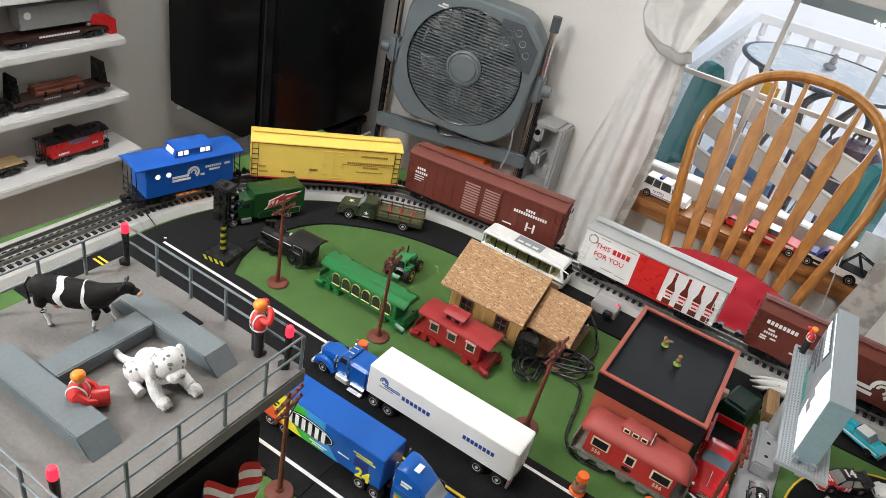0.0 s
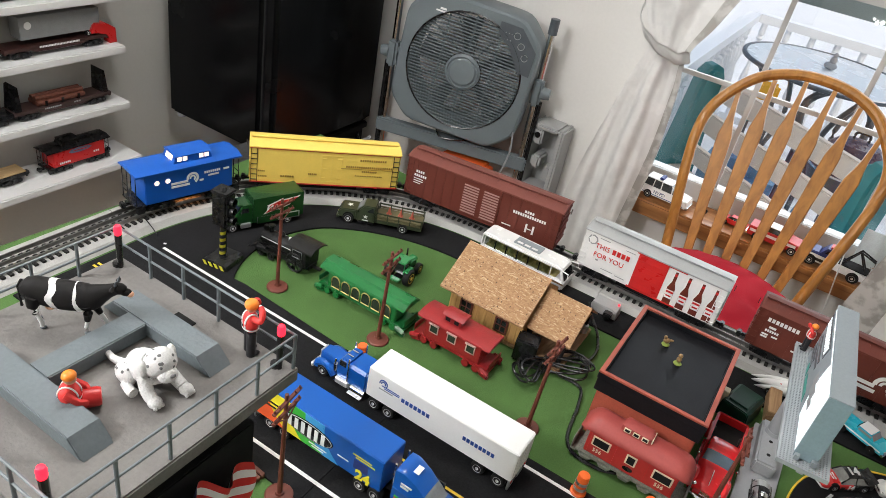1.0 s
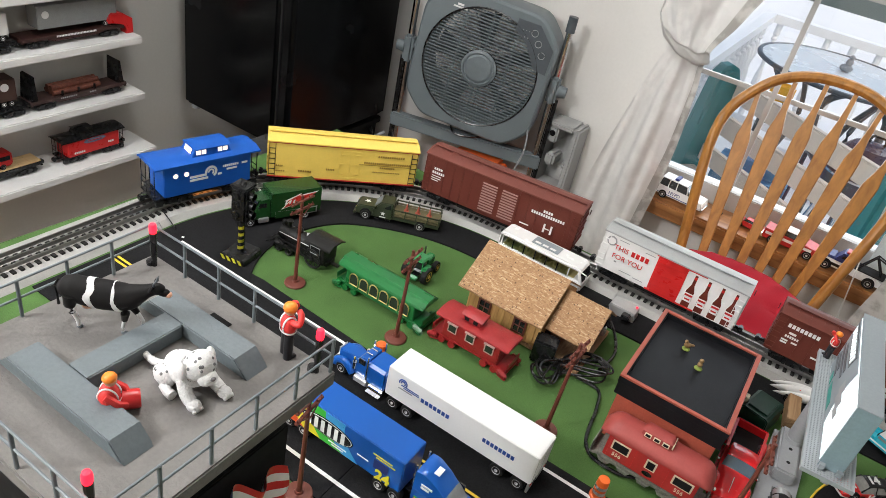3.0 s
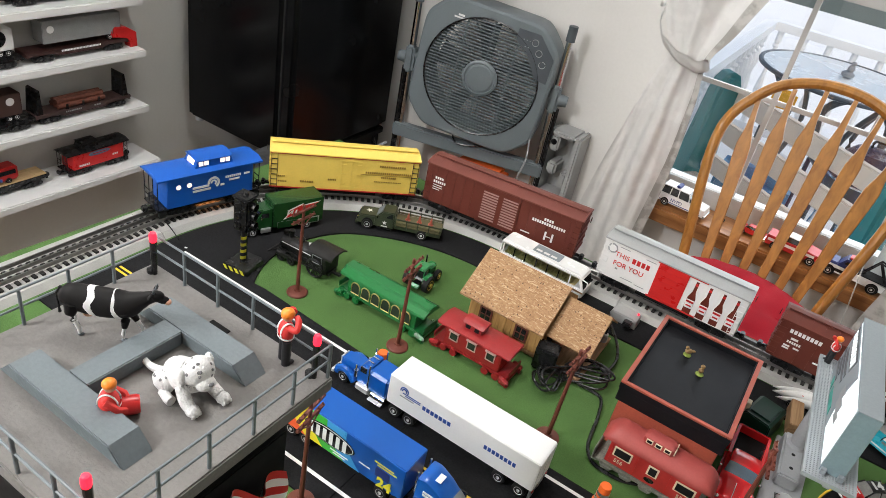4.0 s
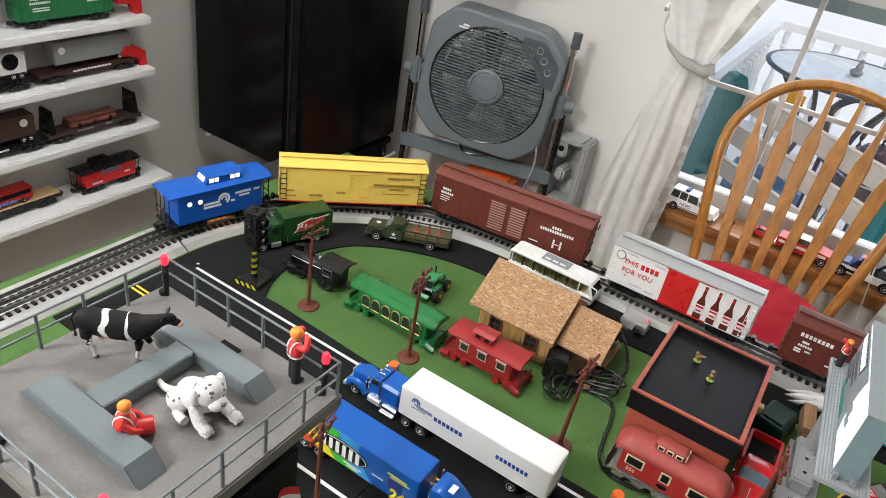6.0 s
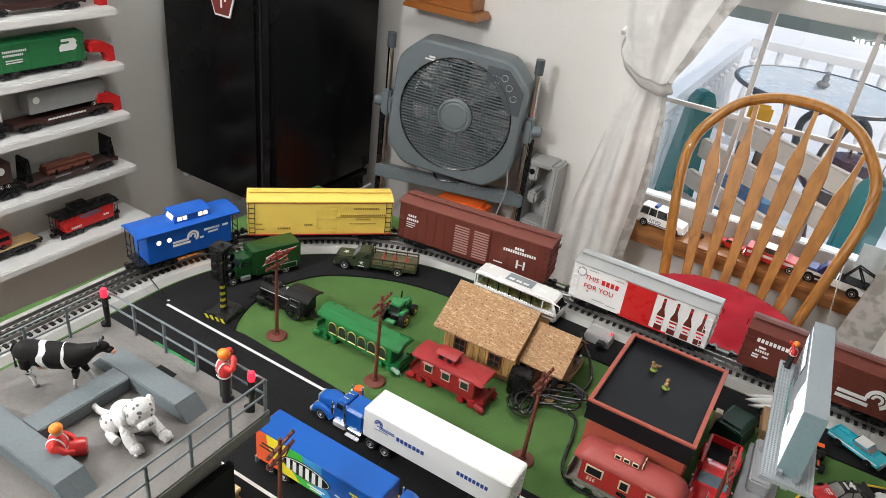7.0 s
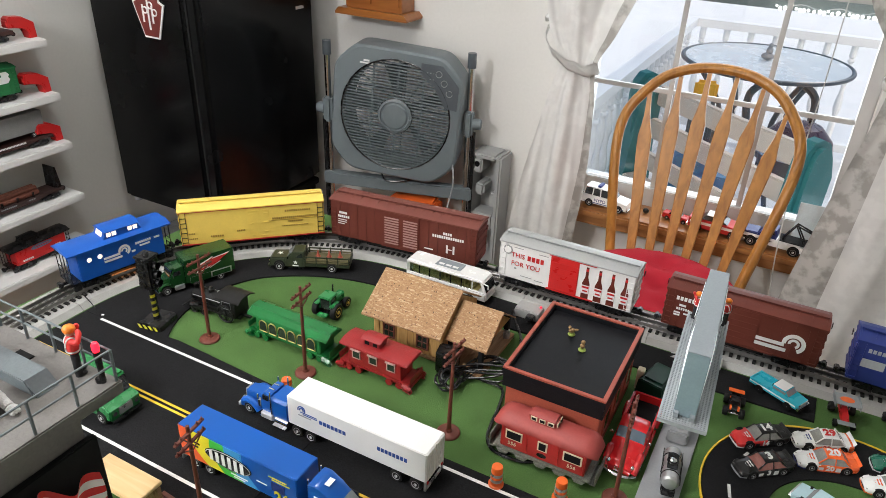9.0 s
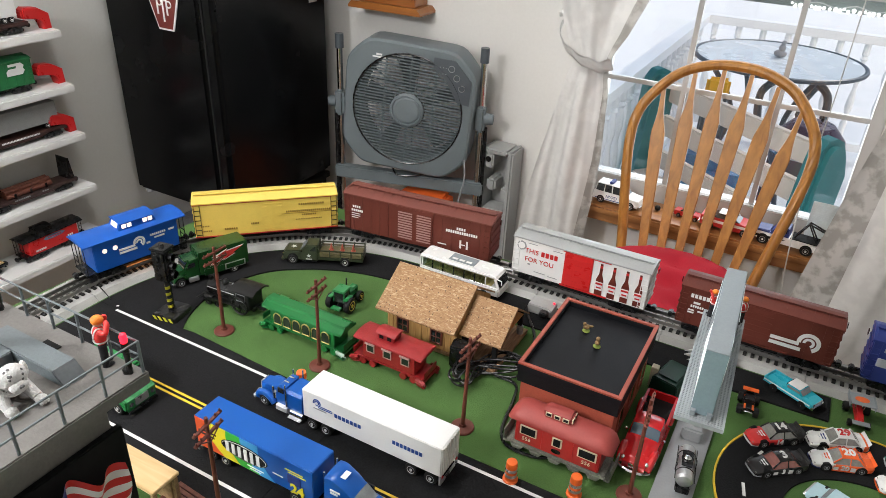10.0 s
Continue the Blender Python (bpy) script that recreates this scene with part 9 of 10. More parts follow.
def bus():
    ob = thing("tour_bus", pose(-0.392, 1.1425, ROADZ), "white toy coach with clear windows behind the station", "bus")
    L, h = 0.186, 0.0245
    x0, x1 = -L / 2, L / 2
    part("lower_body", B((x0, -h, 0.007, x1, h, 0.028), bev=0.003), WHITEG, ob)
    SEAT = mat("seat_yellow_cream", (0.50, 0.43, 0.17), 0.6)
    part("seat_floor", B((x0 + 0.01, -h + 0.004, 0.0283, x1 - 0.02, h - 0.004, 0.0292)), SEAT, ob)
    seat = finish("seat", B((-0.004, 0.003, 0.0293, 0.0045, h - 0.005, 0.033), (0.002, 0.003, 0.033, 0.0045, h - 0.005, 0.0415), bev=0.0008), SEAT)
    for i in range(10):
        for sy in (0, 1):
            q = part("seat", seat, None, ob)
            q.matrix_basis = pose(x0 + 0.018 + i * 0.015, 0, 0, 0, 0, 180 * sy)
    part("roof", taper(P([(x0 - 0.001, 0.047), (x1 - 0.008, 0.047), (x1 - 0.011, 0.0525), (x1 - 0.018, 0.0555), (x0 + 0.008, 0.0555), (x0 + 0.001, 0.0525)], -h, h, "y", 0.0035), 0.047, 0.0555, 0.92), WHITEG, ob)
    for sy in (-1, 1):
        a, b = sorted((sy * (h - 0.0008), sy * (h - 0.0016)))
        for i in range(6):
            xa = x0 + 0.007 + i * 0.0245
            part("window", B((xa, a, 0.0285, xa + 0.0235, b, 0.0468)), GLASSC, ob)
        for i in range(7):
            xa = x0 + 0.007 + i * 0.0245
            a2, b2 = sorted((sy * (h - 0.0003), sy * (h - 0.0022)))
            part("pillar", B((xa - 0.0013, a2, 0.0282, xa + 0.0008, b2, 0.0469)), WHITEG if i in (0, 6) else BLACK, ob)
        wheel(ob, x0 + 0.045, sy * (h - 0.003), 0.0088, 0.0088, 0.007, RIM, -sy)
        wheel(ob, x1 - 0.035, sy * (h - 0.003), 0.0088, 0.0088, 0.007, RIM, -sy)
        part("mirror", T([(x1 - 0.012, sy * (h - 0.002), 0.050), (x1 + 0.004, sy * (h + 0.002), 0.050), (x1 + 0.005, sy * (h + 0.003), 0.042)], 0.0013, 6), WHITEG, ob)
    part("windscreen", P([(x1 - 0.001, 0.0285), (x1 - 0.009, 0.0468), (x1 - 0.010, 0.0468), (x1 - 0.002, 0.0285)], -h + 0.003, h - 0.003), WINDOWD, ob)
    part("corner_pillar", P([(x1 - 0.0005, 0.028), (x1 - 0.0085, 0.047), (x1 - 0.014, 0.047), (x1 - 0.006, 0.028)], -h + 0.0002, -h + 0.0028), WHITEG, ob)
    part("roof_unit", B((-0.03, -0.014, 0.0552, 0.028, 0.014, 0.0575), bev=0.0007), STEELG, ob, "grey roof air unit")
    for i in range(3):
        part("roof_vent", B((-0.024 + i * 0.016, -0.010, 0.0576, -0.012 + i * 0.016, -0.004, 0.0582)), WHITE, ob)
    part("rear_panel", B((x0 - 0.0006, -h + 0.003, 0.012, x0 + 0.001, h - 0.003, 0.046)), WHITEG, ob)


bus()


def step_van():
    ob = thing("step_van", pose(-0.7065, 0.536, ROADZ) @ Matrix.Scale(1.22, 4), "green toy delivery van on the road", "van")
    part("body", B((-0.052, -0.024, 0.008, 0.030, 0.024, 0.052), bev=0.003), GREEN, ob)
    part("nose", P([(0.0302, 0.008), (0.050, 0.008), (0.051, 0.024), (0.044, 0.028), (0.0302, 0.030)], -0.0235, 0.0235, "y", 0.002), GREEN, ob)
    part("windscreen", P([(0.0303, 0.0305), (0.038, 0.0295), (0.0303, 0.048)], -0.021, 0.021), WINDOWD, ob)
    part("grille", B((0.0505, -0.010, 0.012, 0.052, 0.010, 0.023)), SILVER, ob)
    for sy in (-1, 1):
        part("headlight", C((0.0505, sy * 0.0165, 0.018), (0.0522, sy * 0.0165, 0.018), 0.003), CHROME, ob)
        part("side_window", B((0.012, sy * 0.0238 - 0.0006, 0.031, 0.028, sy * 0.0238 + 0.0006, 0.045)), WINDOWD, ob)
        wheel(ob, 0.034, sy * 0.021, 0.0095, 0.0095, 0.008, RIM, -sy)
        wheel(ob, -0.034, sy * 0.021, 0.0095, 0.0095, 0.008, RIM, -sy)
    part("front_bumper", B((0.050, -0.022, 0.005, 0.0545, 0.022, 0.0095), bev=0.001), BLACK, ob)


step_van()


def tractor():
    ob = thing("farm_tractor", pose(-0.551, 0.944, 0.0005, 0, 0, 94) @ Matrix.Scale(1.16, 4), "green toy farm tractor with yellow wheel centres", "tractor")
    part("hood", B((0.002, -0.0065, 0.012, 0.034, 0.0065, 0.027), bev=0.002), GREEN, ob)
    part("chassis", B((-0.022, -0.006, 0.008, 0.030, 0.006, 0.0118)), BLACK, ob)
    part("cab_window", taper(B((-0.018, -0.010, 0.018, 0.0015, 0.010, 0.037)), 0.018, 0.037, 0.9), WINDOWD, ob)
    part("cab_roof", B((-0.021, -0.0115, 0.0372, 0.004, 0.0115, 0.041), bev=0.0012), GREEN, ob)
    for sx in (-0.018, 0.001):
        for sy in (-1, 1):
            part("cab_pillar", C((sx, sy * 0.0102, 0.017), (sx * 0.97, sy * 0.0095, 0.0373), 0.0009, n=6), GREEN, ob)
    for sy in (-1, 1):
        part("fender", B((-0.024, sy * 0.0145 - 0.004, 0.0265, -0.002, sy * 0.0145 + 0.004, 0.0285), bev=0.0008), GREEN, ob)
        wheel(ob, -0.013, sy * 0.0175, 0.0142, 0.0142, 0.0095, YELLOW, -sy)
        wheel(ob, 0.026, sy * 0.0135, 0.0098, 0.0098, 0.007, YELLOW, -sy)
    part("exhaust", C((0.014, 0.005, 0.027), (0.014, 0.005, 0.047), 0.0013, n=8), BLACK, ob)
    part("hitch", B((-0.032, -0.009, 0.009, -0.022, 0.009, 0.013), bev=0.001), GREEN, ob)


tractor()


# cast iron train on the green
# for flat window plates: the shade of the inside is put into this colour
INSIDE = mat("dim_green_inside", (0.015, 0.03, 0.014), 0.7, vary=0.3, size=0.006)


def iron_loco():
    ob = thing("cast_iron_locomotive", pose(-0.728, 0.832, 0.0005, 0, 0, 4) @ Matrix.Scale(1.07, 4), "black cast iron toy steam locomotive on the green", "locomotive")
    part("boiler", C((-0.048, 0, 0.029), (0.012, 0, 0.029), 0.0135, n=24), IRON, ob)
    part("smokebox", C((-0.056, 0, 0.029), (-0.0482, 0, 0.029), 0.0125, n=24), IRON, ob)
    for x in (-0.035, -0.014, 0.004):
        part("boiler_band", C((x - 0.001, 0, 0.029), (x + 0.001, 0, 0.029), 0.0142, n=24), IRON, ob)
    part("chimney", lathe([(0.0042, 0.040), (0.0038, 0.050), (0.0058, 0.055), (0.003, 0.0552)], 14, c=(-0.042, 0, 0)), IRON, ob)
    part("dome", lathe([(0.006, 0.040), (0.0058, 0.047), (0.003, 0.051), (0.0005, 0.0515)], 14, c=(-0.020, 0, 0)), IRON, ob)
    part("bell", lathe([(0.003, 0.041), (0.0035, 0.046), (0.001, 0.048)], 10, c=(-0.002, 0, 0)), SILVER, ob, "worn silver bell")
    part("headlamp", B((-0.0575, -0.004, 0.041, -0.0495, 0.004, 0.050), bev=0.001), IRON, ob)
    for sy in (-1, 1):
        part("handrail", T([(-0.052, sy * 0.0142, 0.034), (-0.02, sy * 0.0150, 0.0345), (0.012, sy * 0.0150, 0.0345)], 0.0007, 5), SILVER, ob)
        part("cylinder", C((-0.056, sy * 0.0175, 0.0135), (-0.038, sy * 0.0175, 0.0135), 0.0055), IRON, ob)
        part("window_rim", T([(0.018, sy * 0.0199, 0.029), (0.037, sy * 0.0199, 0.029), (0.037, sy * 0.0199, 0.043), (0.018, sy * 0.0199, 0.043)], 0.0008, 5, True), GREY, ob)
    for k in range(7):
        part("pilot_bar", C((-0.060, (k - 3) * 0.0034, 0.015), (-0.079, (k - 3) * 0.0052, 0.0022), 0.0009, n=6), IRON, ob)
    part("cab", B((0.0125, -0.019, 0.012, 0.045, 0.019, 0.046), bev=0.001), IRON, ob)
    for sy in (-1, 1):
        a, b = sorted((sy * 0.0185, sy * 0.0196))
        part("cab_window", B((0.019, a, 0.030, 0.036, b, 0.042)), BLACKM, ob)
    part("cab_roof", P([(-0.023, 0.0462), (-0.012, 0.0515), (0.012, 0.0515), (0.023, 0.0462), (0.012, 0.0535), (-0.012, 0.0535)][:4] + [(0.022, 0.049), (0.011, 0.0545), (-0.011, 0.0545), (-0.022, 0.049)], 0.006, 0.058, "x"), IRON, ob)
    part("running_board", B((-0.056, -0.0155, 0.0185, 0.0124, 0.0155, 0.0205), bev=0.0006), IRON, ob)
    part("frame", B((-0.055, -0.011, 0.008, 0.048, 0.011, 0.0153)), IRON, ob)
    part("pilot_beam", B((-0.0625, -0.017, 0.0125, -0.055, 0.017, 0.0175), bev=0.0008), IRON, ob)
    part("pilot_foot", B((-0.0815, -0.018, 0.0012, -0.0775, 0.018, 0.0034), bev=0.0006), IRON, ob)
    part("coupling_bar", B((0.048, -0.003, 0.010, 0.064, 0.003, 0.0135)), IRON, ob)
    for x, r in ((-0.048, 0.0080), (-0.026, 0.0080), (0.024, 0.0180)):
        for sy in (-1, 1):
            bm = T([(x + (r - 0.0015) * math.cos(i * math.pi / 12), sy * 0.0195, r + (r - 0.0015) * math.sin(i * math.pi / 12)) for i in range(24)], 0.0022, 6, True)
            for k in range(6):
                a = k * math.pi / 6
                addcyl(bm, (x - (r - 0.002) * math.cos(a), sy * 0.0195, r - (r - 0.002) * math.sin(a)), (x + (r - 0.002) * math.cos(a), sy * 0.0195, r + (r - 0.002) * math.sin(a)), 0.0008, n=6)
            addcyl(bm, (x, sy * 0.011, r), (x, sy * 0.0225, r), 0.0028, n=10)
            part("driving_wheel" if r > 0.01 else "leading_wheel", bm, IRON, ob)
    for sy in (-1, 1):
        part("side_rod", B((-0.046, sy * 0.0232 - 0.0009, 0.0165, 0.026, sy * 0.0232 + 0.0009, 0.0188), (-0.050, sy * 0.019 - 0.004, 0.011, -0.030, sy * 0.019 + 0.004, 0.0153)), IRON, ob)


iron_loco()


WORN = mat("worn_frame", (0.50, 0.34, 0.30), 0.55, vary=0.35, size=0.004)


def iron_coach(name, m, label, L, H, m1, arches, cupola):
    ob = thing(name, m, label, "train car", "cast iron train")
    h = 0.0205
    lb = L / 2 - 0.018
    part("body", B((-lb, -h, 0.015, lb, h, H), bev=0.0012), m1, ob)
    part("floor", B((-L / 2, -h - 0.001, 0.0115, L / 2, h + 0.001, 0.0148), bev=0.0008), m1, ob)
    if arches:
        part("roof", P([(-h - 0.004, H + 0.0002), (-h - 0.0025, H + 0.004), (-0.012, H + 0.008), (-0.010, H + 0.0125), (0.010, H + 0.0125), (0.012, H + 0.008), (h + 0.0025, H + 0.004), (h + 0.004, H + 0.0002)], -L / 2 + 0.001, L / 2 - 0.001, "x", 0.0012), m1, ob)
        w = 2 * lb - 0.016
        part("window_panel", B((-w / 2, -h - 0.0012, 0.0190, w / 2, -h - 0.0002, H - 0.002), bev=0.0004), m1, ob, "green window band")
        n = 6
        for i in range(n):
            xc = -w / 2 + w * (i + 0.5) / n
            a = w / n / 2 - 0.0022
            o = [(xc - a, 0.0205)] + [(xc - a * math.cos(k * math.pi / 8), H - 0.0035 - a + a * math.sin(k * math.pi / 8)) for k in range(9)] + [(xc + a, 0.0205)]
            g = part("arched_window", P(o, -h - 0.0016, -h - 0.0010), INSIDE, ob, "dark arched window")
            part("window_rim", T([(p, -h - 0.0020, q) for p, q in o], 0.0012, 6, True), GOLD, g, "worn gold rim")
    else:
        part("roof", P([(-h - 0.006, H + 0.0002), (-h - 0.005, H + 0.003), (-0.010, H + 0.007), (0.010, H + 0.007), (h + 0.005, H + 0.003), (h + 0.006, H + 0.0002)], -L / 2 + 0.002, L / 2 - 0.002, "x", 0.0012), m1, ob)
        part("cupola", B((-0.026, -0.012, H + 0.005, 0.006, 0.012, H + 0.018), bev=0.0008), m1, ob)
        part("cupola_roof", P([(-0.015, H + 0.0182), (0.015, H + 0.0182), (0.006, H + 0.0225), (-0.006, H + 0.0225)], -0.030, 0.010, "x", 0.0006), m1, ob)
        for x in (-0.019, -0.003):
            part("cupola_window", B((x - 0.004, -0.0128, H + 0.008, x + 0.004, -0.0118, H + 0.0145)), BLACKM, ob)
        for x in (-0.036, -0.002, 0.034):
            f = part("window_frame", B((x - 0.0086, -h - 0.0014, 0.0285, x - 0.0066, -h - 0.0001, 0.0470), (x + 0.0066, -h - 0.0014, 0.0285, x + 0.0086, -h - 0.0001, 0.0470), (x - 0.0066, -h - 0.0018, 0.0285, x + 0.0066, -h - 0.0001, 0.0303), bev=0.0003), WORN, ob, "worn pale window frame")
            part("window", B((x - 0.0066, -h - 0.0008, 0.0303, x + 0.0066, -h - 0.0001, 0.0470)), INSIDE, f)
            part("awning", P([(-h - 0.0002, 0.0468), (-h - 0.0048, 0.0462), (-h - 0.0046, 0.0480), (-h - 0.0002, 0.0500)], x - 0.0096, x + 0.0096, "x"), WORN, f, "worn pale board over the window")
    for sx in (-1, 1):
        part("end_platform", B((sx * (lb + 0.0005), -h, 0.006, sx * (L / 2 + 0.002), h, 0.0112), (sx * (L / 2), -h, 0.015, sx * (L / 2 + 0.0018), h, 0.028), bev=0.0008), m1, ob)
        for sy in (-1, 1):
            bm = B((-0.0075, -0.003, -0.0040, 0.0075, 0.003, 0.0040), (-0.0055, -0.0036, -0.0062, 0.0090, 0.0036, -0.0036), bev=0.0012)
            bm.transform(pose(sx * (L / 2 - 0.004), sy * (h + 0.0042), 0.0088, -sy * 24, sx * 14, 0) @ Matrix.Scale(1.22, 4))
            part("step", bm, m1, ob)
            part("truck", B((sx * (lb - 0.012) - 0.016, sy * 0.0155 - 0.003, 0.004, sx * (lb - 0.012) + 0.016, sy * 0.0155 + 0.003, 0.0113), bev=0.002), m1, ob)
            for dx in (-0.010, 0.010):
                part("truck_wheel", C((sx * (lb - 0.012) + dx, sy * 0.0180, 0.0068), (sx * (lb - 0.012) + dx, sy * 0.0235, 0.0068), 0.0066, n=14), m1, ob)
    return ob


iron_coach("cast_iron_coach", pose(-0.547, 0.828, 0.0005), "glossy green cast iron toy passenger coach with arched windows", 0.182, 0.047, GREENCAST, True, False)
iron_coach("cast_iron_caboose", pose(-0.368, 0.838, 0.0005), "red cast iron toy caboose with worn window frames", 0.142, 0.052, REDCAST, False, True)


# stock cars on the race track
def red_pickup():
    ob = thing("red_pickup", pose(0.063, 0.896, 0.0005, 0, 0, -90), "glossy red rounded toy pickup truck parked beside the building", "pickup truck")
    h = 0.0255
    REDG = mat("red_gloss", (0.62, 0.016, 0.020), 0.2, vary=0.05, coat=0.5)
    GLASSB = mat("blue_grey_screen", (0.08, 0.125, 0.165), 0.1, vary=0.1, coat=0.5)
    loft(ob, [(-0.012, h * 0.96, 0.007, 0.0275, h * 0.80, 0.0300), (-0.008, h * 0.97, 0.006, 0.0275, h * 0.74, 0.0440), (0.009, h * 0.98, 0.006, 0.0275, h * 0.80, 0.0470), (0.023, h * 0.98, 0.006, 0.0272, h * 0.78, 0.0440), (0.0315, h * 0.98, 0.006, 0.0268, h * 0.82, 0.0290),
              (0.045, h * 0.95, 0.006, 0.0262, h * 0.66, 0.0288), (0.062, h * 0.90, 0.006, 0.0250, h * 0.58, 0.0278), (0.076, h * 0.80, 0.007, 0.0228, h * 0.48, 0.0252), (0.084, h * 0.66, 0.009, 0.0180, h * 0.34, 0.0200)], REDG, GLASSB, REDG, None, False)
    part("bed_floor", B((-0.088, -h + 0.0035, 0.008, -0.0125, h - 0.0035, 0.0135)), BLACKM, ob, "black bed floor")
    for sy in (-1, 1):
        a, b = sorted((sy * h, sy * (h - 0.0042)))
        part("bed_side", B((-0.089, a, 0.006, -0.0122, b, 0.0285), bev=0.0016), REDG, ob)
        part("fender", T(spline([(0.040, sy * 0.0225, 0.010), (0.046, sy * 0.0225, 0.019), (0.058, sy * 0.0225, 0.023), (0.071, sy * 0.0215, 0.019), (0.078, sy * 0.020, 0.010)]), 0.0062, 10), REDG, ob)
        part("rear_fender", T(spline([(-0.072, sy * 0.0245, 0.009), (-0.067, sy * 0.0255, 0.018), (-0.056, sy * 0.0258, 0.0215), (-0.045, sy * 0.0255, 0.018), (-0.040, sy * 0.0245, 0.009)]), 0.0050, 10), REDG, ob)
        part("headlight", addball(bmesh.new(), (0.0775, sy * 0.0175, 0.0200), 0.0036, 1.0, 1, 1, 12), CHROME, ob)
        part("mirror", addball(bmesh.new(), (0.0290, sy * 0.0290, 0.0320), 0.0026, 0.5, 1, 1, 10), CHROME, ob)
        part("running_board", B((-0.036, sy * 0.0245 - 0.0035, 0.0055, 0.038, sy * 0.0245 + 0.0035, 0.0080), bev=0.001), REDG, ob)
        for wx in (0.059, -0.056):
            wheel(ob, wx, sy * 0.0225, 0.0108, 0.0108, 0.0085, CHROME, -sy)
    part("tailgate", B((-0.0905, -h + 0.001, 0.006, -0.0872, h - 0.001, 0.0285), bev=0.0014), REDG, ob)
    for sy in (-1, 1):
        a, b = sorted((sy * h * 0.885, sy * h * 0.84))
        part("side_window", taper(B((0.000, a, 0.0305, 0.019, b, 0.0405), bev=0.0003), 0.028, 0.045, 0.86), GLASSB, ob)
    part("headboard", B((-0.0158, -h + 0.0043, 0.010, -0.0128, h - 0.0043, 0.0285), bev=0.001), REDG, ob)
    for k in range(7):
        y = -0.006 + k * 0.002
        part("grille_bar", B((0.0825, y - 0.0006, 0.0095, 0.0862, y + 0.0006, 0.0190)), CHROME, ob)
    part("hood_trim", T([(0.046, 0, 0.0298), (0.062, 0, 0.0288), (0.076, 0, 0.0262)], 0.0009, 6), CHROME, ob)
    part("front_bumper", T(spline([(0.080, -0.0245, 0.0088), (0.0875, -0.015, 0.0088), (0.0900, 0, 0.0088), (0.0875, 0.015, 0.0088), (0.080, 0.0245, 0.0088)]), 0.0024, 8), CHROME, ob)


red_pickup()


def stock_car(m, label, body, roofm, num, numm, hood=None, side=None, rear=None, cabin=None, mark=None, tail=None):
    ob = thing("stock_car", m @ Matrix.Scale(0.92, 4), label, "toy car", "stock cars")
    h = 0.0188
    loft(ob, [(-0.0465, h * 0.86, 0.006, 0.0150, h * 0.80, 0.0158), (-0.044, h * 0.95, 0.0035, 0.0165, h * 0.84, 0.0178), (-0.031, h, 0.003, 0.0165, h * 0.80, 0.0180), (-0.0215, h, 0.003, 0.0162, h * 0.65, 0.0262), (-0.008, h, 0.003, 0.016, h * 0.66, 0.0274),
              (0.0055, h, 0.003, 0.0158, h * 0.66, 0.0262), (0.0175, h, 0.003, 0.0152, h * 0.76, 0.0162), (0.030, h * 0.99, 0.003, 0.0135, h * 0.74, 0.0146), (0.040, h * 0.92, 0.003, 0.0110, h * 0.66, 0.0118), (0.0462, h * 0.74, 0.0035, 0.0075, h * 0.5, 0.0080)],
         body, cabin, roofm, hood, True, tail)
    for sy in (-1, 1):
        for xx in (0.027, -0.0275):
            # wheel well shade as a black disc on the car's side
            part("wheel_arch", C((xx, sy * (h - 0.004), 0.0072), (xx, sy * (h + 0.0003), 0.0072), 0.0088, n=18), BLACKM, ob)
            wheel(ob, xx, sy * (h - 0.0024), 0.0073, 0.0073, 0.0062, GREY, -sy)
        part("pillar", T([(-0.008, sy * h * 0.935, 0.0160), (-0.008, sy * h * 0.66, 0.0270)], 0.0009, 6), roofm, ob)
        if num:
            letters(num, 0.0125, pose(-0.001, sy * (h + 0.0002), 0.0098, 90, 0, 0 if sy < 0 else 180), numm, ob, "number", bold=0.0005)
        if side:
            a, b = sorted((sy * (h - 0.0004), sy * (h + 0.0002)))
            part("side_print", B((-0.018, a, 0.0045, -0.010, b, 0.0125), (0.009, a, 0.005, 0.0165, b, 0.011)), side, ob)
    if num:
        letters(num, 0.0200, pose(-0.008, 0, 0.0284, 0, 0, 180), numm, ob, "number", bold=0.0008)
    if rear:
        part("front_lip", P([(0.036, -h * 0.93), (0.0465, -h * 0.72), (0.0480, 0), (0.0465, h * 0.72), (0.036, h * 0.93), (0.040, 0)], 0.002, 0.0052, "z"), rear, ob)
        part("tail_panel", B((-0.0472, -h * 0.82, 0.006, -0.0462, h * 0.82, 0.0140)), rear, ob)
    for xx, wy in ((0.0215, 0.0072), (0.0255, 0.0062), (0.0292, 0.0030)):
        z = 0.0164 - 0.115 * max(0, xx - 0.0175)
        part("hood_mark", B((xx - 0.0012, -wy, z, xx + 0.0012, wy, z + 0.0004), bev=0.0001), mark or numm, ob)
    part("grille", B((0.0440, -h * 0.40, 0.0046, 0.0468, h * 0.40, 0.0066), bev=0.0003), BLACKM, ob)
    for sy in (-1, 1):
        part("headlight", B((0.0405, sy * h * 0.62 - 0.0022, 0.0072, 0.0440, sy * h * 0.62 + 0.0022, 0.0090), bev=0.0004), CABIN, ob, "pale headlight decal")
    part("side_skirt", B((-0.018, -h - 0.0004, 0.0024, 0.018, h + 0.0004, 0.0042), bev=0.0003), tail[1] if tail else body, ob)
    for sy in (-1, 1):
        part("pillar", T([(0.0172, sy * h * 0.80, 0.0160), (0.0055, sy * h * 0.67, 0.0264)], 0.0013, 6), roofm, ob)
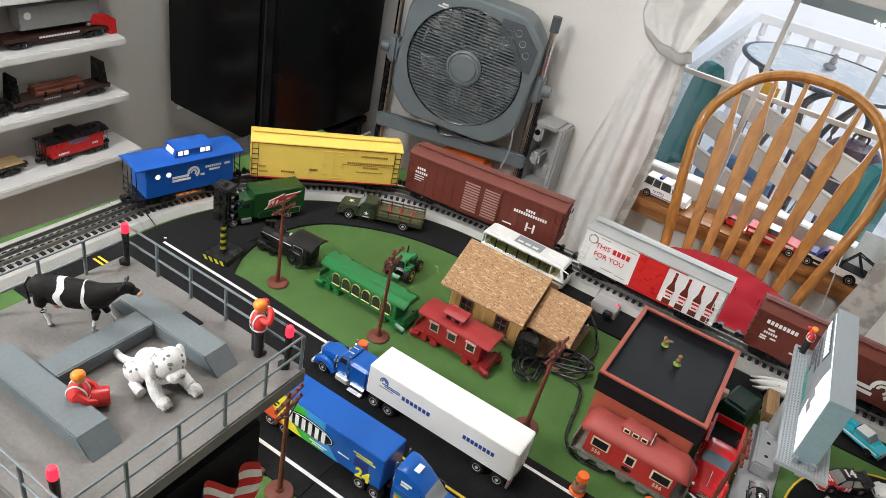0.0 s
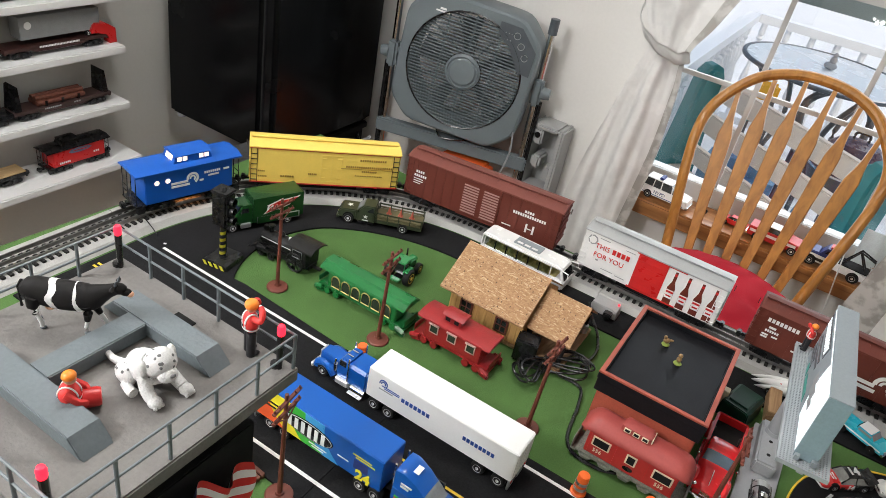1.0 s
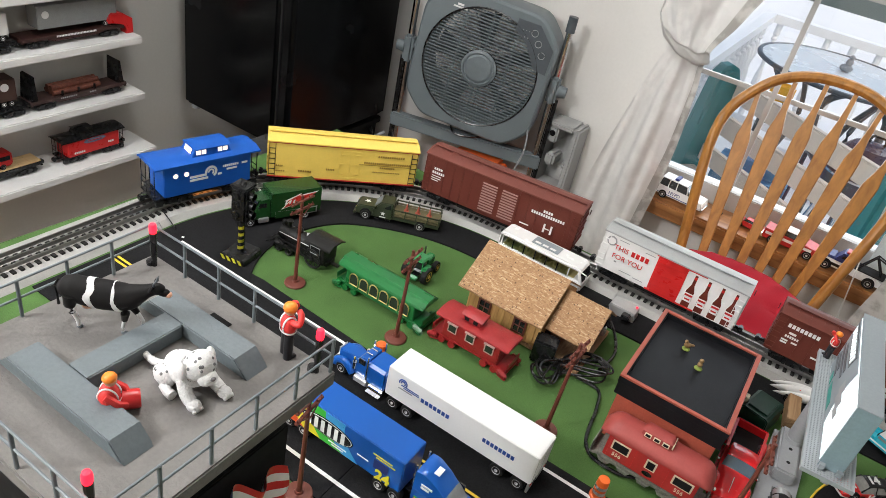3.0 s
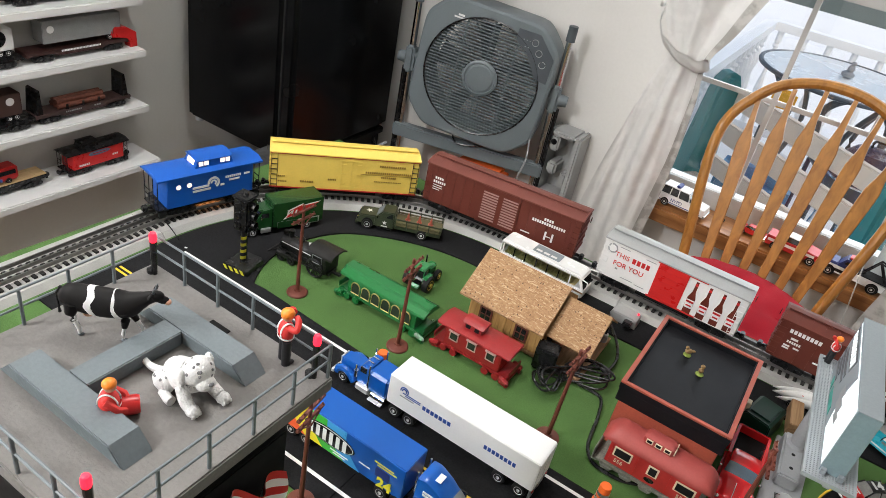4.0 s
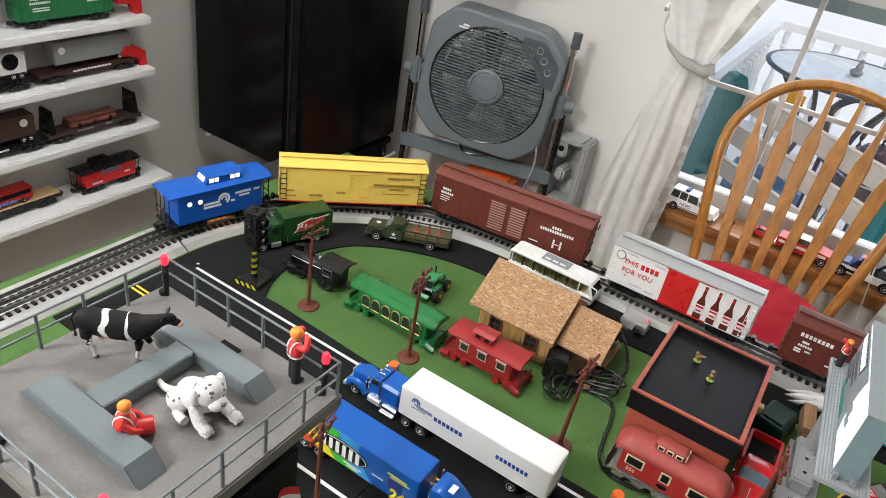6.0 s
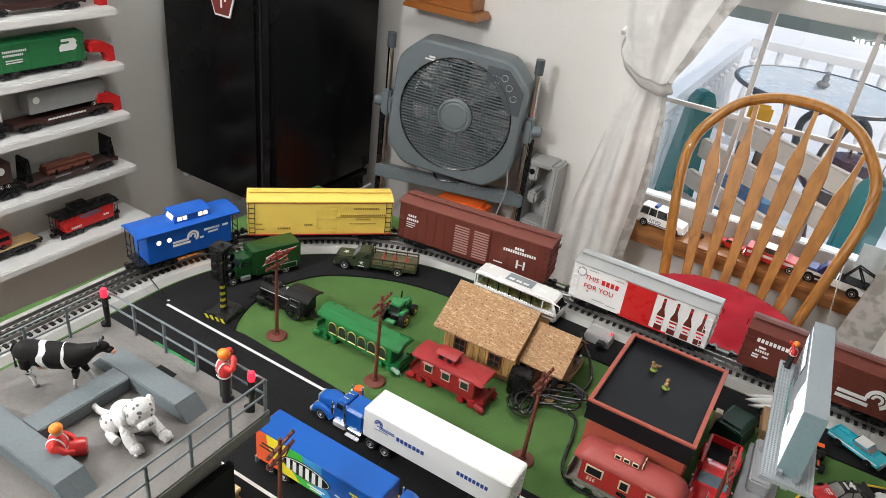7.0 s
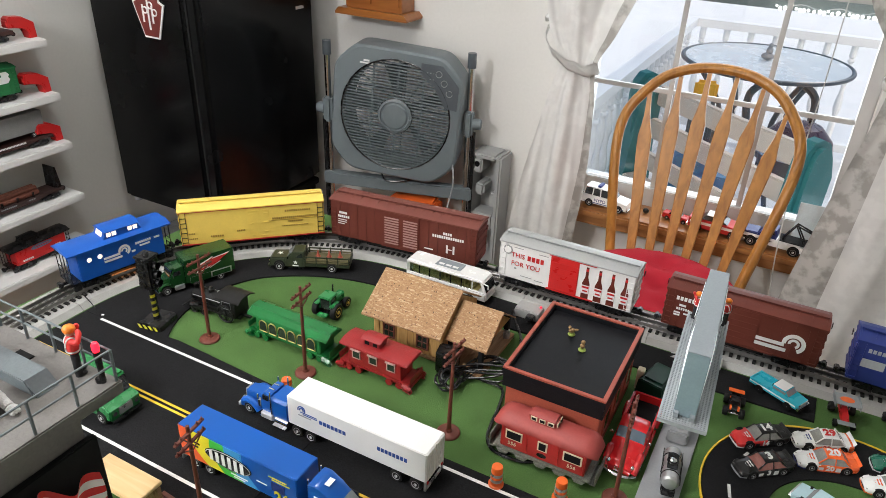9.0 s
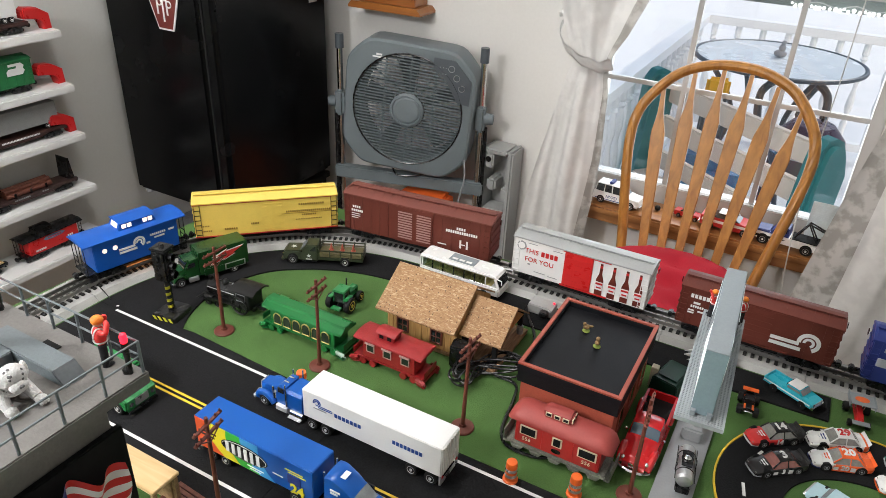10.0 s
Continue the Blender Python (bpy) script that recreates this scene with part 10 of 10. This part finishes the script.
        part("pillar", T([(-0.0305, sy * h * 0.84, 0.0172), (-0.0215, sy * h * 0.66, 0.0264)], 0.0018, 6), roofm, ob)
    part("spoiler", P([(-0.0455, 0.0172), (-0.0440, 0.0172), (-0.0478, 0.0222), (-0.0486, 0.0222)], -h * 0.86, h * 0.86), roofm, ob)
    return ob


BLK = mat("car_black", (0.010, 0.010, 0.011), 0.3, vary=0.1, coat=0.1)
CABIN = mat("car_screen_grey", (0.22, 0.22, 0.205), 0.12, vary=0.2, size=0.01, coat=0.4)
CABINR = mat("car_screen_brown", (0.24, 0.09, 0.075), 0.15, vary=0.2, size=0.01, coat=0.4)
CW = mat("car_white", (0.76, 0.76, 0.75), 0.25, vary=0.04, coat=0.4)
COR = mat("car_orange", (0.82, 0.13, 0.03), 0.25, vary=0.05, coat=0.4)
CDG = mat("car_green", (0.01, 0.12, 0.07), 0.25, vary=0.05, coat=0.4)
stock_car(pose(0.236, 0.998, 0.0031, 0, 0, 217), "red toy stock car with black roof and number 14", REDB, BLK, "14", CW, REDB, BLK, CW, CABIN, CW, (-0.010, BLK))
stock_car(pose(0.324, 1.038, 0.0031, 0, 0, 203), "white toy stock car with red number", CW, CW, "29", REDB, CW, REDB, CW, CABIN, NAVY, (-0.043, COR))
stock_car(pose(0.248, 0.935, 0.0031, 0, 0, 219), "black toy stock car with white number 3", BLK, BLK, "3", CW, BLK, CW, GREY, CABINR, CW)
stock_car(pose(0.332, 0.994, 0.0031, 0, 0, 201), "white and orange toy stock car number 20", CW, COR, "20", CW, CW, CW, NAVY, CABIN, COR, (0.012, COR))
stock_car(pose(0.436, 1.040, 0.0031, 0, 0, 193), "dark green toy stock car number 88", CDG, GREY, "88", CW, CDG, CW, CW, CABIN, CW)
stock_car(pose(0.424, 0.986, 0.0031, 0, 0, 196), "white and orange toy stock car number 7", CW, CW, "7", BLK, CW, COR, COR, CABIN, COR)


def sprint_car(m, label, body, wing, wingm):
    ob = thing("sprint_car", m @ Matrix.Scale(0.87, 4), label, "toy car", "sprint cars")
    part("body", taper(P([(-0.03, 0.010), (0.030, 0.009), (0.034, 0.013), (0.012, 0.022), (-0.028, 0.024)], -0.0075, 0.0075, "y", 0.0015), 0.01, 0.024, 0.7), body, ob)
    part("wing", B((-0.026, -0.021, 0.0395, 0.010, 0.021, 0.041), bev=0.0004), wing, ob, "flat roof wing")
    for sy in (-1, 1):
        part("wing_end", B((-0.028, sy * 0.0215 - 0.0005, 0.034, 0.012, sy * 0.0215 + 0.0005, 0.046)), wing, ob)
        part("strut", C((-0.004, sy * 0.007, 0.021), (-0.006, sy * 0.010, 0.0394), 0.0009, n=6), CHROME, ob)
        wheel(ob, 0.024, sy * 0.0155, 0.0072, 0.0072, 0.007, BLACK, -sy)
        wheel(ob, -0.022, sy * 0.0175, 0.0092, 0.0092, 0.0105, BLACK, -sy)
    part("wing_print", P([(-0.008 + 0.0085 * math.cos(k * math.pi / 10), 0.0125 * math.sin(k * math.pi / 10)) for k in range(20)], 0.0411, 0.0416, "z"), wingm, ob, "oval printed patch")
    part("nose_wing", B((0.028, -0.015, 0.017, 0.040, 0.015, 0.0178)), wing, ob)
    part("axle", B((0.0225, -0.017, 0.0075, 0.0255, 0.017, 0.0095), (-0.0235, -0.018, 0.0095, -0.0205, 0.018, 0.0115)), CHROME, ob)


sprint_car(pose(0.352, 1.126, 0.0005, 0, 0, -82), "red toy sprint car with a silver roof wing", REDB, STEELG, ORANGE)
sprint_car(pose(0.432, 1.142, 0.0005, 0, 0, -86), "blue toy sprint car with a dark blue roof wing", BLUE, NAVY, WHITE)


def buggy():
    ob = thing("toy_buggy", pose(0.190, 1.056, 0.0005, 0, 0, -85) @ Matrix.Scale(0.78, 4), "black toy off-road truck with orange trim", "toy car")
    part("body", B((-0.030, -0.012, 0.013, 0.030, 0.012, 0.021), bev=0.002), BLK, ob)
    part("cab", taper(B((-0.010, -0.011, 0.0212, 0.010, 0.011, 0.031), bev=0.001), 0.021, 0.031, 0.8), BLK, ob)
    part("spoiler", B((-0.034, -0.016, 0.030, -0.022, 0.016, 0.032), bev=0.0005), ORANGE, ob)
    part("spoiler_strut", B((-0.029, -0.008, 0.021, -0.027, 0.008, 0.0299)), BLK, ob)
    part("bonnet_stripe", B((0.012, -0.010, 0.0211, 0.029, -0.006, 0.0217), (0.012, 0.006, 0.0211, 0.029, 0.010, 0.0217), (-0.018, -0.011, 0.0211, -0.011, 0.011, 0.0217)), ORANGE, ob)
    part("bumper_bar", T(spline([(0.028, -0.012, 0.014), (0.036, -0.009, 0.018), (0.037, 0, 0.02), (0.036, 0.009, 0.018), (0.028, 0.012, 0.014)]), 0.0012, 6), CHROME, ob)
    for sy in (-1, 1):
        for x in (-0.021, 0.021):
            wheel(ob, x, sy * 0.0165, 0.0105, 0.0105, 0.010, BLACK, -sy)


buggy()


def racer():
    ob = thing("white_race_car", pose(0.114, 1.148, ROADZ, 0, 0, 20), "white toy race car with three pointed fenders by the billboard", "toy car")

    def pod(y, x0, x1, z, r):
        """A low pontoon that tapers to a point at its front."""
        bm = bmesh.new()
        return addtube(bm, [(x0 + (x1 - x0) * k / 14, y, z + 0.002 * math.sin(k / 14 * math.pi)) for k in range(15)], lambda u: r * (0.06 + 0.94 * math.sin(min(1.0, u * 1.55) * math.pi / 2)) * (1 - 0.35 * max(0.0, u - 0.7) / 0.3), 14, flat=0.62) or bm
    bm = pod(0, -0.050, 0.040, 0.0105, 0.0125)
    part("body", bm, WHITEG, ob, smooth=180)
    for sy in (-1, 1):
        part("fender", pod(sy * 0.0135, -0.047, 0.036, 0.0095, 0.0088), WHITEG, ob, smooth=180)
        for x in (-0.022, 0.022):
            wheel(ob, x, sy * 0.0165, 0.0068, 0.0068, 0.006, SILVER, -sy)
        part("stripe", T([(-0.014, 0, 0.0206), (-0.002, sy * 0.0055, 0.0200)], 0.0010, 6), REDB, ob, "red chevron stripe")
    part("cockpit", taper(B((0.002, -0.006, 0.0170, 0.022, 0.006, 0.0230), bev=0.002), 0.017, 0.023, 0.6), WINDOWT, ob)


racer()


def tank_car():
    ob = thing("tank_car", pose(0.131, 0.842, 0.0062, 0, 0, 98), "small silver toy tank car standing on the grey plate", "train car")
    part("tank", lathe([(0.004, -0.036), (0.010, -0.034), (0.0125, -0.030), (0.0125, 0.030), (0.010, 0.034), (0.004, 0.036)], 24), SILVER, ob)
    ob.children[-1].matrix_basis = pose(0, 0, 0.021, 0, 90)
    for x in (-0.018, 0.018):
        c = lathe([(0.0129, -0.001), (0.0132, 0), (0.0129, 0.001)], 24)
        o = part("strap", c, BLACK, ob)
        o.matrix_basis = pose(x, 0, 0.021, 0, 90)
    part("top_walk", B((-0.016, -0.0075, 0.0338, 0.016, 0.0075, 0.0346)), BLACK, ob, "black walkway")
    for sy in (-1, 1):
        part("side_ladder", B((-0.003, sy * 0.0132 - 0.0005, 0.010, 0.003, sy * 0.0132 + 0.0005, 0.034)), BLACK, ob)
        part("handrail", T([(-0.034, sy * 0.0135, 0.024), (0.034, sy * 0.0135, 0.024)], 0.0007, 5), BLACK, ob)
    part("dome", lathe([(0.0055, 0.030), (0.0055, 0.037), (0.0035, 0.0385), (0.0005, 0.039)], 16), CHROME, ob)
    part("walkway", T([(0.008 * math.cos(i * math.pi / 8), 0.008 * math.sin(i * math.pi / 8), 0.035) for i in range(16)], 0.0007, 5, True), BLACK, ob)
    part("frame", B((-0.042, -0.009, 0.005, 0.042, 0.009, 0.0088), bev=0.0008), BLACK, ob)
    for sx in (-1, 1):
        part("truck", B((sx * 0.026 - 0.011, -0.010, 0.0012, sx * 0.026 + 0.011, 0.010, 0.0049), bev=0.0015), BLACK, ob)
        part("end_rail", B((sx * 0.0415 - 0.0008, -0.009, 0.009, sx * 0.0415 + 0.0008, -0.0075, 0.018), (sx * 0.0415 - 0.0008, 0.0075, 0.009, sx * 0.0415 + 0.0008, 0.009, 0.018), (sx * 0.0415 - 0.0008, -0.009, 0.0165, sx * 0.0415 + 0.0008, 0.009, 0.018)), BLACK, ob)


tank_car()

# ---- toy cars on the window sill ----
SZ = -0.1855


def suv(m, label, body, L, stripe, police):
    ob = thing("toy_suv" if police else "toy_car", m, label, "toy car", "cars on the sill")
    h = 0.027 * L / 0.14
    s = L / 0.14
    part("body", taper(P([(-0.07 * s, 0.010 * s), (0.066 * s, 0.010 * s), (0.07 * s, 0.018 * s), (0.066 * s, 0.030 * s), (0.03 * s, 0.034 * s), (-0.068 * s, 0.035 * s)], -h, h, "y", 0.002 * s), 0.02 * s, 0.035 * s, 0.94), body, ob)
    if police:
        part("window_band", taper(P([(-0.066 * s, 0.0352 * s), (0.030 * s, 0.0345 * s), (0.012 * s, 0.054 * s), (-0.058 * s, 0.055 * s)], -h * 0.9, h * 0.9, "y", 0.001), 0.035 * s, 0.055 * s, 0.86), WINDOWD, ob)
        part("roof", B((-0.060 * s, -h * 0.78, 0.0552 * s, 0.013 * s, h * 0.78, 0.058 * s), bev=0.001), body, ob)
        for x in (-0.062, -0.036, -0.012, 0.02):
            for sy in (-1, 1):
                part("pillar", T([(x * s, sy * h * 0.905, 0.035 * s), (x * s * 0.9 - 0.003, sy * h * 0.79, 0.0555 * s)], 0.0016, 6), body, ob)
        part("light_bar", B((-0.028, -h * 0.6, 0.0585, -0.016, h * 0.6, 0.065), bev=0.002), NAVY, ob, "blue roof light bar")
        letters("NYPD", 0.013, face("-y", -0.012, -h * 0.985, 0.0225), NAVY, ob)
        part("side_stripe", B((-0.06, -h * 1.0 - 0.0003, 0.0135, 0.06, -h * 1.0 + 0.001, 0.0155)), NAVY, ob)
    else:
        part("window_band", taper(P([(-0.04 * s, 0.0345 * s), (0.028 * s, 0.0345 * s), (0.008 * s, 0.046 * s), (-0.026 * s, 0.046 * s)], -h * 0.85, h * 0.85, "y", 0.001), 0.034 * s, 0.046 * s, 0.8), WINDOWD, ob)
        part("roof", B((-0.027 * s, -h * 0.68, 0.0462 * s, 0.009 * s, h * 0.68, 0.0482 * s), bev=0.001), stripe or body, ob)
        if stripe:
            part("side_stripe", B((-0.064 * s, -h * 1.0 - 0.0004, 0.022 * s, 0.05 * s, -h * 1.0 + 0.001, 0.029 * s)), stripe, ob)
    for xa in (0.066, -0.073):
        part("bumper", B((xa * s, -h * 0.95, 0.008 * s, (xa + 0.007) * s, h * 0.95, 0.016 * s), bev=0.001), CHROME, ob)
    for sy in (-1, 1):
        for x in (-0.043, 0.045):
            wheel(ob, x * s, sy * (h - 0.004), 0.0118 * s, 0.0118 * s, 0.009, RIM, -sy)
    return ob


suv(pose(-0.330, 2.128, SZ, 0, 0, -4) @ Matrix.Scale(1.12, 4), "white toy police car with blue lettering on the sill", WHITEG, 0.142, None, True)
suv(pose(-0.108, 2.150, SZ, 0, 0, -8), "small red toy car parked on the window sill", REDB, 0.085, None, False)
suv(pose(0.015, 2.135, SZ, 0, 0, -3), "red and white toy classic car on the sill", RED, 0.165, WHITEG, False)


def tow_truck():
    ob = thing("toy_tow_truck", pose(0.182, 2.125, SZ, 0, 0, -6), "white and dark blue toy tow truck with a black crane", "toy truck", "cars on the sill")
    h = 0.031
    part("chassis", B((-0.088, -0.012, 0.010, 0.088, 0.012, 0.016)), BLACK, ob)
    part("lower_body", taper(P([(-0.095, 0.014), (0.088, 0.014), (0.094, 0.020), (0.092, 0.030), (0.060, 0.036), (-0.095, 0.036)], -h, h, "y", 0.002), 0.014, 0.036, 0.96), WHITEG, ob)
    part("hood", taper(P([(-0.092, 0.0362), (-0.048, 0.0362), (-0.048, 0.0440), (-0.088, 0.0415)], -h * 0.92, h * 0.92, "y", 0.002), 0.036, 0.044, 0.9), NAVY, ob, "dark blue bonnet")
    part("cab", taper(P([(-0.0478, 0.0362), (0.006, 0.0362), (0.002, 0.0625), (-0.030, 0.0635)], -h * 0.93, h * 0.93, "y", 0.002), 0.036, 0.063, 0.84), NAVY, ob, "dark blue cab")
    for sy in (-1, 1):
        a, b = sorted((sy * h * 0.80, sy * h * 0.89))
        part("side_window", taper(P([(-0.036, 0.042), (0.000, 0.042), (-0.002, 0.058), (-0.026, 0.058)], a, b), 0.036, 0.063, 0.93), WINDOWD, ob)
        part("side_stripe", P([(-0.090, 0.020), (-0.020, 0.020), (0.0, 0.029), (-0.090, 0.027)], *sorted((sy * h * 1.002, sy * h * 0.97))), BLK, ob, "dark slanted side print")
        for wx in (-0.061, 0.059):
            # black disc behind the wheel in place of a shaded well
            part("wheel_arch", C((wx, sy * (h - 0.008), 0.0155), (wx, sy * (h + 0.0006), 0.0155), 0.0165, n=20), BLACKM, ob)
            wheel(ob, wx, sy * (h - 0.003), 0.0145, 0.0145, 0.011, RIM, -sy)
        part("boom", T([(0.020, sy * 0.010, 0.038), (0.048, sy * 0.008, 0.088), (0.092, sy * 0.006, 0.074)], 0.0028, 8), BLK, ob, "black crane boom")
        part("boom_stay", T([(0.078, sy * 0.012, 0.038), (0.048, sy * 0.008, 0.086)], 0.0022, 8), BLK, ob)
    part("roof_light", B((-0.026, -0.016, 0.0638, -0.016, 0.016, 0.069), bev=0.002), REDB, ob, "red roof light bar")
    part("bed", B((0.010, -h * 0.85, 0.0362, 0.090, h * 0.85, 0.0385)), BLACKM, ob)
    part("hook", T(spline([(0.092, 0, 0.074), (0.093, 0, 0.058), (0.089, 0, 0.052), (0.086, 0, 0.056)]), 0.0012, 6), CHROME, ob)
    for xa in (-0.099, 0.094):
        part("bumper", B((xa, -h * 0.95, 0.011, xa + 0.006, h * 0.95, 0.019), bev=0.001), CHROME, ob)


tow_truck()
solid("pebble", lathe([(0.004, 0), (0.009, 0.004), (0.010, 0.010), (0.006, 0.015), (0.001, 0.016)], 14), IRON, "small dark pebble standing on the window sill", "pebble", m=pose(-0.205, 2.15, SZ))
solid("paper_card", B((-0.040, -0.001, 0, 0.040, 0.001, 0.125)), mat("card_pale", (0.62, 0.70, 0.72), 0.6), "pale card leaning on the window frame", "card", m=pose(0.262, 2.190, SZ, -8, 0, 0))
